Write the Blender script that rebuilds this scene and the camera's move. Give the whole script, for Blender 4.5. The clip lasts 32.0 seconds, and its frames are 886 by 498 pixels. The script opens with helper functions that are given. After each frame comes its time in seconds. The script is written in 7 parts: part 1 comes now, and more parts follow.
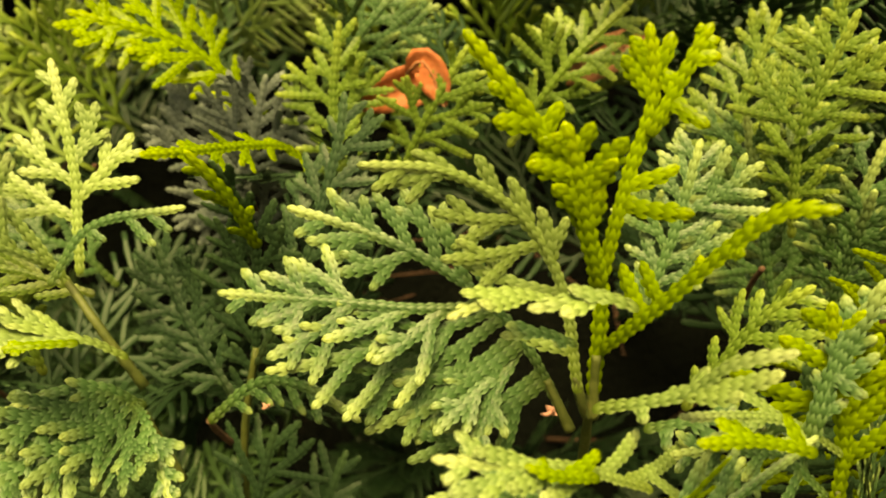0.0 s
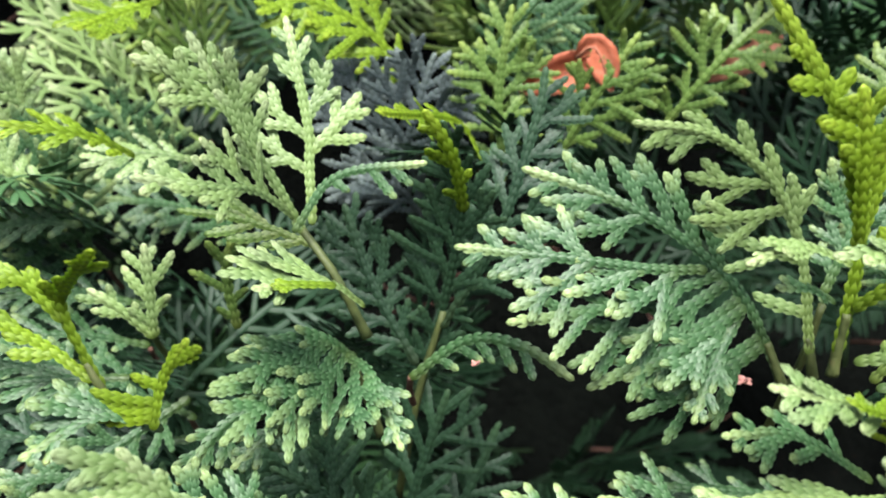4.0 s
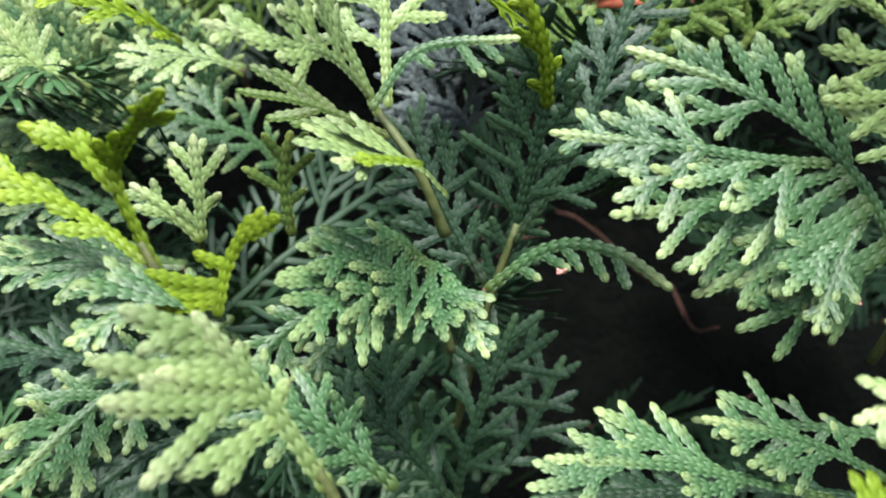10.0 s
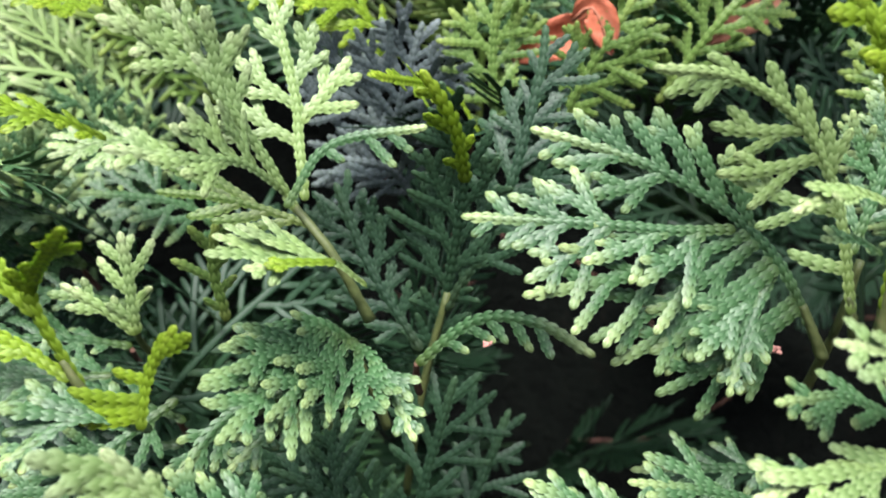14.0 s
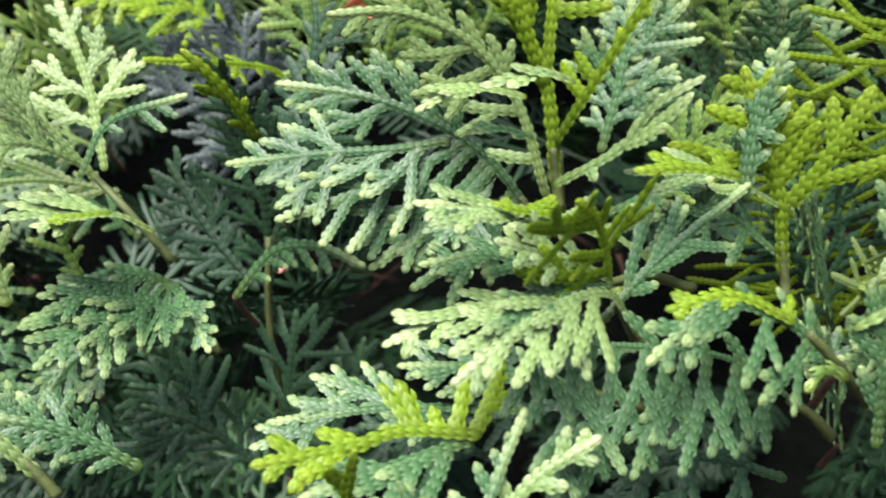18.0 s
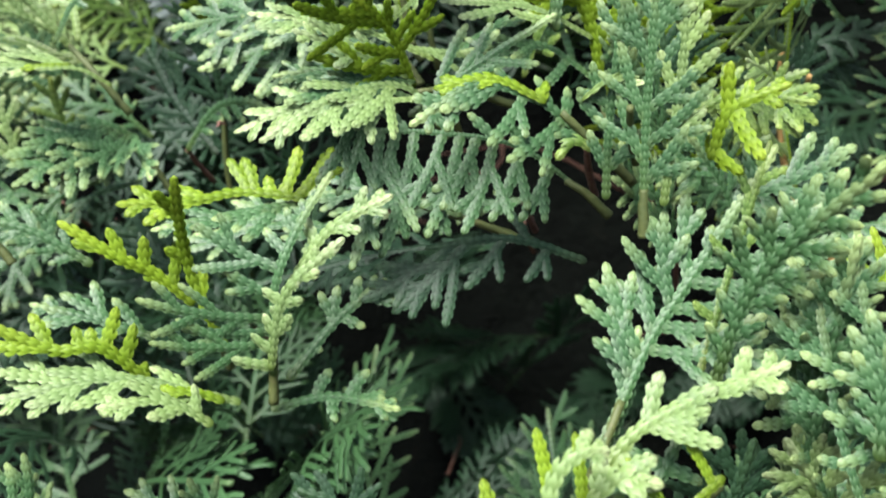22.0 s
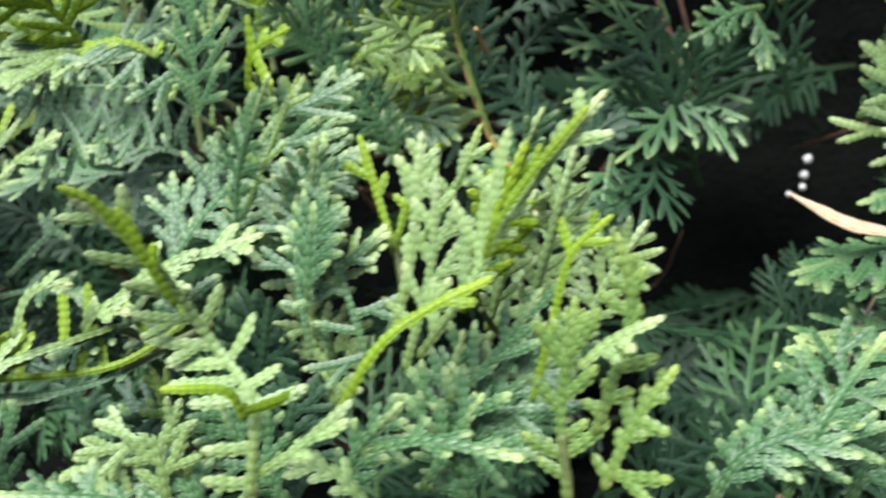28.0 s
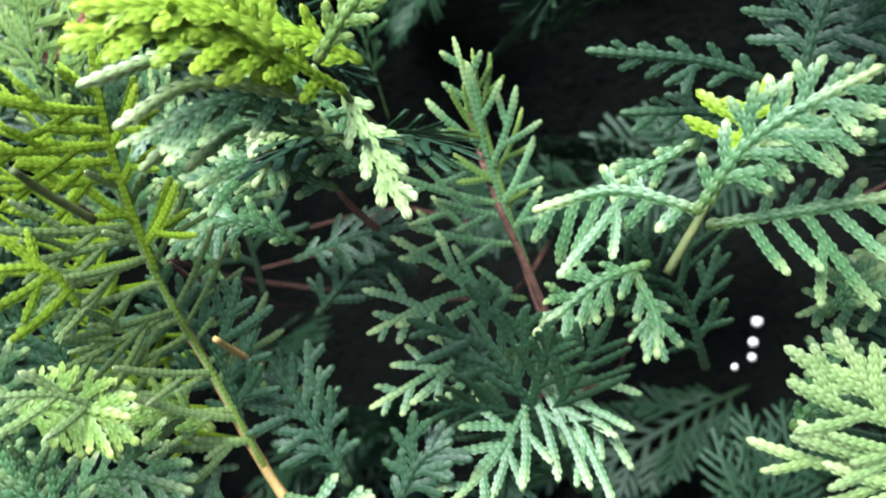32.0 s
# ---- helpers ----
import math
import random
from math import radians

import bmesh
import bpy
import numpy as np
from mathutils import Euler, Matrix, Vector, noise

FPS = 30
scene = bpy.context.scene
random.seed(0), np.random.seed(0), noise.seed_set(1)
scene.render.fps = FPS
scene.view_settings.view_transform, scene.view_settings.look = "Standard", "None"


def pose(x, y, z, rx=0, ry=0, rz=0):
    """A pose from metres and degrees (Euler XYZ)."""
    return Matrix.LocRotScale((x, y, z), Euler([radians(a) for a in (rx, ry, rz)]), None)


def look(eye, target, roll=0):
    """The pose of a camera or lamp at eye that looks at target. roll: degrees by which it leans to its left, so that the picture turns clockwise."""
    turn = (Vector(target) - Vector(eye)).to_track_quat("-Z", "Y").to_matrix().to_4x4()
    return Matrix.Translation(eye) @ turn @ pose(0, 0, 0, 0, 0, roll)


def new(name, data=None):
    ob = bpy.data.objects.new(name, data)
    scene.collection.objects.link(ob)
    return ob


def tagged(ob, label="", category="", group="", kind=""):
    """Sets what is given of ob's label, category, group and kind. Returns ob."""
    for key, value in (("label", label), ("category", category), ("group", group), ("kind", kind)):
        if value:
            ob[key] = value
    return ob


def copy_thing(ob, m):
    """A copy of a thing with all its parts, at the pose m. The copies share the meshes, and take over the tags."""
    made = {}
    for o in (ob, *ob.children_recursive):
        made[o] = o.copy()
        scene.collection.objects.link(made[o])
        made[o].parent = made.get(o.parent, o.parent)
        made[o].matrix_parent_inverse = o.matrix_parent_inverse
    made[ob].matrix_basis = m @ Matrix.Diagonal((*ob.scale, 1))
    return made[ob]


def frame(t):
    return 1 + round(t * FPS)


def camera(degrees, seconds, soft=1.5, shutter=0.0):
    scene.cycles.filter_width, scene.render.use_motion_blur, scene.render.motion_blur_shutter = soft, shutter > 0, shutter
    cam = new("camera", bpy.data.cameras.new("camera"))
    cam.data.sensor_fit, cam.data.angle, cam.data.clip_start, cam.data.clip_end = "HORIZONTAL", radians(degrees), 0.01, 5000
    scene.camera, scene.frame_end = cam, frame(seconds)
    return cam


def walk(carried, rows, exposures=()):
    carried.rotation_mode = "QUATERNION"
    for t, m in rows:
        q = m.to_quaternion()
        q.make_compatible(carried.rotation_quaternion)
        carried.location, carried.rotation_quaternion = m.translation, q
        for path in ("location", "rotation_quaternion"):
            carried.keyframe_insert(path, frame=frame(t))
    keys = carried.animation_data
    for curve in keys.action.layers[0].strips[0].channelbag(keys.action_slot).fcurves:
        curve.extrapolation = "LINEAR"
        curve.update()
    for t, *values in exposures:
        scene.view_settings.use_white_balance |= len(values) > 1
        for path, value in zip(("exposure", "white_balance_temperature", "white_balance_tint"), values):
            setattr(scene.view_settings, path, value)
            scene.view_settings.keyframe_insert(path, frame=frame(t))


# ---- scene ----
cam = camera(53.8, 32.0, 2.0, 0.4)
cam.data.dof.use_dof, cam.data.dof.focus_distance, cam.data.dof.aperture_fstop = True, 0.175, 23.0
PATH = [
    (0.0, 0.00114, -0.00115, 0.99971, 68.361, -0.363, 0.295),
    (0.5, -0.00388, -0.00279, 0.99677, 68.357, -0.481, 0.054),
    (1.0, -0.00985, -0.00412, 0.98966, 68.525, -0.801, 0.042),
    (1.5, -0.02174, -0.00605, 0.99069, 68.700, -1.308, -0.093),
    (2.0, -0.03231, -0.00811, 0.99079, 68.878, -1.891, 0.181),
    (2.5, -0.04164, -0.00914, 0.99375, 69.389, -2.604, -0.360),
    (3.0, -0.04760, -0.01161, 0.99373, 69.561, -2.971, -0.484),
    (3.5, -0.05044, -0.01327, 0.99120, 69.667, -3.242, -0.411),
    (5.5, -0.05966, -0.00544, 0.98181, 70.111, -3.857, -1.893),
    (6.0, -0.06181, -0.00900, 0.97743, 70.131, -3.959, -1.728),
    (6.5, -0.06283, -0.01049, 0.97285, 69.927, -4.214, -1.440),
    (7.0, -0.06513, -0.00958, 0.96816, 69.732, -4.252, -1.102),
    (7.5, -0.06777, -0.00471, 0.96508, 69.797, -4.207, -0.915),
    (8.0, -0.06670, -0.00546, 0.96538, 69.724, -4.135, -0.462),
    (8.5, -0.06673, -0.00672, 0.96500, 69.515, -4.321, -0.340),
    (9.0, -0.06668, -0.00667, 0.96415, 69.437, -4.403, -0.267),
    (9.5, -0.06745, -0.00418, 0.96109, 69.550, -4.562, -0.346),
    (10.0, -0.06888, -0.00084, 0.96121, 69.564, -4.735, -0.663),
    (10.5, -0.06595, -0.00001, 0.96316, 69.541, -4.699, -0.639),
    (11.0, -0.06979, -0.00126, 0.96378, 69.722, -4.553, -0.688),
    (11.5, -0.06881, -0.00045, 0.96483, 69.877, -4.582, -1.268),
    (12.0, -0.06883, 0.00064, 0.96767, 70.129, -4.487, -1.773),
    (12.5, -0.06700, 0.00092, 0.96749, 70.367, -3.923, -2.429),
    (13.0, -0.06611, 0.00179, 0.97077, 70.447, -3.424, -2.627),
    (13.5, -0.06163, 0.00113, 0.97574, 70.290, -2.788, -2.772),
    (15.5, -0.04336, -0.00598, 0.97967, 69.214, 3.841, -3.496),
    (16.0, -0.03382, -0.00899, 0.98103, 69.068, 5.001, -3.588),
    (16.5, -0.02283, -0.01334, 0.97794, 68.942, 5.623, -3.668),
    (17.0, -0.01472, -0.02004, 0.97243, 69.120, 6.348, -3.350),
    (17.5, -0.00774, -0.02943, 0.97146, 69.452, 6.806, -2.564),
    (18.0, 0.00584, -0.03873, 0.97005, 69.998, 7.503, -1.733),
    (18.5, 0.01784, -0.04753, 0.96680, 70.156, 7.863, -0.467),
    (19.0, 0.02750, -0.05538, 0.96058, 70.252, 8.400, 0.704),
    (19.5, 0.03376, -0.06090, 0.95357, 70.297, 8.759, 1.964),
    (20.0, 0.03816, -0.06666, 0.94763, 70.450, 9.104, 3.222),
    (20.5, 0.04877, -0.07066, 0.94402, 70.574, 9.600, 4.243),
    (21.0, 0.05375, -0.07688, 0.94312, 70.689, 9.652, 4.982),
    (21.5, 0.05954, -0.08314, 0.94534, 70.661, 9.743, 5.335),
    (22.0, 0.06085, -0.08799, 0.93520, 70.924, 9.786, 5.418),
    (22.5, 0.06307, -0.09463, 0.92911, 71.203, 9.941, 5.665),
    (23.0, 0.06690, -0.10117, 0.92204, 71.433, 10.366, 6.461),
    (23.5, 0.07079, -0.10595, 0.91995, 71.576, 10.579, 6.966),
    (24.0, 0.07847, -0.10956, 0.92124, 71.547, 10.676, 6.901),
    (24.5, 0.09615, -0.11377, 0.91990, 71.396, 11.406, 7.734),
    (26.5, 0.13025, -0.12954, 0.90898, 71.728, 12.130, 10.084),
    (27.0, 0.14799, -0.13043, 0.91194, 71.768, 12.681, 10.784),
    (27.5, 0.15527, -0.13019, 0.90917, 71.847, 13.033, 11.634),
    (28.0, 0.18975, -0.12586, 0.90507, 72.303, 13.962, 12.603),
    (28.5, 0.21742, -0.11845, 0.90650, 72.455, 14.684, 13.044),
    (29.0, 0.24099, -0.10464, 0.90228, 72.772, 15.003, 13.422),
    (29.5, 0.25338, -0.08316, 0.89900, 72.783, 15.689, 13.611),
    (30.0, 0.25478, -0.05857, 0.90194, 71.917, 16.358, 13.279),
    (30.5, 0.25609, -0.04264, 0.91143, 71.434, 16.815, 13.211),
    (31.0, 0.25451, -0.02623, 0.92730, 71.339, 17.141, 13.220),
    (31.5, 0.24527, -0.00737, 0.94193, 70.560, 17.147, 12.436),
    (32.0, 0.23730, 0.00767, 0.95159, 69.877, 16.702, 11.646),
]
EXPOSURES = [
    (0.0, 1.25, 40000, 0), (1.0, 1.2, 16500, 0), (1.5, 1.27, 8600, 9), (2.0, 1.35, 6400, 13), (6.0, 1.46, 6050, 21), (13.5, 1.48, 6000, 22), (17.0, 1.42, 6100, 22), (20.0, 1.48, 6200, 17), (24.0, 1.4, 5950, 18), (27.0, 1.27, 6000, 18), (29.0, 1.55, 5850, 13), (31.0, 1.72, 5600, 14), (32.0, 2.1, 5600, 16),
]
walk(cam, [(t, pose(x, y, z, rx, ry, rz)) for t, x, y, z, rx, ry, rz in PATH], EXPOSURES)

# ---------------------------------------------------------------- light: a bright overcast sky, softly directed from above
world = bpy.data.worlds.new("overcast_sky")
scene.world = world
world.use_nodes = True
sky = world.node_tree.nodes.new("ShaderNodeTexSky")
sky.sky_type, sky.sun_disc = "NISHITA", False
sky.sun_elevation, sky.sun_rotation = radians(65), radians(-175.2)
sky.dust_density, sky.ozone_density, sky.air_density = 4.0, 1.0, 1.0
background = world.node_tree.nodes["Background"]
background.inputs["Strength"].default_value = 0.075
world.node_tree.links.new(sky.outputs[0], background.inputs["Color"])
sun = new("sun", bpy.data.lights.new("sun", "SUN"))
sun.data.energy, sun.data.angle, sun.data.color = 4.1, radians(30), (1.0, 0.96, 0.88)
sun.matrix_world = look((-0.035 * 8, -0.421 * 8, 0.906 * 8), (0, 0, 0))

# ---------------------------------------------------------------- materials
def nodes_of(name):
    m = bpy.data.materials.new(name)
    m.use_nodes = True
    nt = m.node_tree
    nt.nodes.clear()
    return m, nt


def link(nt, a, b):
    nt.links.new(a, b)


def ramp(nt, fac, stops):
    r = nt.nodes.new("ShaderNodeValToRGB")
    while len(r.color_ramp.elements) < len(stops):
        r.color_ramp.elements.new(0.5)
    for e, (p, c) in zip(r.color_ramp.elements, stops):
        e.position, e.color = p, (*c, 1)
    link(nt, fac, r.inputs[0])
    return r.outputs[0]


def blend(nt, fac, a, b, mode="MIX"):
    m = nt.nodes.new("ShaderNodeMix")
    m.data_type, m.blend_type = "RGBA", mode
    for sock, v in ((m.inputs[0], fac), (m.inputs[6], a), (m.inputs[7], b)):
        if isinstance(v, (int, float)):
            sock.default_value = v
        elif isinstance(v, tuple):
            sock.default_value = (*v, 1)
        else:
            link(nt, v, sock)
    return m.outputs[2]


def math_node(nt, op, a, b=0.0):
    m = nt.nodes.new("ShaderNodeMath")
    m.operation, m.use_clamp = op, op not in ("SUBTRACT", "ADD")
    for sock, v in ((m.inputs[0], a), (m.inputs[1], b)):
        if isinstance(v, (int, float)):
            sock.default_value = v
        else:
            link(nt, v, sock)
    return m.outputs[0]


def noise_tex(nt, scale, detail=3.0):
    c = nt.nodes.new("ShaderNodeNewGeometry")
    n = nt.nodes.new("ShaderNodeTexNoise")
    n.inputs["Scale"].default_value, n.inputs["Detail"].default_value = scale, detail
    link(nt, c.outputs["Position"], n.inputs["Vector"])
    return n.outputs[0]


def attribute(nt, name):
    a = nt.nodes.new("ShaderNodeAttribute")
    a.attribute_name = name
    return a.outputs["Fac"]


def leaf_material(name, old, leaf, tip, rim, rough=0.42, glow=0.15):
    """Scale leaves: older green at the foot of a branchlet, paler young growth at its tip, a thin pale rim and a
    shade-darkened foot on each scale.
    """
    m, nt = nodes_of(name)
    age, edge = attribute(nt, "age"), attribute(nt, "rim")
    base = ramp(nt, age, ((0.0, old), (0.25, leaf), (0.66, leaf), (0.86, tuple(0.6 * a + 0.4 * c for a, c in zip(leaf, tip))), (1.0, tip)))
    mottled = noise_tex(nt, 260.0)
    base = blend(nt, math_node(nt, "MULTIPLY", mottled, 0.55), base, blend(nt, 1.0, base, (0.55, 0.62, 0.5), "MULTIPLY"))
    broad = noise_tex(nt, 38.0, 2.0)
    base = blend(nt, math_node(nt, "MULTIPLY", broad, 0.45), base, blend(nt, 1.0, base, (1.25, 1.12, 0.7), "MULTIPLY"))
    info = nt.nodes.new("ShaderNodeObjectInfo")
    base = blend(nt, math_node(nt, "MULTIPLY", info.outputs["Random"], 0.8), base, blend(nt, 1.0, base, (0.62, 0.68, 0.72), "MULTIPLY"))
    # paints the shade of the gaps between scales: darker feet, lighter tips
    base = blend(nt, 1.0, base, ramp(nt, edge, ((0.0, (0.64, 0.67, 0.6)), (0.45, (0.9, 0.91, 0.88)), (1.0, (1.1, 1.1, 1.1)))), "MULTIPLY")
    rimf = math_node(nt, "POWER", edge, 3.0)
    base = blend(nt, math_node(nt, "MULTIPLY", rimf, 0.34), base, rim)
    bsdf = nt.nodes.new("ShaderNodeBsdfPrincipled")
    link(nt, base, bsdf.inputs["Base Color"])
    bsdf.inputs["Roughness"].default_value = rough
    bsdf.inputs["Specular IOR Level"].default_value = 0.28
    bump = nt.nodes.new("ShaderNodeBump")
    bump.inputs["Strength"].default_value, bump.inputs["Distance"].default_value = 0.35, 0.0003
    link(nt, noise_tex(nt, 1500.0, 2.0), bump.inputs["Height"])
    link(nt, bump.outputs[0], bsdf.inputs["Normal"])
    tr = nt.nodes.new("ShaderNodeBsdfTranslucent")
    link(nt, blend(nt, 1.0, base, (1.25, 1.25, 0.55), "MULTIPLY"), tr.inputs[0])
    mix = nt.nodes.new("ShaderNodeMixShader")
    mix.inputs[0].default_value = glow
    link(nt, bsdf.outputs[0], mix.inputs[1])
    link(nt, tr.outputs[0], mix.inputs[2])
    out = nt.nodes.new("ShaderNodeOutputMaterial")
    link(nt, mix.outputs[0], out.inputs[0])
    return m


def plain_material(name, stops, scale=120.0, rough=0.75, bump_scale=600.0, bump=0.5, dist=0.0006, glow=0.0):
    m, nt = nodes_of(name)
    fac = blend(nt, 0.4, noise_tex(nt, scale, 5.0), noise_tex(nt, scale * 6.0, 2.0))
    base = ramp(nt, fac, stops)
    bsdf = nt.nodes.new("ShaderNodeBsdfPrincipled")
    link(nt, base, bsdf.inputs["Base Color"])
    bsdf.inputs["Roughness"].default_value = rough
    bsdf.inputs["Specular IOR Level"].default_value = 0.08 if rough > 0.9 else 0.35
    b = nt.nodes.new("ShaderNodeBump")
    b.inputs["Strength"].default_value, b.inputs["Distance"].default_value = bump, dist
    link(nt, noise_tex(nt, bump_scale, 4.0), b.inputs["Height"])
    link(nt, b.outputs[0], bsdf.inputs["Normal"])
    out = nt.nodes.new("ShaderNodeOutputMaterial")
    last = bsdf
    if glow:
        tr = nt.nodes.new("ShaderNodeBsdfTranslucent")
        link(nt, base, tr.inputs[0])
        last = nt.nodes.new("ShaderNodeMixShader")
        last.inputs[0].default_value = glow
        link(nt, bsdf.outputs[0], last.inputs[1])
        link(nt, tr.outputs[0], last.inputs[2])
    link(nt, last.outputs[0], out.inputs[0])
    return m


LEAF = {
    "mature": leaf_material("mature_scale_leaf", (0.065, 0.115, 0.026), (0.057, 0.146, 0.055), (0.43, 0.56, 0.24), (0.31, 0.44, 0.26)),
    "lime": leaf_material("young_lime_scale_leaf", (0.18, 0.29, 0.02), (0.30, 0.48, 0.025), (0.50, 0.66, 0.07), (0.48, 0.62, 0.14), 0.4, 0.5),
    "pale": leaf_material("pale_scale_leaf", (0.15, 0.23, 0.05), (0.24, 0.37, 0.13), (0.52, 0.62, 0.34), (0.44, 0.54, 0.31), 0.42, 0.22),
    # darker copy of the mature leaf, with the hedge's inner shade in its colour
    "deep": leaf_material("shade_darkened_scale_leaf", (0.022, 0.044, 0.015), (0.021, 0.062, 0.029), (0.055, 0.12, 0.055), (0.08, 0.135, 0.08), 0.5, 0.12),
    "grey": leaf_material("bluish_grey_scale_leaf", (0.08, 0.10, 0.09), (0.12, 0.16, 0.17), (0.22, 0.28, 0.28), (0.26, 0.3, 0.3), 0.6, 0.12),
    "olive": leaf_material("olive_scale_leaf", (0.12, 0.17, 0.035), (0.12, 0.22, 0.045), (0.34, 0.46, 0.11), (0.34, 0.43, 0.17)),
}
TANWOOD = plain_material("golden_tan_young_wood", ((0.3, (0.16, 0.13, 0.035)), (0.55, (0.34, 0.22, 0.07)), (0.8, (0.42, 0.24, 0.10))), 150.0, 0.6)
BARK = plain_material("reddish_brown_bark", ((0.3, (0.05, 0.026, 0.018)), (0.55, (0.11, 0.055, 0.034)), (0.75, (0.19, 0.11, 0.07))), 180.0, 0.8, 900.0, 0.8, 0.0008)
GREENWOOD = plain_material("greenish_brown_young_wood", ((0.3, (0.04, 0.06, 0.016)), (0.6, (0.075, 0.095, 0.025)), (0.8, (0.10, 0.075, 0.03))), 150.0, 0.6)
ORANGE = plain_material("orange_brown_dry_leaf", ((0.25, (0.30, 0.075, 0.03)), (0.5, (0.50, 0.15, 0.07)), (0.75, (0.62, 0.32, 0.2))), 90.0, 0.6, 500.0, 0.5, 0.0005, 0.25)
STRAW = plain_material("straw_coloured_dry_leaf", ((0.3, (0.42, 0.26, 0.12)), (0.55, (0.66, 0.5, 0.32)), (0.8, (0.8, 0.68, 0.5))), 80.0, 0.5, 700.0, 0.4, 0.0004, 0.2)
RUST = plain_material("rust_brown_dead_scales", ((0.3, (0.16, 0.06, 0.03)), (0.6, (0.36, 0.15, 0.08)), (0.8, (0.52, 0.3, 0.2))), 300.0, 0.7)
PINK = plain_material("pinkish_dry_bud", ((0.3, (0.34, 0.14, 0.10)), (0.6, (0.56, 0.30, 0.24)), (0.8, (0.7, 0.5, 0.42))), 500.0, 0.7)
SOIL = plain_material("dark_humus_soil", ((0.3, (0.012, 0.008, 0.006)), (0.6, (0.035, 0.022, 0.015)), (0.8, (0.08, 0.05, 0.03))), 30.0, 0.95, 200.0, 1.0, 0.004)
# near black: the deep shade inside the hedge is painted into this colour
SHADE = plain_material("painted_inner_shade", ((0.3, (0.001, 0.0015, 0.001)), (0.6, (0.003, 0.0045, 0.003)), (0.8, (0.010, 0.007, 0.005))), 40.0, 0.95, 160.0, 1.0, 0.006)
BEAD = plain_material("whitish_round_bead", ((0.3, (0.45, 0.44, 0.4)), (0.7, (0.75, 0.74, 0.7))), 200.0, 0.4)

# ---------------------------------------------------------------- meshes
# A twig is a thin flat core with a ring of points at each node, from which four scale leaves grow forward: one over each edge, one on each face.
SIX = ((1, 0), (0.5, 1), (-0.5, 1), (-1, 0), (-0.5, -1), (0.5, -1))
# a scale over an edge, from its foot to its tip: along the node, out to the edge, off the plane, rim
EDGE_LEAF = ((0.36, 0.98, 0.0, 0.3), (0.62, 0.46, 1.35, 0.35), (0.62, 0.46, -1.35, 0.35), (1.1, 0.78, 0.4, 1.0), (0.78, 1.1, 0.0, 0.85))
# a scale on a face: along, across, off the plane, rim
FACE_LEAF = ((0.54, 0.54, 1.4, 0.6), (0.54, -0.54, 1.4, 0.6), (0.46, 0.0, 1.9, 0.3), (1.08, 0.0, 1.95, 1.0))
FULL, MID, LITE, COARSE = 0.0021, 0.0024, 0.0036, 0.009


def unit(v):
    return v / np.maximum(np.linalg.norm(v, axis=-1, keepdims=True), 1e-9)


def bend_through(points, n):
    """n points at even steps along a smooth line through the given ones."""
    p = np.array(points, float)
    if len(p) == 2:
        t = np.linspace(0, 1, n)[:, None]
        return p[0] * (1 - t) + p[1] * t
    q = np.vstack([2 * p[0] - p[1], p, 2 * p[-1] - p[-2]])
    out = []
    for i in range(len(p) - 1):
        a, b, c, d = q[i:i + 4]
        t = np.linspace(0, 1, 24, endpoint=False)[:, None]
        out.append(0.5 * (2 * b + (c - a) * t + (2 * a - 5 * b + 4 * c - d) * t ** 2 + (3 * b - a - 3 * c + d) * t ** 3))
    line = np.vstack(out + [p[-1:]])
    s = np.concatenate([[0], np.cumsum(np.linalg.norm(np.diff(line, axis=0), axis=1))])
    g = np.linspace(0, s[-1], n)
    return np.stack([np.interp(g, s, line[:, k]) for k in range(3)], 1)


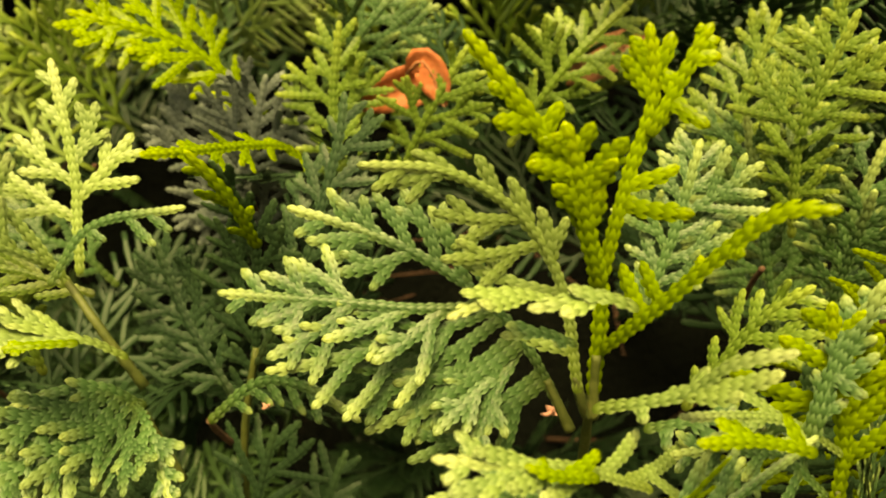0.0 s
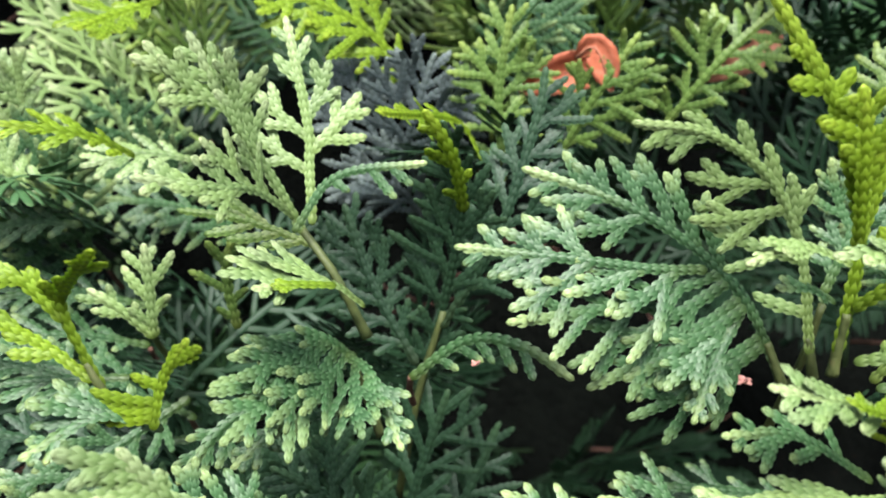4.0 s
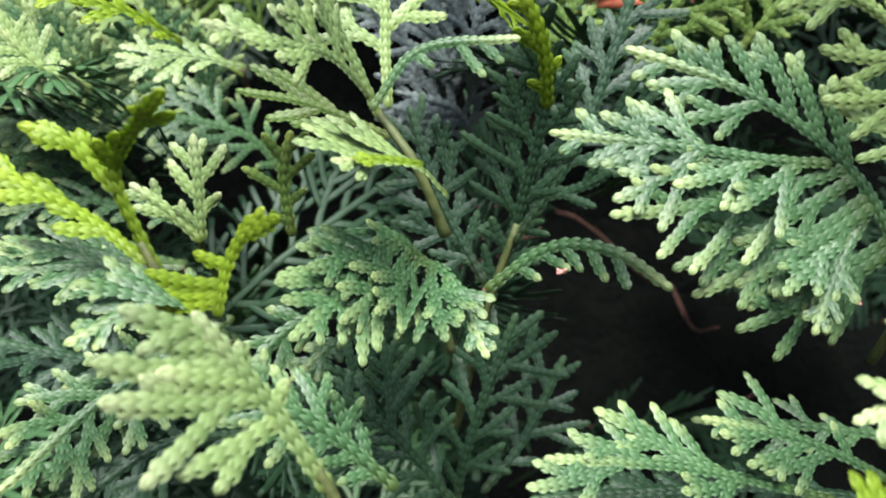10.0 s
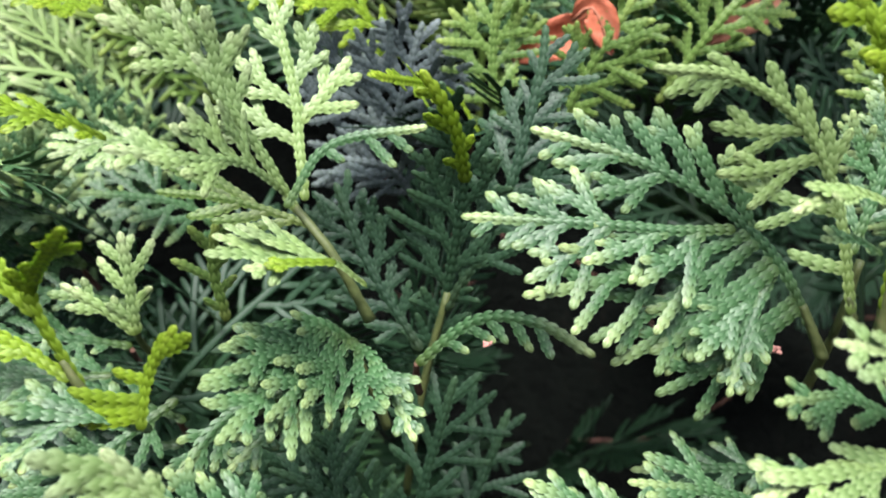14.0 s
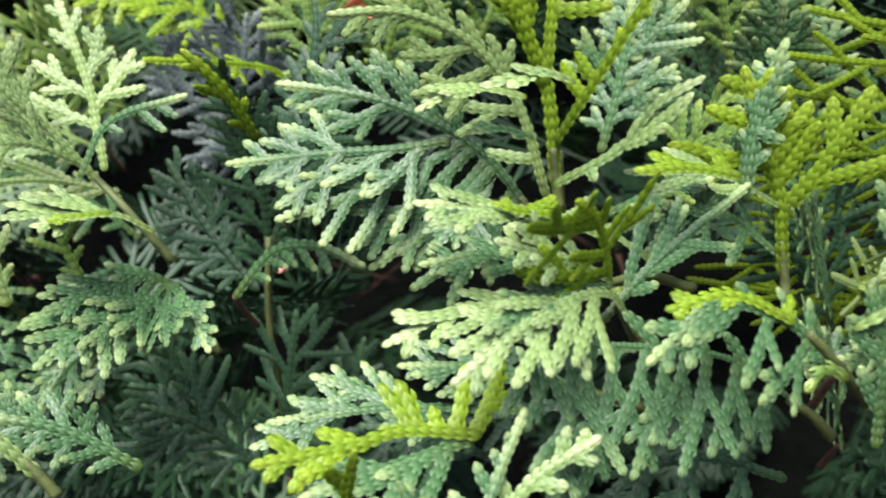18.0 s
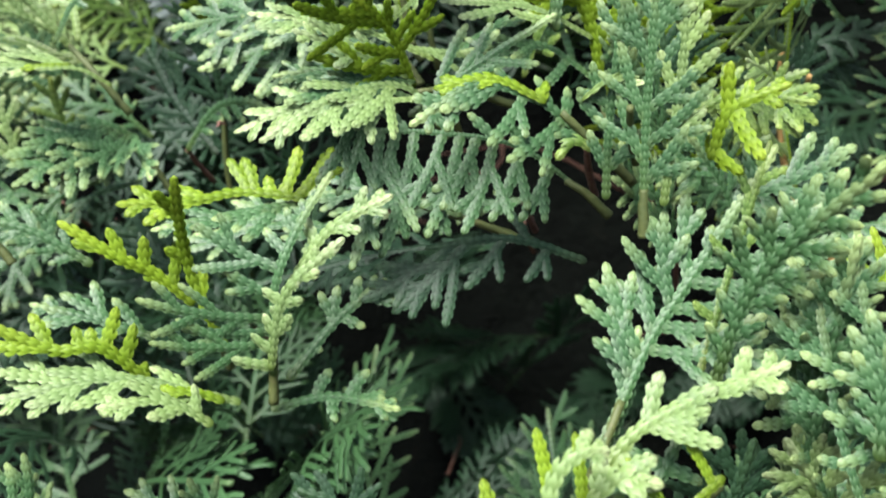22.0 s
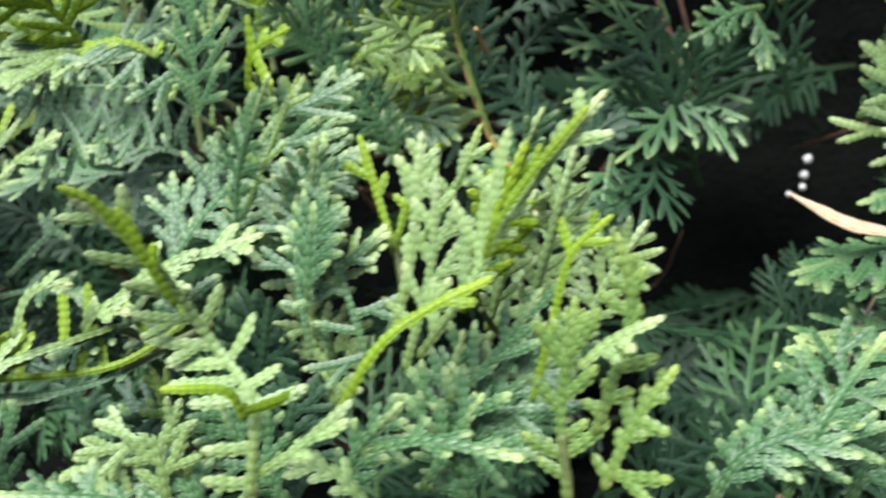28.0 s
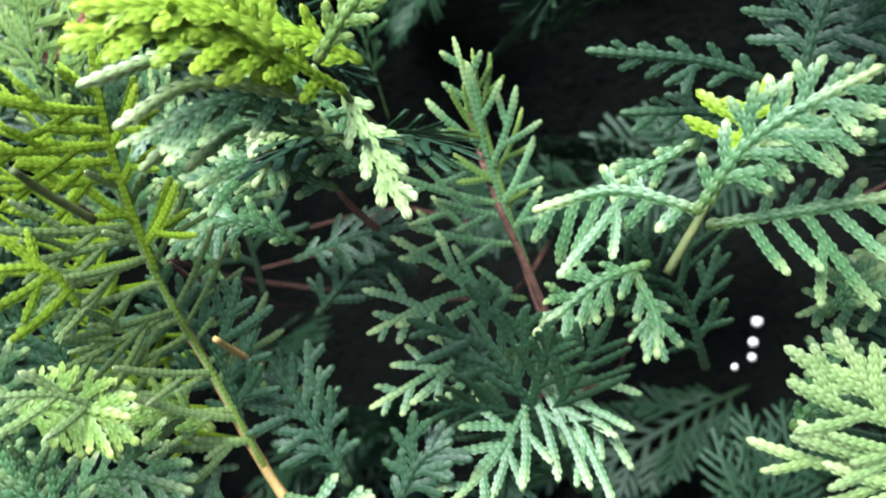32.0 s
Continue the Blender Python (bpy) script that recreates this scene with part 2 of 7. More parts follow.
def chain(line, face, width, age0=0.0, age1=1.0, taper=0.86, template=FULL, step=1.0, rng=None, thick=0.11):
    """A twig along a line, clad in scale leaves, as one skin. Returns vertices, triangles with their smoothness, age and rim."""
    length = np.linalg.norm(np.diff(line, axis=0), axis=1).sum()
    n = max(2, int(round(length / ((template if template >= LITE else min(template, 0.8 * width)) * step))))
    p = bend_through(line, n + 1)
    t = unit(np.gradient(p, axis=0))
    v = unit(np.cross(np.broadcast_to(face, p.shape), t))
    f = unit(np.cross(t, v))
    k = np.arange(n + 1) / n
    size = np.where(k < 0.6, 0.9 + 0.17 * k, 1.0 - (1 - taper) * np.maximum(0, (k - 0.6) / 0.4) ** 1.8)
    size = size * (0.95 + 0.1 * rng.random(n + 1)) * 0.5 * width
    bare = template >= LITE
    core, high, pitch = size * (1.0 if bare else 0.7), np.maximum(size, 0.35 * width) * thick, length / n
    sec = np.array(SIX, float)
    co = p[:, None] + v[:, None] * (core[:, None] * sec[None, :, 0])[..., None] + f[:, None] * (high[:, None] * sec[None, :, 1])[..., None]
    if bare:
        co += t[:, None] * (pitch * 0.4 * (np.arange(n + 1) % 2)[:, None] * (1 - np.abs(sec[None, :, 0])))[..., None]
        co = co + v[:, None] * ((np.arange(n + 1) % 2 * 0.22 - 0.08)[:, None] * size[:, None] * sec[None, :, 0])[..., None]
    co = [co.reshape(-1, 3), p[:1] - t[:1] * 0.0004, p[-1:] + t[-1:] * size[-1] * 0.6]
    age, rim = [np.repeat(k, 6), np.array([0.0, 1.0])], [np.full(6 * n + 6, 0.4 if bare else 0.0), np.array([0.0, 0.6])]
    i, j = np.meshgrid(np.arange(n), np.arange(6), indexing="ij")
    a, b, js = (i * 6 + j).ravel(), (i * 6 + (j + 1) % 6).ravel(), np.arange(6)
    last = 6 * n + 6
    soft = 12 * n + 12
    faces = [np.stack([a, b, b + 6], 1), np.stack([a, b + 6, a + 6], 1), np.stack([np.full(6, last), (js + 1) % 6, js], 1),
             np.stack([np.full(6, last + 1), 6 * n + js, 6 * n + (js + 1) % 6], 1)]
    if not bare:
        o, r = last + 2, np.arange(n)
        jut = 0.92 + 0.2 * rng.random((4, n))
        for s, leaf in enumerate((EDGE_LEAF, EDGE_LEAF, FACE_LEAF) + ((FACE_LEAF,) if template == FULL else ())):
            sv, sf = (1, -1)[s % 2] if s < 2 else 1, (1, -1)[s % 2] if s > 1 else 1
            at = r
            m = len(at)
            for q, (al, ac, off, ri) in enumerate(leaf):
                w = size[at] * (jut[s, at] if s < 2 else 1.0) * np.where(at == n - 1, 0.72, 1.0)
                al = al * np.where(at == n - 1, 0.8, 1.0)
                pos = p[at] + t[at] * (pitch * (al + (0.1 * jut[s, at] if q == 3 else 0)))[:, None] if q == 3 else p[at] + t[at] * (pitch * al)[:, None]
                co.append(pos + v[at] * (sv * ac * w)[:, None] + f[at] * (sf * off * high[at])[:, None])
                age.append(k[at] + 0.5 / n), rim.append(np.full(m, ri))
            q0, q1, q2, q3, q4 = (o + q * m + np.arange(m) for q in range(5))
            if s < 2:
                e, up, dn = (0, 1, 5) if s == 0 else (3, 2, 4)
                e, up, dn = at * 6 + e, at * 6 + up, at * 6 + dn
                tri = ((e, q0, up), (up, q0, q1), (q1, q0, q4), (q1, q4, q3), (e, dn, q0), (dn, q2, q0), (q2, q4, q0), (q2, q3, q4))
            else:
                u, w = (1, 2) if s == 2 else (5, 4)
                u, w = at * 6 + u, at * 6 + w
                tri = ((u, q0, q2), (u, q2, w), (w, q2, q1), (q0, q3, q2), (q2, q3, q1))
            turn = s in (0, 2)
            faces += [np.stack(c[::-1] if turn else c, 1) for c in tri]
            o += len(leaf) * m
    co, faces, k, rim = np.vstack(co), np.vstack(faces), np.concatenate(age), np.concatenate(rim)
    # the foot stays the last point but one
    order = np.concatenate([np.arange(last), np.arange(last + 2, len(co)), [last, last + 1]])
    where = np.empty(len(co), int)
    where[order] = np.arange(len(co))
    faces = np.hstack([where[faces], (np.arange(len(faces)) < soft)[:, None].astype(int)])
    return co[order], faces, age0 + (age1 - age0) * np.minimum(1, k[order]), rim[order]


def grafted(pieces):
    """Joins twigs into one skin: the foot of each later piece is sewn to the nearest point of the first."""
    base = pieces[0]
    co, fa, ag, ri = joined(pieces)
    o, extra = len(base[0]), []
    for c, f, a, r in pieces[1:]:
        near = int(np.argmin(((base[0] - c[-2]) ** 2).sum(1)))
        extra.append((near, o, o + 1, 1))
        o += len(c)
    return (co, np.vstack([fa, np.array(extra, int).reshape(-1, 4)]), ag, ri)


def joined(pieces):
    co, fa, ag, ri, o = [], [], [], [], 0
    for c, f, a, r in pieces:
        if f.shape[1] == 3:
            f = np.hstack([f, np.ones((len(f), 1), int)])
        co.append(c), fa.append(f + np.array((o, o, o, 0))), ag.append(a), ri.append(r)
        o += len(c)
    return np.vstack(co), np.vstack(fa), np.concatenate(ag), np.concatenate(ri)


def mesh_of(name, data, material, origin=(0, 0, 0)):
    co, fa, age, rim = data
    soft = fa[:, 3] > 0 if fa.shape[1] == 4 else np.ones(len(fa), bool)
    fa = np.ascontiguousarray(fa[:, :3])
    me = bpy.data.meshes.new(name)
    me.vertices.add(len(co))
    me.vertices.foreach_set("co", (co - np.array(origin)).astype(np.float32).ravel())
    me.loops.add(fa.size)
    me.loops.foreach_set("vertex_index", fa.astype(np.int32).ravel())
    me.polygons.add(len(fa))
    me.polygons.foreach_set("loop_start", np.arange(0, fa.size, 3, dtype=np.int32))
    me.polygons.foreach_set("use_smooth", soft)
    for key, values in (("age", age), ("rim", rim)):
        me.attributes.new(key, "FLOAT", "POINT").data.foreach_set("value", values.astype(np.float32))
    me.materials.append(material)
    me.update(calc_edges=True)
    return me


def child(name, me, parent, label=""):
    ob = new(name, me)
    ob.parent = parent
    return tagged(ob, label)


def tube(line, radii, sides=7, rough=0.0, rng=None):
    """A closed tapered twig along a line, as vertices and triangles."""
    p = np.array(line, float)
    n = len(p)
    t = unit(np.gradient(p, axis=0))
    ref = np.where(np.abs(t[:, 2:3]) > 0.9, np.array([[1.0, 0, 0]]), np.array([[0, 0, 1.0]]))
    a = unit(np.cross(t, ref))
    b = np.cross(t, a)
    r = np.interp(np.linspace(0, 1, n), np.linspace(0, 1, len(radii)), radii)
    ang = np.linspace(0, 2 * math.pi, sides, endpoint=False)
    rr = r[:, None] * (1 + rough * ((rng.random((n, sides)) - 0.5) if rng is not None else 0))
    co = p[:, None] + a[:, None] * (np.cos(ang) * rr)[..., None] + b[:, None] * (np.sin(ang) * rr)[..., None]
    co = np.vstack([co.reshape(-1, 3), p[:1], p[-1:]])
    fa = []
    for i in range(n - 1):
        for j in range(sides):
            x, y = i * sides + j, i * sides + (j + 1) % sides
            fa += [(x, x + sides, y), (y, x + sides, y + sides)]
    for j in range(sides):
        fa += [(n * sides, j, (j + 1) % sides), (n * sides + 1, (n - 1) * sides + (j + 1) % sides, (n - 1) * sides + j)]
    z = np.zeros(len(co))
    return co, np.array(fa), z, z


# ---------------------------------------------------------------- sprays of foliage
def branchlet_pieces(root, way, face, length, width, rng, bend=0.25, droop=0.0, curl=0.0, subs=0.8, age0=0.15, age1=1.0, template=FULL, side=1, exact=False):
    """One side twig of a spray, with its own short side twigs, as a list of pieces."""
    n = 7
    if not exact:
        bend, droop = bend * (0.2 + 1.5 * rng.random()), droop * (0.4 + 1.2 * rng.random())
    curl = curl + (0.06 if exact else 0.16) * rng.normal()
    k = np.linspace(0, 1, n)[:, None]
    across = unit(np.cross(face, way))
    line = root + way * length * k + across * (-side) * length * bend * 0.5 * k ** 2 + face * length * curl * k ** 2 + np.array([0, 0, -1.0]) * length * droop * k ** 2
    out = [chain(line, face, width, age0, age1, template=template, rng=rng)]
    m = int(1.4 * subs * max(0.0, length - 0.006) / 0.0055 + rng.random() * 0.7)
    for j in range(m):
        s = 0.2 + 0.62 * (j + 0.3 * rng.random()) / max(1, m)
        i = s * (n - 1)
        p = line[int(i)] + (line[min(n - 1, int(i) + 1)] - line[int(i)]) * (i % 1)
        t = unit(line[min(n - 1, int(i) + 1)] - line[int(i)])
        sg = side if j % 2 == 0 else -side
        v = unit(np.cross(face, t)) * sg
        a = radians(38 + 10 * rng.random())
        d = unit(t * math.cos(a) + v * math.sin(a) + face * 0.12 * (rng.random() - 0.5))
        l = max(0.005, min(0.016, length * (1 - s) * (0.5 + 0.3 * rng.random())))
        q = np.linspace(0, 1, 5)[:, None]
        sub = p + d * l * q + t * l * 0.22 * q ** 2 + face * l * curl * q ** 2 + np.array([0, 0, -1.0]) * l * droop * 0.6 * q ** 2
        out.append(chain(sub, face, width * 0.9, age0 + 0.35 * (age1 - age0), age1, template=template, rng=rng))
    return out


def spray_parts(axis, face, left, right, n=0, angle=46.0, droop=0.1, curl=0.0, bend=0.3, subs=1.0, width=0.0024, start=0.12, peak=0.4, tail=0.28, age0=0.0, age1=1.0, seed=1, twist=0.0, template=FULL, jag=0.5):
    """The axis and the side twigs of a flat spray. left, right: the longest side twig on each side, in metres. Returns the axis's pieces and a list of pieces for each side twig."""
    rng = np.random.default_rng(seed)
    line = bend_through(axis, 33)
    length = np.linalg.norm(np.diff(line, axis=0), axis=1).sum()
    t = unit(np.gradient(line, axis=0))
    f = np.broadcast_to(unit(np.array(face, float)), t.shape)
    v = unit(np.cross(f, t))
    f = unit(np.cross(t, v))
    if twist:
        a = np.radians(twist) * np.linspace(0, 1, len(t))[:, None]
        f, v = f * np.cos(a) + v * np.sin(a), v * np.cos(a) - f * np.sin(a)
    n = n or max(4, int(length * (1 - start) / 0.0039))
    n = n if template >= LITE else int(n * 1.05)
    stem = [chain(line, f[16], width * 1.05, age0, age1, template=template, rng=rng, step=1.15, thick=0.26)]
    twigs = []
    for k in range(n):
        s = start + (0.95 - start) * (k + 0.25 * rng.random()) / n
        side = 1 if k % 2 == 0 else -1
        reach = left if side > 0 else right
        if reach <= 0:
            continue
        u = (s - start) / (1 - start)
        prof = (0.45 + 0.55 * u / peak) if u < peak else (1 - (1 - tail) * (u - peak) / (1 - peak))
        l = 1.12 * reach * prof * (1 - jag / 2 + jag * rng.random())
        if l < 0.004:
            continue
        i = s * 32
        i0, i1 = int(i), min(32, int(i) + 1)
        p = line[i0] + (line[i1] - line[i0]) * (i - i0)
        a = radians(angle * (1.12 - 0.3 * u) + 8 * (rng.random() - 0.5))
        way = unit(t[i0] * math.cos(a) + v[i0] * side * math.sin(a) + f[i0] * 0.14 * (rng.random() - 0.5))
        w = width * (0.92 + 0.16 * rng.random())
        ag = age0 + (age1 - age0) * (0.1 + 0.5 * u)
        tip = max(age0, age1 - 0.25 * rng.random() * (0.4 if rng.random() < 0.65 else 1.3))
        twigs.append(branchlet_pieces(p, way, f[i0], l, w, rng, bend, droop, curl, subs, ag * 0.6, tip, template, side))
    return stem, twigs


COUNT = [0]


def branch(label, stem=(), radii=(0.0011, 0.0008), wood=None, kind="mature", category="conifer branch", group="branches of the hedge", at=None):
    """A branch: an Empty at its foot, with its woody stem if that shows. Sprays are added to it."""
    foot = Vector(at if at is not None else stem[0])
    ob = new("arborvitae_branch")
    ob.location = foot
    tagged(ob, label, category, group)
    ob["foot"] = tuple(foot)
    if len(stem) > 1:
        COUNT[0] += 1
        rng = np.random.default_rng(900 + COUNT[0])
        line = bend_through(stem, 16)
        child("woody_stem", mesh_of("woody_stem", tube(line, radii, 8, 0.25, rng), wood or BARK, foot), ob)
    return ob


def spray(ob, axis, face, left, right, kind="mature", split=True, **shape):
    """Adds one flat spray to a branch."""
    if kind == "lime":
        shape["width"] = shape.get("width", 0.0029)
    shape.setdefault("template", FULL if axis[1][1] < 0.15 else LITE if kind == "deep" and axis[1][1] > 0.3 else MID if axis[1][1] < 0.27 else LITE)
    COUNT[0] += 1
    foot = tuple(ob["foot"])
    stem, twigs = spray_parts(axis, face, left, right, seed=COUNT[0], **shape)
    mat = LEAF[kind]
    if not split:
        return child("spray", mesh_of("spray", joined(stem + [q for tw in twigs for q in tw]), mat, foot), ob)
    top = child("spray", mesh_of("spray", joined(stem), mat, foot), ob)
    for tw in twigs:
        child("branchlet", mesh_of("branchlet", grafted(tw), mat, foot), top)
    return top


def fan(ob, axis, face, twigs, kind="mature", width=0.0027, subs=1.0, droop=0.0, curl=0.0, bend=0.3, age0=0.0, age1=1.0, fill=False, stalk=0.82):
    """Adds a flat spray whose side twigs are given one by one: place along the axis from 0 to 1, length in millimetres, angle in degrees off the axis (to the left if positive)."""
    COUNT[0] += 1
    rng = np.random.default_rng(COUNT[0])
    foot, mat = tuple(ob["foot"]), LEAF[kind]
    template = FULL if axis[1][1] < 0.21 else MID
    line = bend_through(axis, 33)
    t = unit(np.gradient(line, axis=0))
    v = unit(np.cross(np.broadcast_to(unit(np.array(face, float)), t.shape), t))
    f = unit(np.cross(t, v))
    top = child("spray", mesh_of("spray", chain(line, f[16], width * stalk, age0, age1, template=template, rng=rng, step=1.1, thick=0.22), mat, foot), ob)
    twigs, length = list(twigs), 1000 * np.linalg.norm(np.diff(line, axis=0), axis=1).sum()
    if fill:
        # short twigs in the gaps between the long ones
        for k in range(int(length / 2.6)):
            s, side = 0.1 + 0.86 * (k + 0.5 * rng.random()) * 2.6 / length, 1 - 2 * (k % 2)
            own = [q for q in twigs if q[2] * side > 0]
            if s < 0.97 and all(abs(q[0] - s) * length > 2.6 for q in own):
                near = min(own, key=lambda q: abs(q[0] - s)) if own else (0, 7.0, 45)
                twigs.append((s, min(rng.uniform(0.35, 0.7) * near[1], (1.05 - s) * length * 0.7, 13.0 if subs else 6.0), side * min(60, max(30, abs(near[2])))))
    if subs:
        # the tip of the axis is lobed like its twigs
        for k, s in enumerate((0.74, 0.82, 0.89)):
            if all(abs(q[0] - s) > 0.05 for q in twigs):
                twigs.append((s, min(8.0, (1.06 - s) * length * 0.55), 44 * (1 - 2 * (k % 2))))
    for s, mm, deg in twigs:
        i, side = min(31, int(s * 32)), 1 if deg > 0 else -1
        p = line[i] + (line[i + 1] - line[i]) * (s * 32 - i)
        a = radians(abs(deg)) + math.atan(0.5 * bend)
        way = unit(t[i] * math.cos(a) + v[i] * side * math.sin(a) + f[i] * 0.1 * (rng.random() - 0.5))
        tip = max(age0, age1 - 0.2 * rng.random())
        tw = branchlet_pieces(p, way, f[i], mm / 1000, width * rng.uniform(0.93, 1.07), rng, bend, droop, curl, subs, age0 + (age1 - age0) * 0.3 * s, tip, template, side, True)
        child("branchlet", mesh_of("branchlet", grafted(tw), mat, foot), top)
    return top


# ---------------------------------------------------------------- dry leaves and small things
def ribbon(line, face, widths, cup=0.2, thick=0.00035, n=16, cross=6, ripple=0.0, rng=None):
    """A thin curved leaf blade with both faces and its rim, along a line."""
    p = bend_through(line, n)
    t = unit(np.gradient(p, axis=0))
    v = unit(np.cross(np.broadcast_to(np.array(face, float), p.shape), t))
    f = unit(np.cross(t, v))
    w = np.interp(np.linspace(0, 1, n), np.linspace(0, 1, len(widths)), widths)
    s = np.linspace(-1, 1, cross)
    wob = ripple * (rng.random((n, cross)) - 0.5) if rng is not None else 0
    top = p[:, None] + v[:, None] * (w[:, None] * s[None])[..., None] + f[:, None] * (w[:, None] * (cup * s[None] ** 2 + wob))[..., None]
    bot = top - f[:, None] * thick
    co = np.vstack([top.reshape(-1, 3), bot.reshape(-1, 3)])
    o, fa = n * cross, []
    for i in range(n - 1):
        for j in range(cross - 1):
            a, b, c, d = i * cross + j, i * cross + j + 1, (i + 1) * cross + j + 1, (i + 1) * cross + j
            fa += [(a, b, c), (a, c, d), (o + a, o + c, o + b), (o + a, o + d, o + c)]
        for a, b in ((i * cross, (i + 1) * cross), ((i + 2) * cross - 1, (i + 1) * cross - 1)):
            fa += [(a, b, o + b), (a, o + b, o + a)]
    for r in (0, n - 1):
        for j in range(cross - 1):
            a, b = r * cross + j, r * cross + j + 1
            fa += [(a, o + a, o + b), (a, o + b, b)]
    z = np.zeros(len(co))
    return co, np.array(fa), z, z


def dry_leaf(label, line, face, width, mat, stalk=(), cup=0.3, name="dry_leaf"):
    """A fallen leaf caught in the foliage: blade, midrib and stalk."""
    COUNT[0] += 1
    rng = np.random.default_rng(COUNT[0])
    foot = line[0]
    ob = new(name)
    ob.location = foot
    tagged(ob, label, "dry leaf")
    child("blade", mesh_of("blade", ribbon(line, face, (0.08 * width, 0.75 * width, width, 0.8 * width, 0.05 * width), cup, ripple=0.18, rng=rng), mat, foot), ob)
    rib = bend_through(line, 10) + unit(np.array(face, float)) * 0.0002
    child("midrib", mesh_of("midrib", tube(rib, (0.0005, 0.00025), 5), RUST if mat is not STRAW else STRAW, foot), ob)
    if len(stalk):
        child("stalk", mesh_of("stalk", tube(bend_through(stalk, 14), (0.0006, 0.0004), 6), mat, foot), ob)
    return ob


def bud_cluster(label, at, size, mat, count=7, name="dry_bud"):
    """A small dead bud: overlapping pointed scales round a core."""
    COUNT[0] += 1
    rng = np.random.default_rng(COUNT[0])
    ob = new(name)
    ob.location = at
    tagged(ob, label, "bud")
    for k in range(count):
        a = 2.4 * k
        d = np.array((math.cos(a), math.sin(a), rng.uniform(-0.5, 0.9)))
        d = d / np.linalg.norm(d)
        root = np.array(at)
        tip = root + d * size * rng.uniform(0.7, 1.1)
        child("scale", mesh_of("scale", ribbon((tuple(root), tuple((root + tip) / 2 + d[::-1] * size * 0.12), tuple(tip)), d[[1, 2, 0]], (size * 0.2, size * 0.32, size * 0.05), 0.4, n=6, cross=4), mat, at), ob)
    return ob


def round_bead(label, at, radius, mat):
    """A small round bead with a puckered crown."""
    bm = bmesh.new()
    bmesh.ops.create_uvsphere(bm, u_segments=14, v_segments=9, radius=radius)
    for v in bm.verts:
        a = math.atan2(v.co.y, v.co.x)
        v.co *= 1 + 0.06 * math.cos(5 * a) * (v.co.z / radius) - 0.12 * max(0, v.co.z / radius - 0.7)
    for f in bm.faces:
        f.smooth = True
    me = bpy.data.meshes.new("round_bead")
    bm.to_mesh(me), bm.free()
    me.materials.append(mat)
    ob = new("round_bead", me)
    ob.location = at
    return tagged(ob, label, "bud", "pale round buds")


# ---------------------------------------------------------------- ground, trunks and the depth of the hedge
def ground_sheet():
    bm = bmesh.new()
    bmesh.ops.create_grid(bm, x_segments=60, y_segments=60, size=30)
    for v in bm.verts:
        r = v.co.length
        v.co.z = 0.02 * noise.noise(v.co * 1.7) * min(1, 3 / (r + 1))
    me = bpy.data.meshes.new("ground")
    bm.to_mesh(me), bm.free()
    me.materials.append(SOIL)
    return tagged(new("ground", me), "dark humus soil under the hedge", "soil", kind="structure")


ground_sheet()

TRUNKS = ((-0.34, 0.80), (0.02, 0.86), (0.34, 0.82), (0.66, 0.80))
for x, y in TRUNKS:
    rng = np.random.default_rng(int(1000 * (x + 2)))
    z = np.linspace(-0.02, 1.05, 16)
    line = np.stack([x + 0.015 * np.sin(z * 5 + x * 9), y + 0.012 * np.cos(z * 4 + x), z], 1)
    ob = new("arborvitae_shrub")
    ob.location = (x, y, 0)
    child("trunk", mesh_of("trunk", tube(line, (0.024, 0.018, 0.012, 0.005), 12, 0.2, rng), BARK, (x, y, 0)), ob)
    tagged(ob, "reddish-brown fibrous arborvitae trunk standing inside the hedge", "shrub", "shrubs of the hedge")


def hedge_depth():
    """The mass of foliage deep inside the hedge, its shade painted into the leaf colour, too dense to count."""
    rng = np.random.default_rng(77)
    pieces, variants = [], []
    for k in range(5):
        stem, twigs = spray_parts(((0, 0, 0), (0.0, 0.05, 0.006), (0, 0.11, -0.006)), (0, 0, 1), 0.045, 0.045, seed=300 + k, template=COARSE, width=0.0036, n=16, subs=0.9)
        variants.append(joined(stem + [q for tw in twigs for q in tw]))
    for k in range(90):
        co, fa, ag, ri = variants[k % 5]
        x, z = rng.uniform(-0.6, 0.8), rng.uniform(0.5, 1.06)
        y = 0.46 + 0.16 * rng.random() + 0.5 * max(0, z - 0.9)
        if k % 3 == 0:
            x, y, z = rng.uniform(-0.25, 0.45), rng.uniform(0.2, 0.5), rng.uniform(0.54, 0.66)
        m = np.array(Euler((rng.uniform(-0.9, 0.9), rng.uniform(-1.0, 1.0), math.pi + rng.uniform(-1.4, 1.4))).to_matrix())
        pieces.append((co @ m.T * rng.uniform(0.9, 1.4) + np.array((x, y, z)), fa, ag * 0.6, ri))
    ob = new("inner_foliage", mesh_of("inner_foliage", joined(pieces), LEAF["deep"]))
    tagged(ob, "dense green foliage inside the hedge, with its shade put into the colour", "foliage", kind="stuff")
    pieces = []
    for k in range(60):
        x, z = rng.uniform(-0.6, 0.9), rng.uniform(0.05, 1.0)
        a = np.array((x, 0.60, z))
        b = a + np.array((rng.uniform(-0.15, 0.15), -rng.uniform(0.05, 0.2), rng.uniform(0.0, 0.15)))
        pieces.append(tube(bend_through((a, (a + b) / 2 + rng.normal(0, 0.015, 3), b), 7), (0.0016, 0.0007), 5, 0.2, rng))
    ob = new("inner_twigs", mesh_of("inner_twigs", joined(pieces), BARK))
    tagged(ob, "bare brown twigs inside the hedge", "twigs", kind="stuff")


hedge_depth()

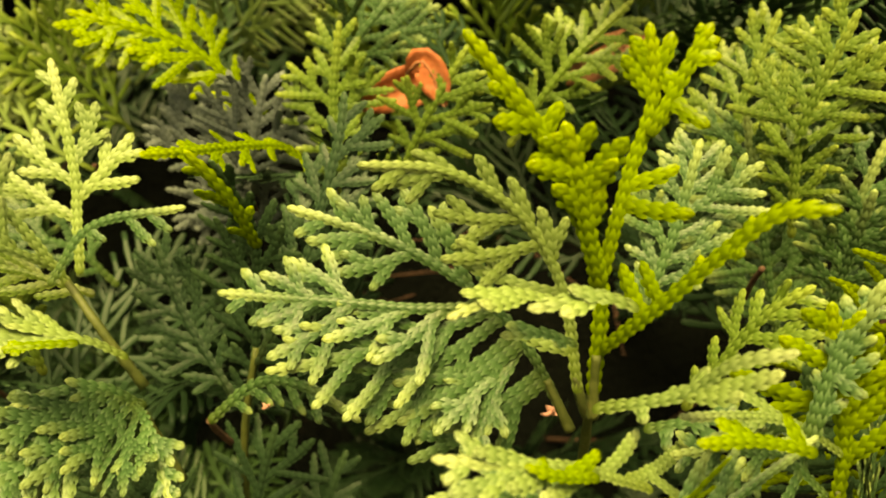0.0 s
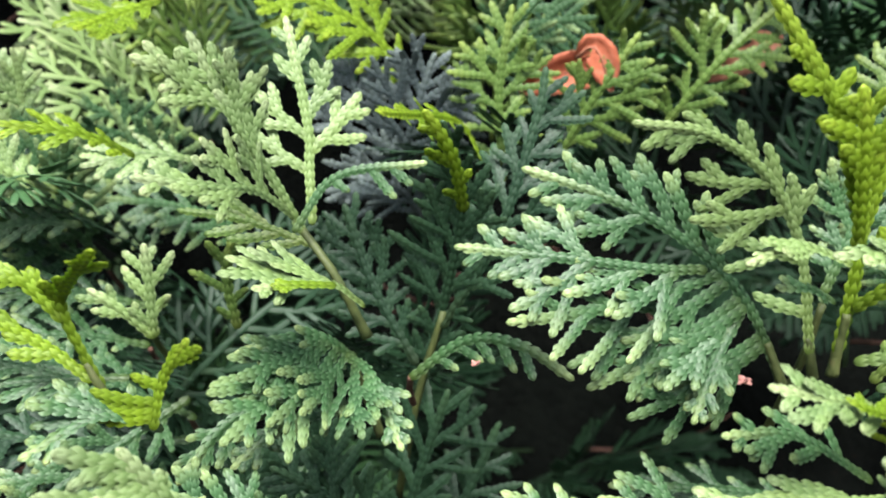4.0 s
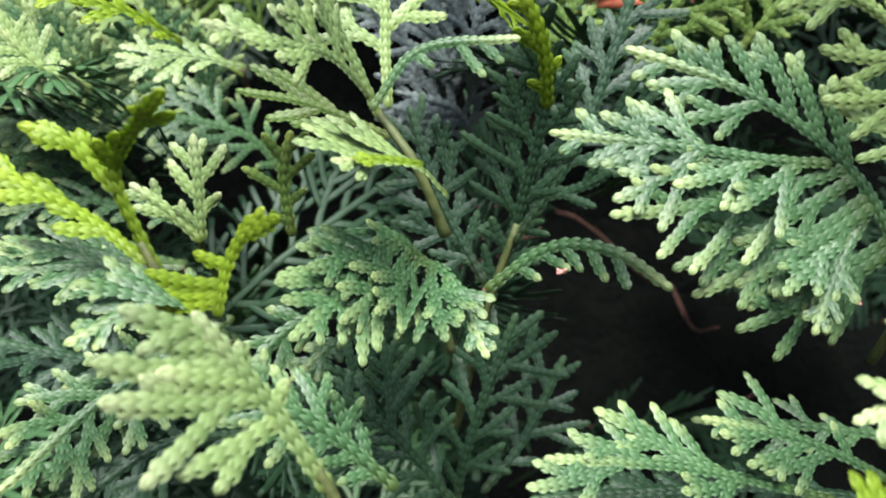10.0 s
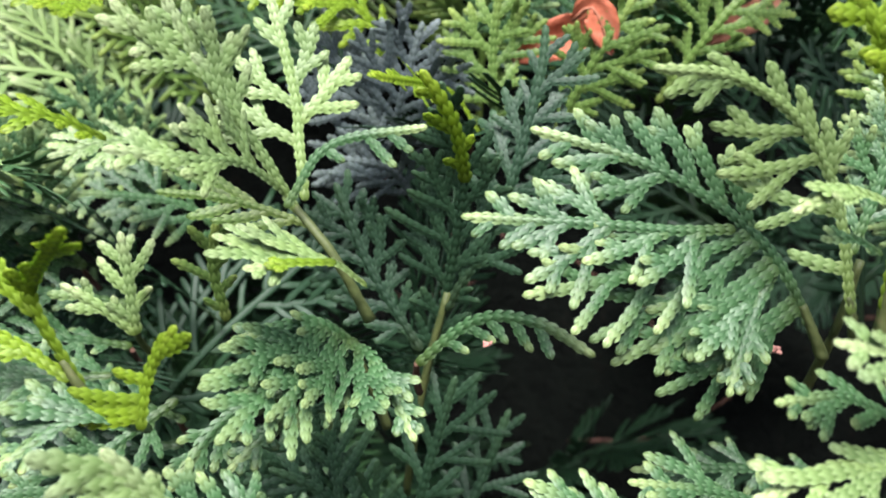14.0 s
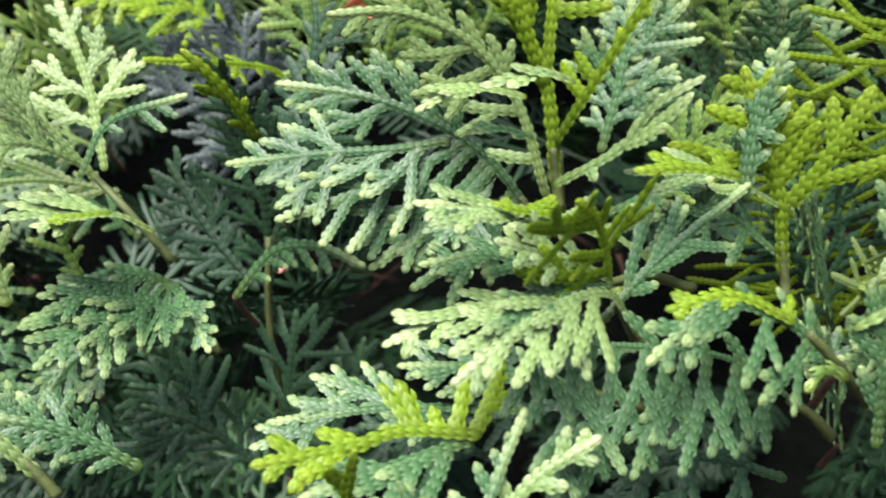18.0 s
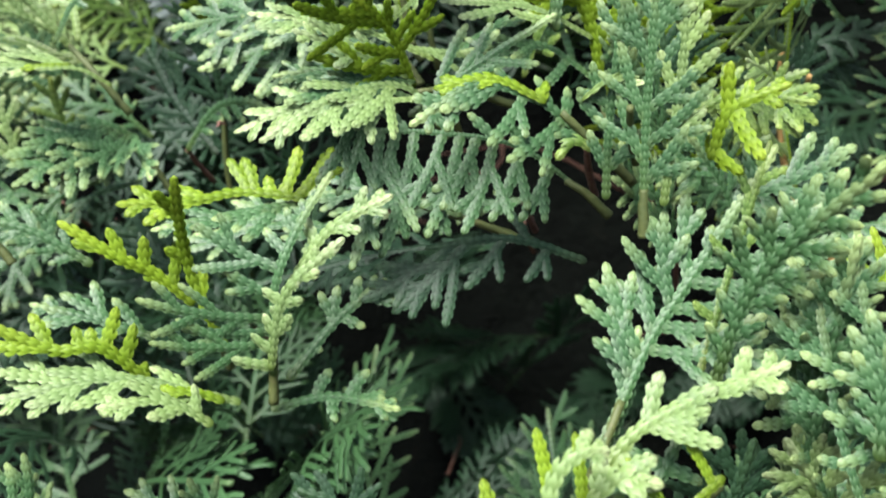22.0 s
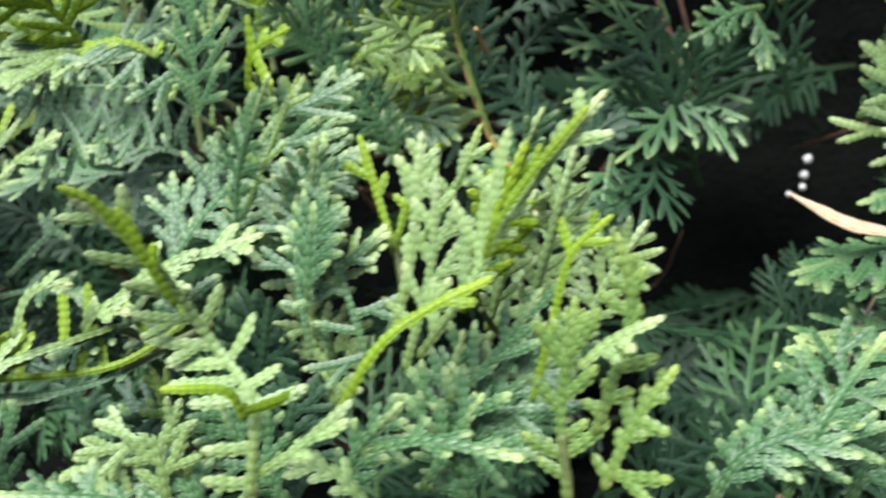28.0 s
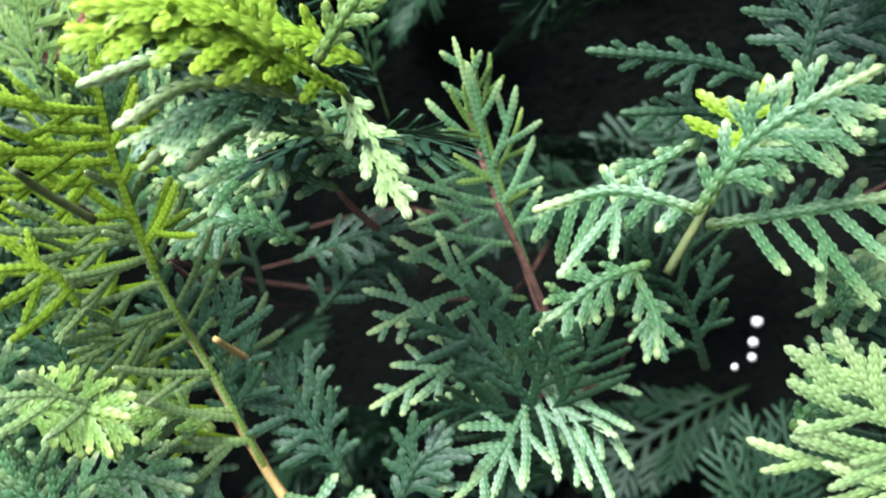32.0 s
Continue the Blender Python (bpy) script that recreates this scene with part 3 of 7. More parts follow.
# ---------------------------------------------------------------- the middle layer: branches that fill the hedge between the nearest ones
HOLLOWS = (((0.2410, -0.1046, 0.9023), (0.1367, 0.3497, 0.7098), 0.050),
           ((0.2410, -0.1046, 0.9023), (0.1768, 0.3711, 0.7364), 0.040),
           ((0.0785, -0.1096, 0.9212), (-0.0385, 0.3438, 0.7409), 0.050),
           ((-0.0618, -0.0090, 0.9774), (0.0414, 0.4309, 0.7374), 0.045),
           ((0.0275, -0.0554, 0.9606), (-0.0697, 0.4185, 0.8159), 0.040),
           ((0.0275, -0.0554, 0.9606), (0.0637, 0.3852, 0.6978), 0.045),
           ((0.1480, -0.1304, 0.9119), (0.1957, 0.3643, 0.7268), 0.040),
           ((-0.0667, -0.0067, 0.9641), (0.0552, 0.4394, 0.7398), 0.050),
           ((-0.0667, -0.0067, 0.9641), (0.0674, 0.4269, 0.7073), 0.040),
           ((0.0669, -0.1012, 0.9220), (-0.0178, 0.3622, 0.7539), 0.060),
           ((0.0275, -0.0554, 0.9606), (0.0334, 0.3728, 0.6684), 0.045),
           ((0.1898, -0.1259, 0.9051), (0.2102, 0.3710, 0.7296), 0.045),
           ((0.1898, -0.1259, 0.9051), (0.2521, 0.4025, 0.7876), 0.060),
           ((0.2548, -0.0586, 0.9019), (0.1108, 0.3753, 0.6883), 0.050),
           ((0.2548, -0.0586, 0.9019), (0.1614, 0.4471, 0.8549), 0.030),
           ((0.0669, -0.1012, 0.9220), (0.2061, 0.4166, 0.7994), 0.040),
           ((0.2373, 0.0077, 0.9516), (0.1786, 0.5091, 0.8543), 0.050),
           ((0.1898, -0.1259, 0.9051), (0.2103, 0.4012, 0.8232), 0.050),
           ((-0.0667, -0.0067, 0.9641), (0.1167, 0.4380, 0.7415), 0.055),
           ((-0.0147, -0.0200, 0.9724), (0.0029, 0.4331, 0.7579), 0.050),
           ((-0.0098, -0.0041, 0.9897), (0.0245, 0.4305, 0.7291), 0.050),
           ((0.0669, -0.1012, 0.9220), (0.0339, 0.3556, 0.7072), 0.050),
           ((0.0669, -0.1012, 0.9220), (0.0454, 0.3694, 0.7423), 0.050),
           ((0.1898, -0.1259, 0.9051), (0.1694, 0.3719, 0.7712), 0.050),
           ((0.0275, -0.0554, 0.9606), (0.0836, 0.3789, 0.6764), 0.050),
           ((0.1898, -0.1259, 0.9051), (0.2736, 0.4194, 0.8195), 0.050),
           ((0.0275, -0.0554, 0.9606), (0.0494, 0.3730, 0.6661), 0.075),
           ((0.0275, -0.0554, 0.9606), (0.0923, 0.3768, 0.6689), 0.070),
           ((0.2373, 0.0077, 0.9516), (0.2294, 0.4469, 0.6402), 0.060),
           ((-0.0618, -0.0090, 0.9774), (-0.2303, 0.5041, 0.8984), 0.070),
           ((-0.0618, -0.0090, 0.9774), (-0.2737, 0.4944, 0.8649), 0.060),
           ((0.2548, -0.0586, 0.9019), (0.1367, 0.3690, 0.6428), 0.060),
           ((0.2545, -0.0262, 0.9273), (0.1388, 0.3993, 0.6623), 0.060))


def middle_layer():
    rng = np.random.default_rng(5)
    # most models take the leaf colour that has shade painted in
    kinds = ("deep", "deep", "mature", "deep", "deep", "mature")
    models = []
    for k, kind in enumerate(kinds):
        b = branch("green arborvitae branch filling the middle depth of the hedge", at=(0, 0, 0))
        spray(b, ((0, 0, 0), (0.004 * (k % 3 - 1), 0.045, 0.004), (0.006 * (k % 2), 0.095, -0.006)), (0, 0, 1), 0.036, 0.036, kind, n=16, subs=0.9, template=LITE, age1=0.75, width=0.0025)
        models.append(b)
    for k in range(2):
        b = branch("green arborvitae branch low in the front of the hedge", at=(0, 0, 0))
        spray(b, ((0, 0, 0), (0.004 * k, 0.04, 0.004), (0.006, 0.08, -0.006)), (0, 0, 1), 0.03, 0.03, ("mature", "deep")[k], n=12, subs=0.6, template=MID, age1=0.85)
        models.append(b)

    def scatter(count, box, depth, gap, want):
        spots = []
        for k in range(count):
            x, z = rng.uniform(*box[0]), rng.uniform(*box[1])
            p = Vector((x, depth(x, z) + 0.05 * rng.random(), z))
            clear = all((p - Vector(a)).cross((Vector(c) - Vector(a)).normalized()).length > r for a, c, r in HOLLOWS)
            clear = clear and not (p.z > 0.91 and p.y < 0.3 and p.x < 0.15)
            if clear and all((p - s).length > gap for s in spots):
                spots.append(p)
        return spots[:want]

    spots = scatter(900, ((-0.5, 0.55), (0.62, 1.12)), lambda x, z: 0.30 + 0.9 * max(0, z - 0.93) - 0.15 * max(0, 0.8 - z), 0.034, 130)
    spots += scatter(700, ((-0.3, 0.42), (0.74, 1.02)), lambda x, z: 0.235 + 0.8 * max(0, z - 0.95) - 0.5 * max(0, 0.85 - z), 0.036, 80)
    far, placed = len(spots), []
    spots += scatter(400, ((-0.2, 0.4), (0.66, 0.80)), lambda x, z: 0.10 + 0.5 * (z - 0.66), 0.036, 34)
    for k, p in enumerate(spots):
        turn = Euler((rng.uniform(0.5, 1.5), rng.uniform(-0.7, 0.7), rng.uniform(-1.0, 1.0)))
        if rng.random() < 0.45:
            turn = Euler((rng.uniform(0.2, 1.0), rng.uniform(-0.6, 0.6), math.pi + rng.uniform(-1.3, 1.3)))
        m = Matrix.LocRotScale(p, turn, None)
        # high spots get the lighter leaf colour, as if better lit
        o = models[6 + k % 2] if k >= far else models[2 + 3 * (k % 2)] if p.z > 0.91 else models[k % 6]
        if o not in placed:
            o.matrix_basis = m
            placed.append(o)
        else:
            copy_thing(o, m)


middle_layer()


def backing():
    """A near-black shell standing for the hedge's inner shade: far side, lower front and a top behind the eye's reach,
    added to keep light out.
    """
    # the top's forward overhang is added out of view to shade the hollow
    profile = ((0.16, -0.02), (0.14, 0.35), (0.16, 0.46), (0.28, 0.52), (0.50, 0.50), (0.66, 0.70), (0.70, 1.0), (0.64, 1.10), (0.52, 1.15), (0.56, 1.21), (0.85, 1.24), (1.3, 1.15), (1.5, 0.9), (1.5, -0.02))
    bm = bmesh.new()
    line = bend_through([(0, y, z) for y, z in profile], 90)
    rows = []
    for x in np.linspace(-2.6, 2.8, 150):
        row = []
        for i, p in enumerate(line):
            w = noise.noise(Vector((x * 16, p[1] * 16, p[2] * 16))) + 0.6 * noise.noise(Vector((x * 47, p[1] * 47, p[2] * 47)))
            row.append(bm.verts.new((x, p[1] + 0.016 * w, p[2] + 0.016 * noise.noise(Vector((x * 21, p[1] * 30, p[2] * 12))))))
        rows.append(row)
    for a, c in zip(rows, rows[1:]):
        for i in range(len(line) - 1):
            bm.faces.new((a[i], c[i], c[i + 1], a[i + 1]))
    me = bpy.data.meshes.new("hedge_shade_shell")
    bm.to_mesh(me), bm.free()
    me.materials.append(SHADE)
    tagged(new("hedge_shade_shell", me), "near-black shell standing for the shaded body of the hedge behind its branches", "hedge", kind="structure")


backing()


# ---------------------------------------------------------------- the branches
b = branch("olive-green arborvitae branch on a greenish stem", ((-0.1131, 0.1891, 0.8802), (-0.1141, 0.1821, 0.8882), (-0.1141, 0.1771, 0.8942),), (0.0009, 0.0007), GREENWOOD)
spray(b, ((-0.1134, 0.1766, 0.8931), (-0.1141, 0.1777, 0.9046), (-0.1156, 0.1796, 0.9152)), (0.2547, -0.9546, 0.1547), 0.0100, 0.0087, "pale", n=6, subs=0.2)
spray(b, ((-0.1134, 0.1766, 0.8931), (-0.1199, 0.1760, 0.8995), (-0.1277, 0.1761, 0.9047)), (0.2823, -0.9086, 0.3079), 0.0075, 0.0050, "pale", n=5, subs=0.2)
spray(b, ((-0.0947, 0.1817, 0.8940), (-0.0967, 0.1810, 0.9062), (-0.0954, 0.1798, 0.9176)), (0.1736, -0.9822, -0.0718), 0.0101, 0.0088, "olive", n=6, subs=0.2)
b = branch("green arborvitae branch in the shade of the hedge", ((-0.0535, 0.1963, 0.8368), (-0.0496, 0.1887, 0.8741), (-0.0446, 0.1871, 0.8987),), (0.0012, 0.0008), GREENWOOD)
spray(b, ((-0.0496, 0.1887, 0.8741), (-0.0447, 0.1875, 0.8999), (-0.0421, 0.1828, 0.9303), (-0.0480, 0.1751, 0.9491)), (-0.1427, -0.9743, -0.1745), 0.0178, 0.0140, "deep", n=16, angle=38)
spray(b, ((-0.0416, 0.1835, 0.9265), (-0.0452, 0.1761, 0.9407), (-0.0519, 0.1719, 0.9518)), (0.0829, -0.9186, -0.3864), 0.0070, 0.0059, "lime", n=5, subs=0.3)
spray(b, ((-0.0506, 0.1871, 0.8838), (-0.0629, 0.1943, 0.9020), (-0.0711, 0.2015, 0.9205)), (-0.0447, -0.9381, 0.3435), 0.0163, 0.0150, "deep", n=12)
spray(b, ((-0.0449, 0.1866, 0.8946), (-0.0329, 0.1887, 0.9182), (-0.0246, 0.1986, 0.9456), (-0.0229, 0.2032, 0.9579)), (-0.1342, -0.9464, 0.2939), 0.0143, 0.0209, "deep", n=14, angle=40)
b = branch("green arborvitae branch in the shade of the hedge", ((-0.0518, 0.1943, 0.8113), (-0.0528, 0.1873, 0.8193), (-0.0528, 0.1823, 0.8253),), (0.0009, 0.0007), BARK)
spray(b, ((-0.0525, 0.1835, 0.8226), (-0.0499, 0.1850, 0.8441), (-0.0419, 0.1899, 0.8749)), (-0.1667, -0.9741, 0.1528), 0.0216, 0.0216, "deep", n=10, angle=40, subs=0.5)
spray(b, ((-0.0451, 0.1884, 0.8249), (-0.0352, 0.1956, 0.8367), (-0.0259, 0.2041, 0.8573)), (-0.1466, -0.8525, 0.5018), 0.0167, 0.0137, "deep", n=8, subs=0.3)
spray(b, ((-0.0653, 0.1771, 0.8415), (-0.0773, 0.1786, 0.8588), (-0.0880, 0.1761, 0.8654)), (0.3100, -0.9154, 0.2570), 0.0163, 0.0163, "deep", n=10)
b = branch("green arborvitae branch in the shade of the hedge", ((-0.0510, 0.1802, 0.8763), (-0.0520, 0.1732, 0.8843), (-0.0520, 0.1682, 0.8903),), (0.0009, 0.0007), BARK)
spray(b, ((-0.0520, 0.1681, 0.8901), (-0.0399, 0.1665, 0.9011), (-0.0278, 0.1614, 0.9029), (-0.0168, 0.1570, 0.8978)), (-0.3470, -0.8855, 0.3090), 0.0026, 0.0071, "mature", n=13, angle=60, subs=0)
b = branch("mature blue-green arborvitae branch with pale yellow-green tips", ((-0.1089, 0.2036, 0.8480), (-0.1099, 0.1966, 0.8560), (-0.1099, 0.1916, 0.8620),), (0.0009, 0.0007), BARK)
spray(b, ((-0.1084, 0.1916, 0.8621), (-0.1360, 0.1875, 0.8772), (-0.1604, 0.1815, 0.8877)), (0.4681, -0.3519, 0.8106), 0.0136, 0.0136, "mature", n=13)
spray(b, ((-0.1093, 0.1890, 0.8695), (-0.1334, 0.1691, 0.8570), (-0.1508, 0.1535, 0.8423)), (0.3373, -0.7885, 0.5143), 0.0170, 0.0170, "mature", n=14)
spray(b, ((-0.1095, 0.1896, 0.8567), (-0.1333, 0.1808, 0.8596), (-0.1601, 0.1738, 0.8671)), (0.3145, -0.4625, 0.8289), 0.0150, 0.0150, "deep", n=13)
spray(b, ((-0.1040, 0.1835, 0.8411), (-0.1224, 0.1740, 0.8426), (-0.1419, 0.1601, 0.8321)), (0.3337, -0.7556, 0.5637), 0.0177, 0.0177, "deep", n=12)
b = branch("mature blue-green arborvitae branch with pale yellow-green tips", ((-0.1516, 0.2653, 0.8665), (-0.1526, 0.2583, 0.8745), (-0.1526, 0.2533, 0.8805),), (0.0009, 0.0007), BARK)
spray(b, ((-0.1507, 0.2527, 0.8790), (-0.1673, 0.2427, 0.9079), (-0.1759, 0.2415, 0.9325)), (0.4582, -0.8884, 0.0291), 0.0246, 0.0246, "mature", n=15)
spray(b, ((-0.1507, 0.2527, 0.8790), (-0.1677, 0.2365, 0.8912), (-0.1865, 0.2182, 0.8977)), (0.6528, -0.2996, 0.6958), 0.0194, 0.0194, "mature", n=13)
spray(b, ((-0.1255, 0.2647, 0.8849), (-0.1409, 0.2643, 0.9110), (-0.1532, 0.2626, 0.9339)), (0.2943, -0.9474, 0.1260), 0.0245, 0.0245, "mature", n=14)
spray(b, ((-0.1222, 0.1968, 0.9320), (-0.1309, 0.1888, 0.9385), (-0.1464, 0.1801, 0.9422)), (0.5395, -0.2986, 0.7873), 0.0074, 0.0074, "lime", n=9)
spray(b, ((-0.1070, 0.2627, 0.8812), (-0.1224, 0.2587, 0.8976), (-0.1593, 0.2514, 0.9034)), (0.4090, -0.6642, 0.6257), 0.0175, 0.0175, "mature", n=13)
b = branch("bluish grey withered arborvitae branch deep in the hedge", ((-0.0594, 0.2741, 0.8982), (-0.0604, 0.2671, 0.9062), (-0.0604, 0.2621, 0.9122),), (0.0009, 0.0007), BARK)
spray(b, ((-0.0595, 0.2565, 0.9117), (-0.0555, 0.2479, 0.9317), (-0.0498, 0.2453, 0.9539)), (-0.1303, -0.9652, -0.2269), 0.0228, 0.0228, "grey", n=14)
spray(b, ((-0.0594, 0.2559, 0.9101), (-0.0666, 0.2519, 0.9271), (-0.0781, 0.2559, 0.9512)), (0.0537, -0.9983, 0.0242), 0.0199, 0.0199, "grey", n=13)
spray(b, ((-0.0507, 0.2572, 0.8999), (-0.0587, 0.2510, 0.9112), (-0.0757, 0.2478, 0.9155)), (0.3425, -0.9394, -0.0137), 0.0203, 0.0203, "grey", n=12)
b = branch("bright lime-green young arborvitae shoot on the hedge", ((0.0329, 0.1668, 0.8806), (0.0310, 0.1535, 0.9065), (0.0312, 0.1506, 0.9210),), (0.0012, 0.0008), GREENWOOD)
spray(b, ((0.0456, 0.1793, 0.9119), (0.0532, 0.1860, 0.9288), (0.0595, 0.1942, 0.9493)), (-0.2208, -0.8753, 0.4303), 0.0168, 0.0194, "mature", n=13)
b = branch("mature blue-green arborvitae branch with pale yellow-green tips", ((0.0943, 0.2253, 0.8748), (0.0933, 0.2183, 0.8828), (0.0933, 0.2133, 0.8888),), (0.0009, 0.0007), BARK)
spray(b, ((0.0933, 0.2122, 0.8860), (0.0848, 0.2142, 0.9183), (0.0766, 0.2164, 0.9510)), (-0.2717, -0.9624, -0.0072), 0.0283, 0.0283, "mature", n=17)
spray(b, ((0.1121, 0.2077, 0.8745), (0.1042, 0.2110, 0.9102), (0.1120, 0.2139, 0.9446)), (-0.4251, -0.9016, 0.0803), 0.0253, 0.0253, "mature", n=16)
spray(b, ((0.0883, 0.2049, 0.9219), (0.0868, 0.2051, 0.9495), (0.0955, 0.2053, 0.9772)), (-0.4006, -0.9143, 0.0594), 0.0204, 0.0204, "olive", n=15)
spray(b, ((0.0807, 0.2235, 0.9148), (0.0788, 0.2295, 0.9434), (0.0888, 0.2362, 0.9737)), (-0.3088, -0.9203, 0.2401), 0.0183, 0.0228, "olive", n=15)
spray(b, ((0.0602, 0.1869, 0.8767), (0.0664, 0.1708, 0.8904), (0.0807, 0.1709, 0.8905)), (-0.6138, -0.1151, 0.7810), 0.0120, 0.0120, "deep", n=10)
spray(b, ((0.0637, 0.1257, 0.9124), (0.0676, 0.1290, 0.9261), (0.0744, 0.1320, 0.9416)), (-0.4503, -0.8255, 0.3403), 0.0057, 0.0067, "mature", n=9, subs=0.2)
b = branch("mature blue-green arborvitae branch with pale yellow-green tips", ((-0.0320, 0.2784, 0.9009), (-0.0330, 0.2714, 0.9089), (-0.0330, 0.2664, 0.9149),), (0.0009, 0.0007), BARK)
spray(b, ((-0.0277, 0.2359, 0.9195), (-0.0305, 0.2405, 0.9447), (-0.0285, 0.2447, 0.9689)), (0.1275, -0.9760, 0.1766), 0.0174, 0.0174, "olive", n=12)
spray(b, ((-0.0344, 0.2281, 0.9270), (-0.0428, 0.2272, 0.9384), (-0.0616, 0.1730, 0.9509)), (0.7383, -0.0747, 0.6703), 0.0085, 0.0085, "lime", n=10)
spray(b, ((-0.0132, 0.2378, 0.9241), (-0.0035, 0.2357, 0.9460), (0.0071, 0.2376, 0.9641)), (-0.0782, -0.9963, 0.0343), 0.0141, 0.0172, "olive", n=12)
spray(b, ((-0.0526, 0.2552, 0.9412), (-0.0734, 0.2524, 0.9613), (-0.1031, 0.2455, 0.9713)), (0.4636, -0.6921, 0.5532), 0.0178, 0.0178, "lime", n=13)
spray(b, ((-0.0390, 0.2664, 0.9423), (-0.0242, 0.2640, 0.9633), (-0.0076, 0.2716, 0.9821)), (0.0545, -0.9949, 0.0851), 0.0222, 0.0222, "mature", n=13)
spray(b, ((0.0198, 0.2519, 0.9323), (0.0351, 0.2506, 0.9560), (0.0543, 0.2578, 0.9742)), (-0.0941, -0.9719, 0.2157), 0.0180, 0.0180, "olive", n=13)
b = branch("bright lime-green young arborvitae shoot on the hedge", ((0.1219, 0.0577, 0.8265), (0.1209, 0.0507, 0.8345), (0.1209, 0.0457, 0.8405),), (0.0009, 0.0007), GREENWOOD)
spray(b, ((0.0988, 0.0529, 0.8297), (0.1022, 0.0560, 0.8529), (0.1099, 0.0603, 0.8764)), (0.1074, -0.9854, 0.1318), 0.0126, 0.0114, "mature", n=14)
spray(b, ((0.0830, 0.0566, 0.8530), (0.0917, 0.0547, 0.8733), (0.1095, 0.0463, 0.8933)), (-0.4664, -0.8808, 0.0816), 0.0109, 0.0109, "mature", n=13)
spray(b, ((0.1065, 0.0480, 0.8417), (0.1138, 0.0524, 0.8496), (0.1228, 0.0556, 0.8523)), (-0.1419, -0.6882, 0.7115), 0.0074, 0.0074, "pale", n=8)
b = branch("pale yellow-green arborvitae branch catching the light", ((0.1229, 0.0316, 0.8124), (0.1219, 0.0246, 0.8204), (0.1219, 0.0196, 0.8264),), (0.0009, 0.0007), GREENWOOD)
spray(b, ((0.1250, 0.0043, 0.8271), (0.1388, 0.0035, 0.8285), (0.1551, 0.0016, 0.8242)), (0.0449, -0.4526, 0.8906), 0.0050, 0.0050, "mature", n=8)
b = branch("mature blue-green arborvitae branch with pale yellow-green tips", ((0.0590, 0.0584, 0.7942), (0.0580, 0.0514, 0.8022), (0.0580, 0.0464, 0.8082),), (0.0009, 0.0007), BARK)
spray(b, ((0.0602, 0.0349, 0.8046), (0.0610, 0.0395, 0.8181), (0.0617, 0.0442, 0.8316)), (0.3352, -0.8960, 0.2911), 0.0091, 0.0091, "olive", n=8)
spray(b, ((0.0562, 0.0532, 0.8138), (0.0442, 0.0452, 0.8151), (0.0281, 0.0384, 0.8069)), (0.3385, -0.8419, 0.4203), 0.0123, 0.0096, "mature", n=11)
spray(b, ((0.0926, -0.0057, 0.8209), (0.0774, -0.0069, 0.8289), (0.0552, -0.0106, 0.8347)), (0.3612, -0.3895, 0.8473), 0.0058, 0.0078, "mature", n=12)
spray(b, ((0.0241, -0.0005, 0.8230), (0.0252, 0.0001, 0.8403), (0.0246, 0.0004, 0.8581)), (0.6206, -0.7840, 0.0120), 0.0107, 0.0107, "pale", n=12)
spray(b, ((0.0198, 0.0264, 0.8097), (0.0175, 0.0293, 0.8201), (0.0042, 0.0307, 0.8342)), (0.5057, -0.7368, 0.4488), 0.0155, 0.0155, "mature", n=12)
b = branch("mature blue-green arborvitae branch with pale yellow-green tips", ((0.1965, 0.1982, 0.8397), (0.1974, 0.1942, 0.8643), (0.1946, 0.1904, 0.8927),), (0.0012, 0.0008), BARK)
spray(b, ((0.2235, 0.2002, 0.8672), (0.2117, 0.1943, 0.8673), (0.1955, 0.1858, 0.8612)), (0.3263, -0.8248, 0.4617), 0.0118, 0.0079, "mature", n=9)
spray(b, ((0.2194, 0.1987, 0.8666), (0.2224, 0.1947, 0.8560), (0.2210, 0.1901, 0.8478)), (0.0738, -0.9043, 0.4204), 0.0066, 0.0079, "mature", n=7)
spray(b, ((0.2374, 0.1684, 0.8896), (0.2222, 0.1735, 0.8954), (0.2051, 0.1754, 0.8944)), (-0.1459, -0.9199, 0.3641), 0.0145, 0.0056, "mature", n=11, angle=60, subs=0.2)
spray(b, ((0.2360, 0.1680, 0.8896), (0.2495, 0.1709, 0.9010), (0.2722, 0.1748, 0.9073)), (0.0138, -0.9409, 0.3383), 0.0114, 0.0155, "mature", n=13)
spray(b, ((0.2376, 0.1723, 0.8849), (0.2576, 0.1756, 0.8827), (0.2759, 0.1776, 0.8813)), (0.1616, -0.9166, 0.3656), 0.0065, 0.0184, "mature", n=12, angle=62, subs=0.2)
b = branch("pale yellow-green arborvitae branch catching the light", ((0.1805, 0.1717, 0.9174), (0.1795, 0.1647, 0.9254), (0.1795, 0.1597, 0.9314),), (0.0009, 0.0007), GREENWOOD)
spray(b, ((0.1802, 0.1595, 0.9302), (0.1728, 0.1404, 0.9452), (0.1541, 0.1267, 0.9544)), (0.8349, -0.3574, 0.4186), 0.0121, 0.0102, "lime", n=13, subs=0.2)
spray(b, ((0.1777, 0.1645, 0.9308), (0.1824, 0.1583, 0.9190), (0.1862, 0.1545, 0.9053)), (0.2712, -0.8624, 0.4274), 0.0074, 0.0074, "pale", n=8, subs=0.2)
spray(b, ((0.1791, 0.1589, 0.9296), (0.1663, 0.1461, 0.9360), (0.1486, 0.1344, 0.9346)), (0.4833, -0.4477, 0.7523), 0.0118, 0.0059, "mature", n=11, subs=0.2)
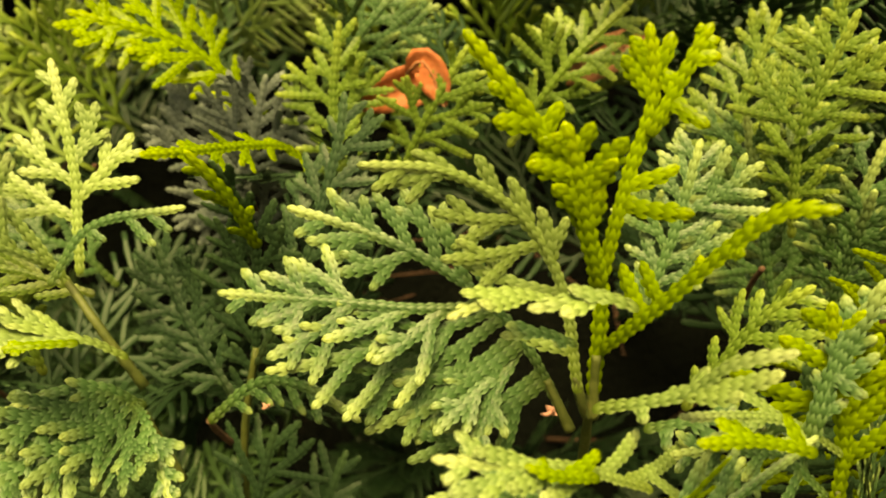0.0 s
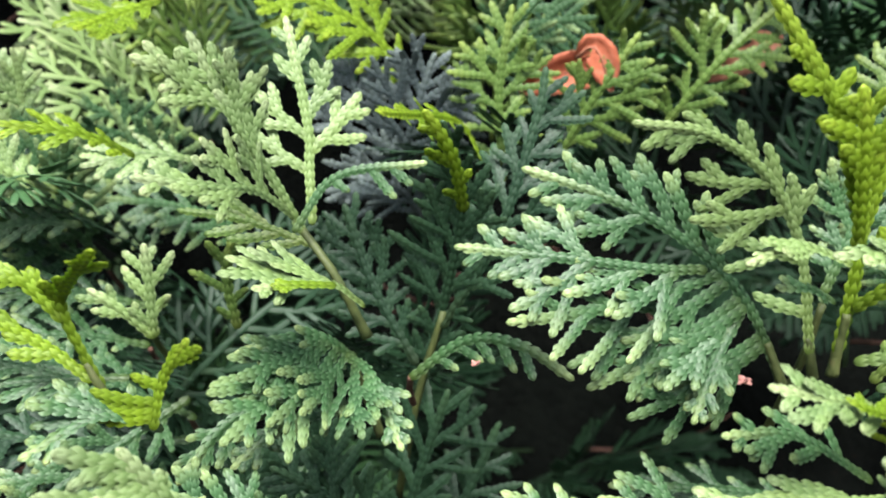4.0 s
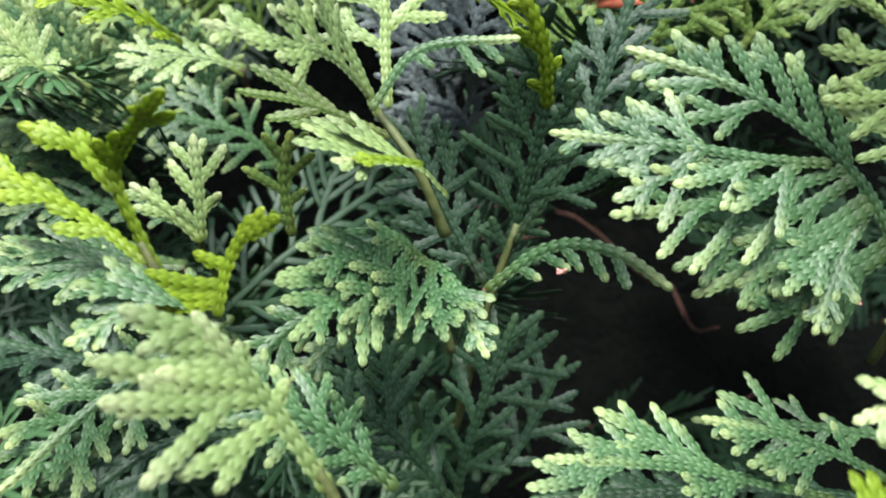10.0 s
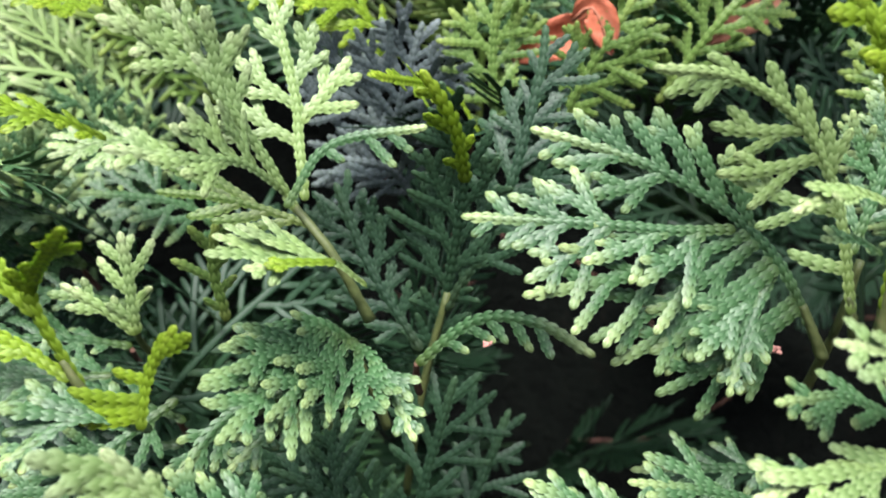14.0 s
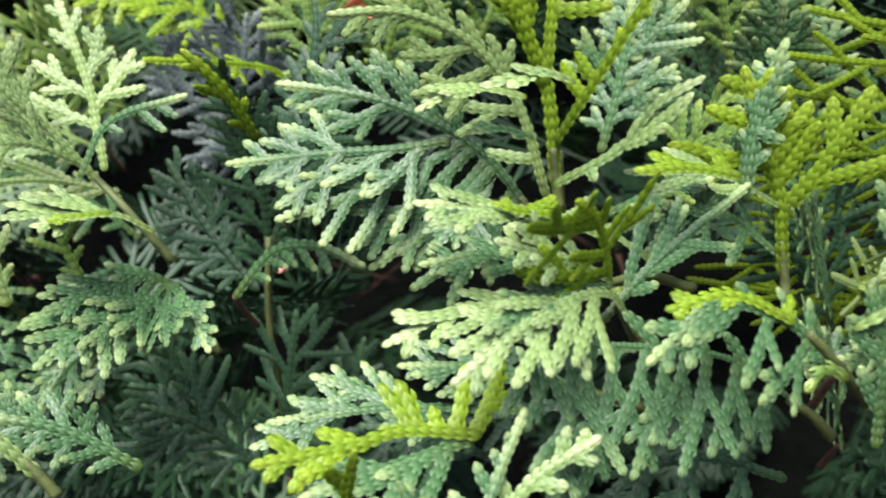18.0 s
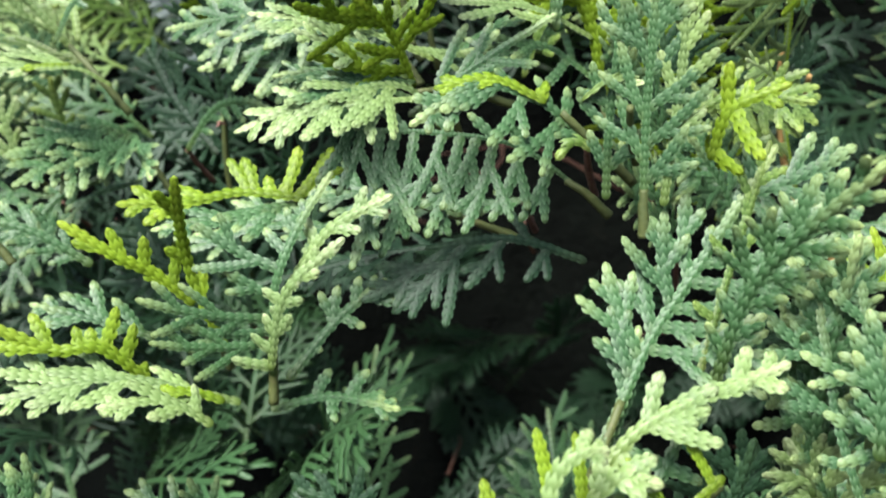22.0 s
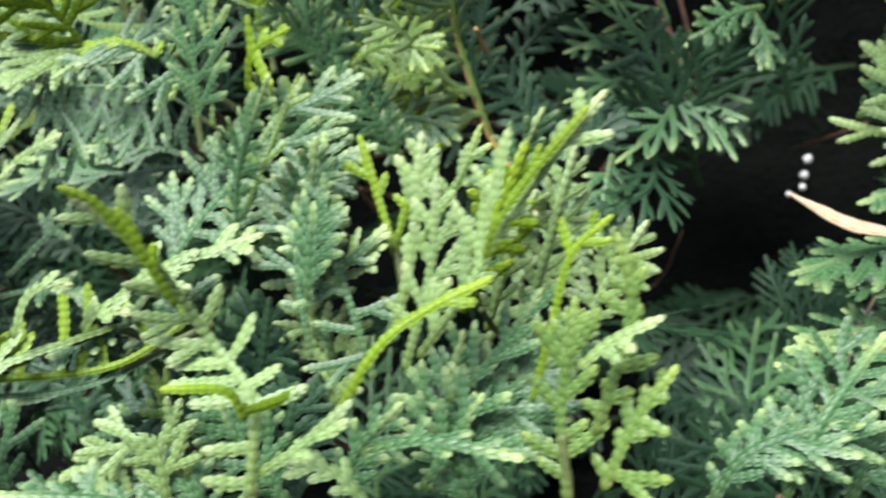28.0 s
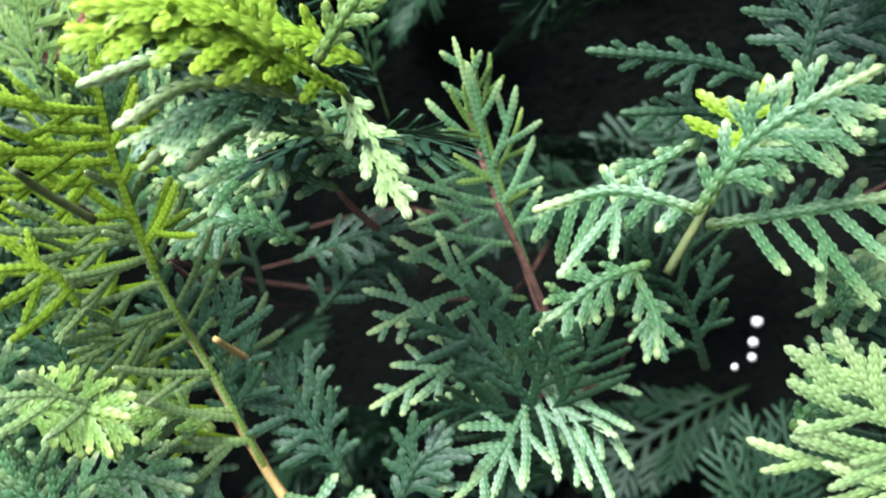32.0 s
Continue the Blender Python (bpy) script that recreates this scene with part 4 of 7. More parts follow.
b = branch("mature blue-green arborvitae branch with pale yellow-green tips", ((0.1310, 0.0960, 0.7935), (0.1300, 0.0890, 0.8015), (0.1300, 0.0840, 0.8075),), (0.0009, 0.0007), GREENWOOD)
spray(b, ((0.1300, 0.0840, 0.8075), (0.1421, 0.0951, 0.8223), (0.1613, 0.1081, 0.8321)), (0.4284, -0.8548, 0.2929), 0.0140, 0.0153, "pale", n=12)
spray(b, ((0.1345, 0.0644, 0.8274), (0.1473, 0.0746, 0.8522), (0.1595, 0.0809, 0.8688)), (0.4852, -0.8727, 0.0545), 0.0119, 0.0130, "mature", n=14)
spray(b, ((0.1273, 0.1054, 0.7914), (0.1406, 0.1121, 0.7916), (0.1535, 0.1216, 0.7970)), (0.3943, -0.7982, 0.4554), 0.0130, 0.0130, "mature", n=10)
b = branch("green arborvitae branch in the shade of the hedge", ((0.1928, 0.2208, 0.8070), (0.1918, 0.2138, 0.8150), (0.1918, 0.2088, 0.8210),), (0.0009, 0.0007), BARK)
spray(b, ((0.1934, 0.1945, 0.8091), (0.1898, 0.1867, 0.8393), (0.1812, 0.1881, 0.8687)), (0.0630, -0.9936, -0.0933), 0.0299, 0.0299, "deep", n=14)
spray(b, ((0.1803, 0.1860, 0.8290), (0.1771, 0.1609, 0.8222), (0.1623, 0.1448, 0.8202)), (0.5811, -0.4046, 0.7061), 0.0171, 0.0171, "deep", n=10)
spray(b, ((0.2302, 0.2214, 0.8236), (0.2271, 0.2182, 0.8505), (0.2101, 0.2064, 0.8640)), (0.1144, -0.9486, -0.2951), 0.0228, 0.0228, "deep", n=11)
spray(b, ((0.1254, 0.1672, 0.8567), (0.1262, 0.1688, 0.8779), (0.1181, 0.1682, 0.9006)), (0.2154, -0.9748, 0.0576), 0.0172, 0.0172, "deep", n=12)
spray(b, ((0.0976, 0.1604, 0.8620), (0.0946, 0.1599, 0.8804), (0.0926, 0.1613, 0.9035)), (0.3176, -0.9464, 0.0593), 0.0210, 0.0210, "deep", n=12)
spray(b, ((0.1439, 0.1574, 0.8319), (0.1532, 0.1517, 0.8220), (0.1559, 0.1427, 0.8084)), (0.2980, -0.7331, 0.6114), 0.0127, 0.0127, "mature", n=10)
spray(b, ((0.1669, 0.1659, 0.8344), (0.1633, 0.1561, 0.8251), (0.1577, 0.1436, 0.8093)), (0.4480, -0.7423, 0.4983), 0.0143, 0.0143, "mature", n=10)
spray(b, ((0.1200, 0.1734, 0.8376), (0.1122, 0.1601, 0.8220), (0.1039, 0.1534, 0.8268)), (0.6223, -0.6954, 0.3594), 0.0154, 0.0154, "deep", n=10)
b = branch("olive-green arborvitae branch on a greenish stem", ((0.0757, 0.0856, 0.8881), (0.0747, 0.0786, 0.8961), (0.0747, 0.0736, 0.9021),), (0.0009, 0.0007), GREENWOOD)
spray(b, ((0.0668, 0.0860, 0.9025), (0.0728, 0.0834, 0.9061), (0.0776, 0.0771, 0.9054)), (-0.3913, -0.1772, 0.9030), 0.0038, 0.0038, "pale", n=6, subs=0)
b = branch("mature blue-green arborvitae branch with pale yellow-green tips", ((0.0528, 0.1117, 0.8681), (0.0518, 0.1047, 0.8761), (0.0518, 0.0997, 0.8821),), (0.0009, 0.0007), BARK)
spray(b, ((-0.0679, 0.1242, 0.8708), (-0.0813, 0.1235, 0.8825), (-0.0974, 0.1213, 0.8902)), (0.3908, -0.7866, 0.4781), 0.0117, 0.0117, "mature", n=12)
spray(b, ((-0.0527, 0.1731, 0.8312), (-0.0703, 0.1751, 0.8500), (-0.0853, 0.1738, 0.8599)), (0.3525, -0.8358, 0.4210), 0.0204, 0.0204, "deep", n=13)
spray(b, ((-0.0767, 0.1625, 0.8870), (-0.0911, 0.1562, 0.8838), (-0.1007, 0.1471, 0.8734)), (0.3253, -0.8572, 0.3992), 0.0076, 0.0076, "mature", n=9)
b = branch("mature blue-green arborvitae branch with pale yellow-green tips", ((0.0823, 0.2144, 0.9005), (0.0813, 0.2074, 0.9085), (0.0813, 0.2024, 0.9145),), (0.0009, 0.0007), BARK)
spray(b, ((0.0536, 0.1641, 0.8969), (0.0664, 0.1619, 0.9197), (0.0753, 0.1596, 0.9283)), (-0.6570, -0.6630, 0.3588), 0.0112, 0.0136, "olive", n=10)
spray(b, ((0.0881, 0.1793, 0.9101), (0.0891, 0.1754, 0.9283), (0.0896, 0.1710, 0.9449)), (-0.5118, -0.8407, -0.1768), 0.0155, 0.0155, "mature", n=12)
spray(b, ((0.0587, 0.1356, 0.9065), (0.0676, 0.1349, 0.9193), (0.0705, 0.1336, 0.9300)), (-0.5064, -0.8423, 0.1847), 0.0085, 0.0085, "mature", n=9)
b = branch("mature blue-green arborvitae branch with pale yellow-green tips", ((0.0762, 0.0524, 0.7960), (0.0752, 0.0454, 0.8040), (0.0752, 0.0404, 0.8100),), (0.0009, 0.0007), BARK)
spray(b, ((0.0724, 0.0489, 0.8051), (0.0815, 0.0520, 0.8237), (0.0890, 0.0544, 0.8417)), (0.0991, -0.9897, 0.1037), 0.0172, 0.0172, "deep", n=13)
spray(b, ((0.0876, 0.0368, 0.7899), (0.0876, 0.0426, 0.8073), (0.0923, 0.0484, 0.8212)), (0.1836, -0.9307, 0.3165), 0.0155, 0.0155, "deep", n=12)
spray(b, ((0.1263, 0.0002, 0.8136), (0.1202, 0.0022, 0.8242), (0.1098, 0.0012, 0.8288)), (0.5548, -0.5394, 0.6335), 0.0058, 0.0058, "pale", n=8)
spray(b, ((0.1133, 0.0073, 0.8120), (0.1212, 0.0108, 0.8233), (0.1313, 0.0137, 0.8309)), (-0.0793, -0.9180, 0.3886), 0.0072, 0.0092, "mature", n=9)
spray(b, ((0.1380, 0.0110, 0.8046), (0.1436, 0.0179, 0.8212), (0.1629, 0.0267, 0.8329)), (-0.0642, -0.8487, 0.5250), 0.0145, 0.0145, "mature", n=14)
spray(b, ((0.1335, 0.0196, 0.8013), (0.1352, 0.0262, 0.8199), (0.1409, 0.0328, 0.8355)), (-0.0563, -0.9272, 0.3702), 0.0143, 0.0143, "mature", n=13)
b = branch("mature blue-green arborvitae branch with pale yellow-green tips", ((0.1981, 0.0476, 0.7739), (0.1971, 0.0406, 0.7819), (0.1971, 0.0356, 0.7879),), (0.0009, 0.0007), BARK)
spray(b, ((0.1968, 0.0348, 0.7858), (0.2085, 0.0432, 0.8008), (0.2251, 0.0618, 0.8088)), (0.0960, -0.7018, 0.7059), 0.0154, 0.0154, "mature", n=13)
spray(b, ((0.2111, 0.0468, 0.7756), (0.2177, 0.0521, 0.7858), (0.2290, 0.0585, 0.7948)), (-0.1008, -0.8058, 0.5835), 0.0148, 0.0148, "mature", n=11)
spray(b, ((0.1824, 0.0316, 0.7894), (0.1931, 0.0376, 0.7980), (0.2129, 0.0442, 0.7996)), (-0.0376, -0.5714, 0.8198), 0.0128, 0.0128, "mature", n=12)
spray(b, ((0.0921, 0.0290, 0.7994), (0.0833, 0.0315, 0.8154), (0.0790, 0.0342, 0.8277)), (0.5283, -0.7584, 0.3817), 0.0155, 0.0155, "mature", n=12)
spray(b, ((0.0714, 0.0156, 0.8112), (0.0691, 0.0197, 0.8260), (0.0526, 0.0133, 0.8219)), (0.3898, -0.7588, 0.5218), 0.0135, 0.0135, "pale", n=10)
spray(b, ((0.0658, 0.0430, 0.8337), (0.0624, 0.0380, 0.8214), (0.0508, 0.0329, 0.8165)), (0.4063, -0.8970, 0.1741), 0.0109, 0.0109, "deep", n=9)
spray(b, ((0.1018, 0.0511, 0.8245), (0.1014, 0.0577, 0.8456), (0.0967, 0.0626, 0.8651)), (0.4142, -0.8604, 0.2969), 0.0136, 0.0136, "mature", n=12)
b = branch("pale yellow-green arborvitae branch catching the light", ((0.1358, 0.1372, 0.9228), (0.1348, 0.1302, 0.9308), (0.1348, 0.1252, 0.9368),), (0.0009, 0.0007), GREENWOOD)
spray(b, ((0.1763, 0.1497, 0.9371), (0.1621, 0.1426, 0.9452), (0.1463, 0.1344, 0.9458)), (0.4636, -0.8847, 0.0477), 0.0024, 0.0024, "pale", n=6, subs=0, start=0.4)
spray(b, ((0.1769, 0.1503, 0.9322), (0.1614, 0.1438, 0.9400), (0.1481, 0.1364, 0.9375)), (0.4453, -0.8916, 0.0818), 0.0024, 0.0024, "pale", n=6, subs=0, start=0.4)
spray(b, ((0.1761, 0.1530, 0.9281), (0.1631, 0.1468, 0.9346), (0.1484, 0.1380, 0.9294)), (0.4780, -0.8718, 0.1069), 0.0030, 0.0030, "mature", n=6, subs=0, start=0.4)
spray(b, ((0.1749, 0.1557, 0.9244), (0.1634, 0.1496, 0.9301), (0.1535, 0.1430, 0.9265)), (0.5163, -0.8468, 0.1280), 0.0030, 0.0030, "mature", n=6, subs=0, start=0.4)
spray(b, ((0.1773, 0.1460, 0.9415), (0.1642, 0.1374, 0.9506), (0.1496, 0.1303, 0.9528)), (0.4971, -0.8677, 0.0043), 0.0036, 0.0036, "lime", n=10, subs=0)
spray(b, ((0.1781, 0.1418, 0.9444), (0.1688, 0.1363, 0.9525), (0.1555, 0.1281, 0.9570)), (0.6348, -0.5329, 0.5595), 0.0070, 0.0070, "lime", n=11)
spray(b, ((0.1748, 0.1465, 0.9357), (0.1729, 0.1470, 0.9449), (0.1708, 0.1488, 0.9547)), (0.3920, -0.8991, 0.1945), 0.0076, 0.0076, "lime", n=9, subs=0.3)
spray(b, ((0.1772, 0.1586, 0.9365), (0.1831, 0.1603, 0.9419), (0.1906, 0.1636, 0.9475)), (0.3140, -0.9484, 0.0432), 0.0071, 0.0071, "olive", n=8, subs=0.3)
spray(b, ((0.1723, 0.1873, 0.9218), (0.1596, 0.1779, 0.9224), (0.1518, 0.1671, 0.9151)), (0.6415, -0.7316, 0.2308), 0.0108, 0.0239, "mature", n=12, angle=60, bend=0.6, subs=0.2)
spray(b, ((0.1756, 0.1483, 0.9341), (0.1718, 0.1415, 0.9489), (0.1637, 0.1364, 0.9573)), (0.8321, -0.5333, 0.1520), 0.0101, 0.0101, "lime", n=11, subs=0.2)
spray(b, ((0.1252, 0.1945, 0.8915), (0.1286, 0.1968, 0.9100), (0.1397, 0.2004, 0.9253)), (0.4115, -0.9112, -0.0189), 0.0167, 0.0167, "mature", n=12)
spray(b, ((0.1340, 0.2059, 0.8845), (0.1511, 0.2067, 0.8871), (0.1669, 0.2061, 0.8870)), (-0.0481, -0.6920, 0.7203), 0.0117, 0.0087, "deep", n=9)
spray(b, ((0.1323, 0.2096, 0.8659), (0.1486, 0.2131, 0.8765), (0.1594, 0.2117, 0.8782)), (0.0000, -0.9868, 0.1621), 0.0152, 0.0152, "deep", n=10)
spray(b, ((0.1452, 0.1700, 0.8376), (0.1402, 0.1737, 0.8521), (0.1331, 0.1780, 0.8699)), (0.4823, -0.7914, 0.3755), 0.0163, 0.0163, "deep", n=12)
spray(b, ((0.0883, 0.1487, 0.8593), (0.1025, 0.1491, 0.8632), (0.1214, 0.1474, 0.8572)), (0.0029, -0.8150, 0.5794), 0.0139, 0.0139, "mature", n=10)
spray(b, ((0.0950, 0.1379, 0.8844), (0.1073, 0.1375, 0.8881), (0.1250, 0.1360, 0.8835)), (-0.0403, -0.8725, 0.4870), 0.0125, 0.0125, "olive", n=11)
spray(b, ((0.2621, 0.1977, 0.9025), (0.2658, 0.1996, 0.9107), (0.2717, 0.2017, 0.9203)), (-0.1071, -0.9556, 0.2746), 0.0172, 0.0172, "deep", n=10, angle=60)
spray(b, ((0.2619, 0.2173, 0.8955), (0.2449, 0.2160, 0.9069), (0.2200, 0.2118, 0.9170)), (0.1808, -0.9780, 0.1041), 0.0078, 0.0078, "deep", n=11)
spray(b, ((0.2613, 0.2240, 0.8841), (0.2429, 0.2217, 0.8936), (0.2238, 0.2177, 0.8995)), (0.2293, -0.9591, 0.1663), 0.0095, 0.0082, "deep", n=10)
spray(b, ((0.2390, 0.2084, 0.8913), (0.2322, 0.2057, 0.8897), (0.2188, 0.2006, 0.8876)), (0.2785, -0.8920, 0.3560), 0.0078, 0.0078, "mature", n=7)
spray(b, ((0.2580, 0.1890, 0.8519), (0.2629, 0.1870, 0.8575), (0.2708, 0.1859, 0.8630)), (-0.4195, -0.8736, 0.2464), 0.0084, 0.0084, "mature", n=8)
spray(b, ((0.2468, 0.1869, 0.8256), (0.2551, 0.1868, 0.8334), (0.2685, 0.1877, 0.8393)), (-0.2525, -0.8544, 0.4542), 0.0114, 0.0114, "mature", n=9)
spray(b, ((0.1583, 0.1622, 0.8354), (0.1651, 0.1673, 0.8432), (0.1734, 0.1708, 0.8456)), (0.2040, -0.8779, 0.4332), 0.0117, 0.0117, "deep", n=9)
dry_leaf("curled orange-brown dry leaf caught among the sprays", ((-0.0236, 0.2507, 0.9433), (-0.0134, 0.2479, 0.9497), (0.0028, 0.2542, 0.9519)), (0.0572, -0.9788, 0.1966), 0.0062, ORANGE, (), 0.80)
dry_leaf("broken reddish-brown dry leaf deep in the hedge", ((-0.0098, 0.2397, 0.9560), (-0.0050, 0.2368, 0.9596), (0.0012, 0.2363, 0.9475)), (0.0255, -0.9858, 0.1660), 0.0046, ORANGE, (), 0.50)
dry_leaf("dull brown dry leaf behind the branches", ((0.0389, 0.2724, 0.9467), (0.0474, 0.2695, 0.9546), (0.0634, 0.2766, 0.9620)), (-0.3640, -0.9283, 0.0760), 0.0061, RUST, (), 0.40)
dry_leaf("small rust-brown leaf stuck among green sprays", ((0.2812, 0.1826, 0.8188), (0.2861, 0.1812, 0.8198), (0.2918, 0.1848, 0.8149)), (-0.1226, -0.9389, 0.3217), 0.0024, RUST, (), 0.40)
dry_leaf("straw-coloured narrow dry leaf bent into a hook", ((0.2156, 0.1195, 0.8249), (0.2298, 0.1212, 0.8121), (0.2466, 0.1325, 0.8026)), (0.2370, -0.6696, 0.9908), 0.0025, STRAW, ((0.2418, 0.1302, 0.8004), (0.2371, 0.1257, 0.7916), (0.2284, 0.1194, 0.7814), (0.2208, 0.1142, 0.7734)), 0.60)
dry_leaf("straw-coloured dry leaf blade standing upright", ((0.2465, 0.1339, 0.8037), (0.2540, 0.1462, 0.8131), (0.2707, 0.1706, 0.8334)), (0.0035, -0.9174, 0.3980), 0.0012, STRAW, ((0.2438, 0.1313, 0.8018), (0.2358, 0.1264, 0.7883), (0.2308, 0.1253, 0.7801), (0.2247, 0.1200, 0.7701)), 0.50)
bud_cluster("pinkish dry bud on a green spray", (0.0252, 0.1670, 0.8940), 0.0024, PINK)
bud_cluster("small pinkish dry bud at the end of a twig", (-0.0374, 0.1630, 0.8973), 0.0018, PINK, 5)
bud_cluster("dry pinkish seed bud hanging below a leaf", (0.2258, 0.0627, 0.8043), 0.0022, PINK, 6)
round_bead("small whitish round bead deep in the hedge", (0.2499, 0.3448, 0.7687), 0.0024, BEAD)
round_bead("small whitish round bead deep in the hedge", (0.2467, 0.3412, 0.7616), 0.0021, BEAD)
round_bead("small whitish round bead deep in the hedge", (0.2450, 0.3387, 0.7561), 0.0018, BEAD)
round_bead("small whitish round bead deep in the hedge", (0.2375, 0.3357, 0.7546), 0.0015, BEAD)
b = branch("dead rust-brown twig tip among the green sprays", ((0.0676, 0.1035, 0.8771), (0.0666, 0.0965, 0.8851), (0.0666, 0.0915, 0.8911),), (0.0009, 0.0007), BARK)
spray(b, ((0.0678, 0.0896, 0.8912), (0.0644, 0.0898, 0.8936), (0.0604, 0.0882, 0.8908)), (0.1, -0.9, 0.4), 0, 0, "olive", template=FULL, width=0.0022)
b = branch("mature blue-green arborvitae branch with pale yellow-green tips", ((-0.1326, 0.3329, 0.8915), (-0.1336, 0.3259, 0.8995), (-0.1336, 0.3209, 0.9055),), (0.0009, 0.0007), BARK)
spray(b, ((-0.1335, 0.3201, 0.9035), (-0.1646, 0.3081, 0.9263), (-0.1982, 0.2905, 0.9339)), (0.5475, -0.5455, 0.6345), 0.0311, 0.0311, "pale", n=15)
spray(b, ((-0.1301, 0.3460, 0.9161), (-0.1660, 0.3334, 0.9369), (-0.2009, 0.3171, 0.9478)), (0.5185, -0.5913, 0.6176), 0.0330, 0.0330, "pale", n=15)
spray(b, ((-0.1430, 0.3045, 0.8895), (-0.1679, 0.2905, 0.9074), (-0.1940, 0.2719, 0.9129)), (0.5783, -0.3877, 0.7178), 0.0281, 0.0281, "pale", n=14)
spray(b, ((-0.1528, 0.3729, 0.9293), (-0.1876, 0.3587, 0.9459), (-0.2113, 0.3446, 0.9634)), (0.5948, -0.6357, 0.4920), 0.0350, 0.0350, "pale", n=14)
spray(b, ((-0.1629, 0.2719, 0.8865), (-0.1764, 0.2665, 0.8998), (-0.1939, 0.2590, 0.9070)), (0.6121, -0.3544, 0.7069), 0.0244, 0.0244, "pale", n=12)
spray(b, ((-0.1092, 0.3928, 0.9284), (-0.1366, 0.3805, 0.9509), (-0.1562, 0.3674, 0.9716)), (0.6639, -0.6723, 0.3274), 0.0369, 0.0369, "pale", n=14)
spray(b, ((-0.1288, 0.2466, 0.9644), (-0.1393, 0.2347, 0.9605), (-0.1442, 0.2232, 0.9579)), (0.3421, -0.4543, 0.8225), 0.0109, 0.0109, "lime", n=8)
b = branch("mature blue-green arborvitae branch with pale yellow-green tips", ((0.0441, 0.3834, 0.8941), (0.0431, 0.3764, 0.9021), (0.0431, 0.3714, 0.9081),), (0.0009, 0.0007), BARK)
spray(b, ((0.0431, 0.3714, 0.9081), (0.0267, 0.3620, 0.9388), (0.0075, 0.3507, 0.9646)), (0.1860, -0.9546, -0.2328), 0.0350, 0.0350, "olive", n=14)
spray(b, ((0.0676, 0.3743, 0.9151), (0.0686, 0.3648, 0.9456), (0.0734, 0.3543, 0.9732)), (-0.2442, -0.9242, -0.2936), 0.0350, 0.0350, "pale", n=14)
spray(b, ((-0.0208, 0.3684, 0.9008), (-0.0222, 0.3601, 0.9342), (-0.0321, 0.3505, 0.9643)), (0.1484, -0.9585, -0.2433), 0.0350, 0.0350, "olive", n=14)
spray(b, ((-0.0849, 0.3771, 0.9233), (-0.0852, 0.3658, 0.9489), (-0.0586, 0.3552, 0.9764)), (-0.4524, -0.8809, -0.1389), 0.0350, 0.0350, "pale", n=14)
spray(b, ((-0.1268, 0.3501, 0.9097), (-0.1441, 0.3394, 0.9370), (-0.1585, 0.3246, 0.9540)), (0.8111, -0.5113, 0.2841), 0.0330, 0.0330, "olive", n=14)
b = branch("mature blue-green arborvitae branch with pale yellow-green tips", ((0.0865, 0.0761, 0.7854), (0.0855, 0.0691, 0.7934), (0.0855, 0.0641, 0.7994),), (0.0009, 0.0007), BARK)
spray(b, ((0.0986, 0.0484, 0.8095), (0.1005, 0.0525, 0.8271), (0.0943, 0.0532, 0.8420)), (-0.1432, -0.9816, 0.1263), 0.0119, 0.0119, "pale", n=12)
spray(b, ((0.0594, 0.0429, 0.8136), (0.0630, 0.0469, 0.8234), (0.0606, 0.0483, 0.8291)), (0.0046, -0.9447, 0.3279), 0.0088, 0.0088, "mature", n=8)
spray(b, ((0.0522, 0.0506, 0.8084), (0.0443, 0.0527, 0.8188), (0.0315, 0.0505, 0.8189)), (0.3667, -0.5930, 0.7169), 0.0093, 0.0093, "deep", n=9)
spray(b, ((0.1058, 0.0402, 0.8449), (0.1083, 0.0442, 0.8556), (0.1106, 0.0475, 0.8645)), (-0.2528, -0.8834, 0.3947), 0.0107, 0.0107, "mature", n=10)
b = branch("mature blue-green arborvitae branch with pale yellow-green tips", ((0.0434, 0.0278, 0.7954), (0.0424, 0.0208, 0.8034), (0.0424, 0.0158, 0.8094),), (0.0009, 0.0007), BARK)
spray(b, ((0.0513, 0.0205, 0.8007), (0.0450, 0.0170, 0.8111), (0.0305, 0.0100, 0.8174)), (0.6878, -0.4202, 0.5919), 0.0108, 0.0108, "mature", n=11)
spray(b, ((0.0779, 0.0166, 0.8015), (0.0751, 0.0198, 0.8133), (0.0579, 0.0186, 0.8226)), (0.5681, -0.5723, 0.5914), 0.0105, 0.0105, "mature", n=11)
spray(b, ((0.0073, 0.0213, 0.8037), (-0.0014, 0.0227, 0.8143), (-0.0183, 0.0209, 0.8217)), (0.5265, -0.4218, 0.7382), 0.0142, 0.0142, "mature", n=11)
spray(b, ((-0.0087, 0.0345, 0.8228), (-0.0180, 0.0354, 0.8326), (-0.0309, 0.0336, 0.8367)), (0.4784, -0.4914, 0.7278), 0.0122, 0.0122, "mature", n=9)
spray(b, ((-0.0578, 0.0565, 0.8195), (-0.0603, 0.0559, 0.8352), (-0.0678, 0.0539, 0.8488)), (0.8633, -0.4346, 0.2566), 0.0151, 0.0151, "mature", n=12)
spray(b, ((-0.0154, 0.0716, 0.8106), (-0.0319, 0.0680, 0.8243), (-0.0533, 0.0587, 0.8236)), (0.4335, -0.5497, 0.7140), 0.0146, 0.0146, "mature", n=12)
spray(b, ((0.0077, 0.0725, 0.8011), (0.0020, 0.0771, 0.8178), (-0.0079, 0.0777, 0.8248)), (0.3470, -0.8415, 0.4140), 0.0136, 0.0136, "deep", n=10)
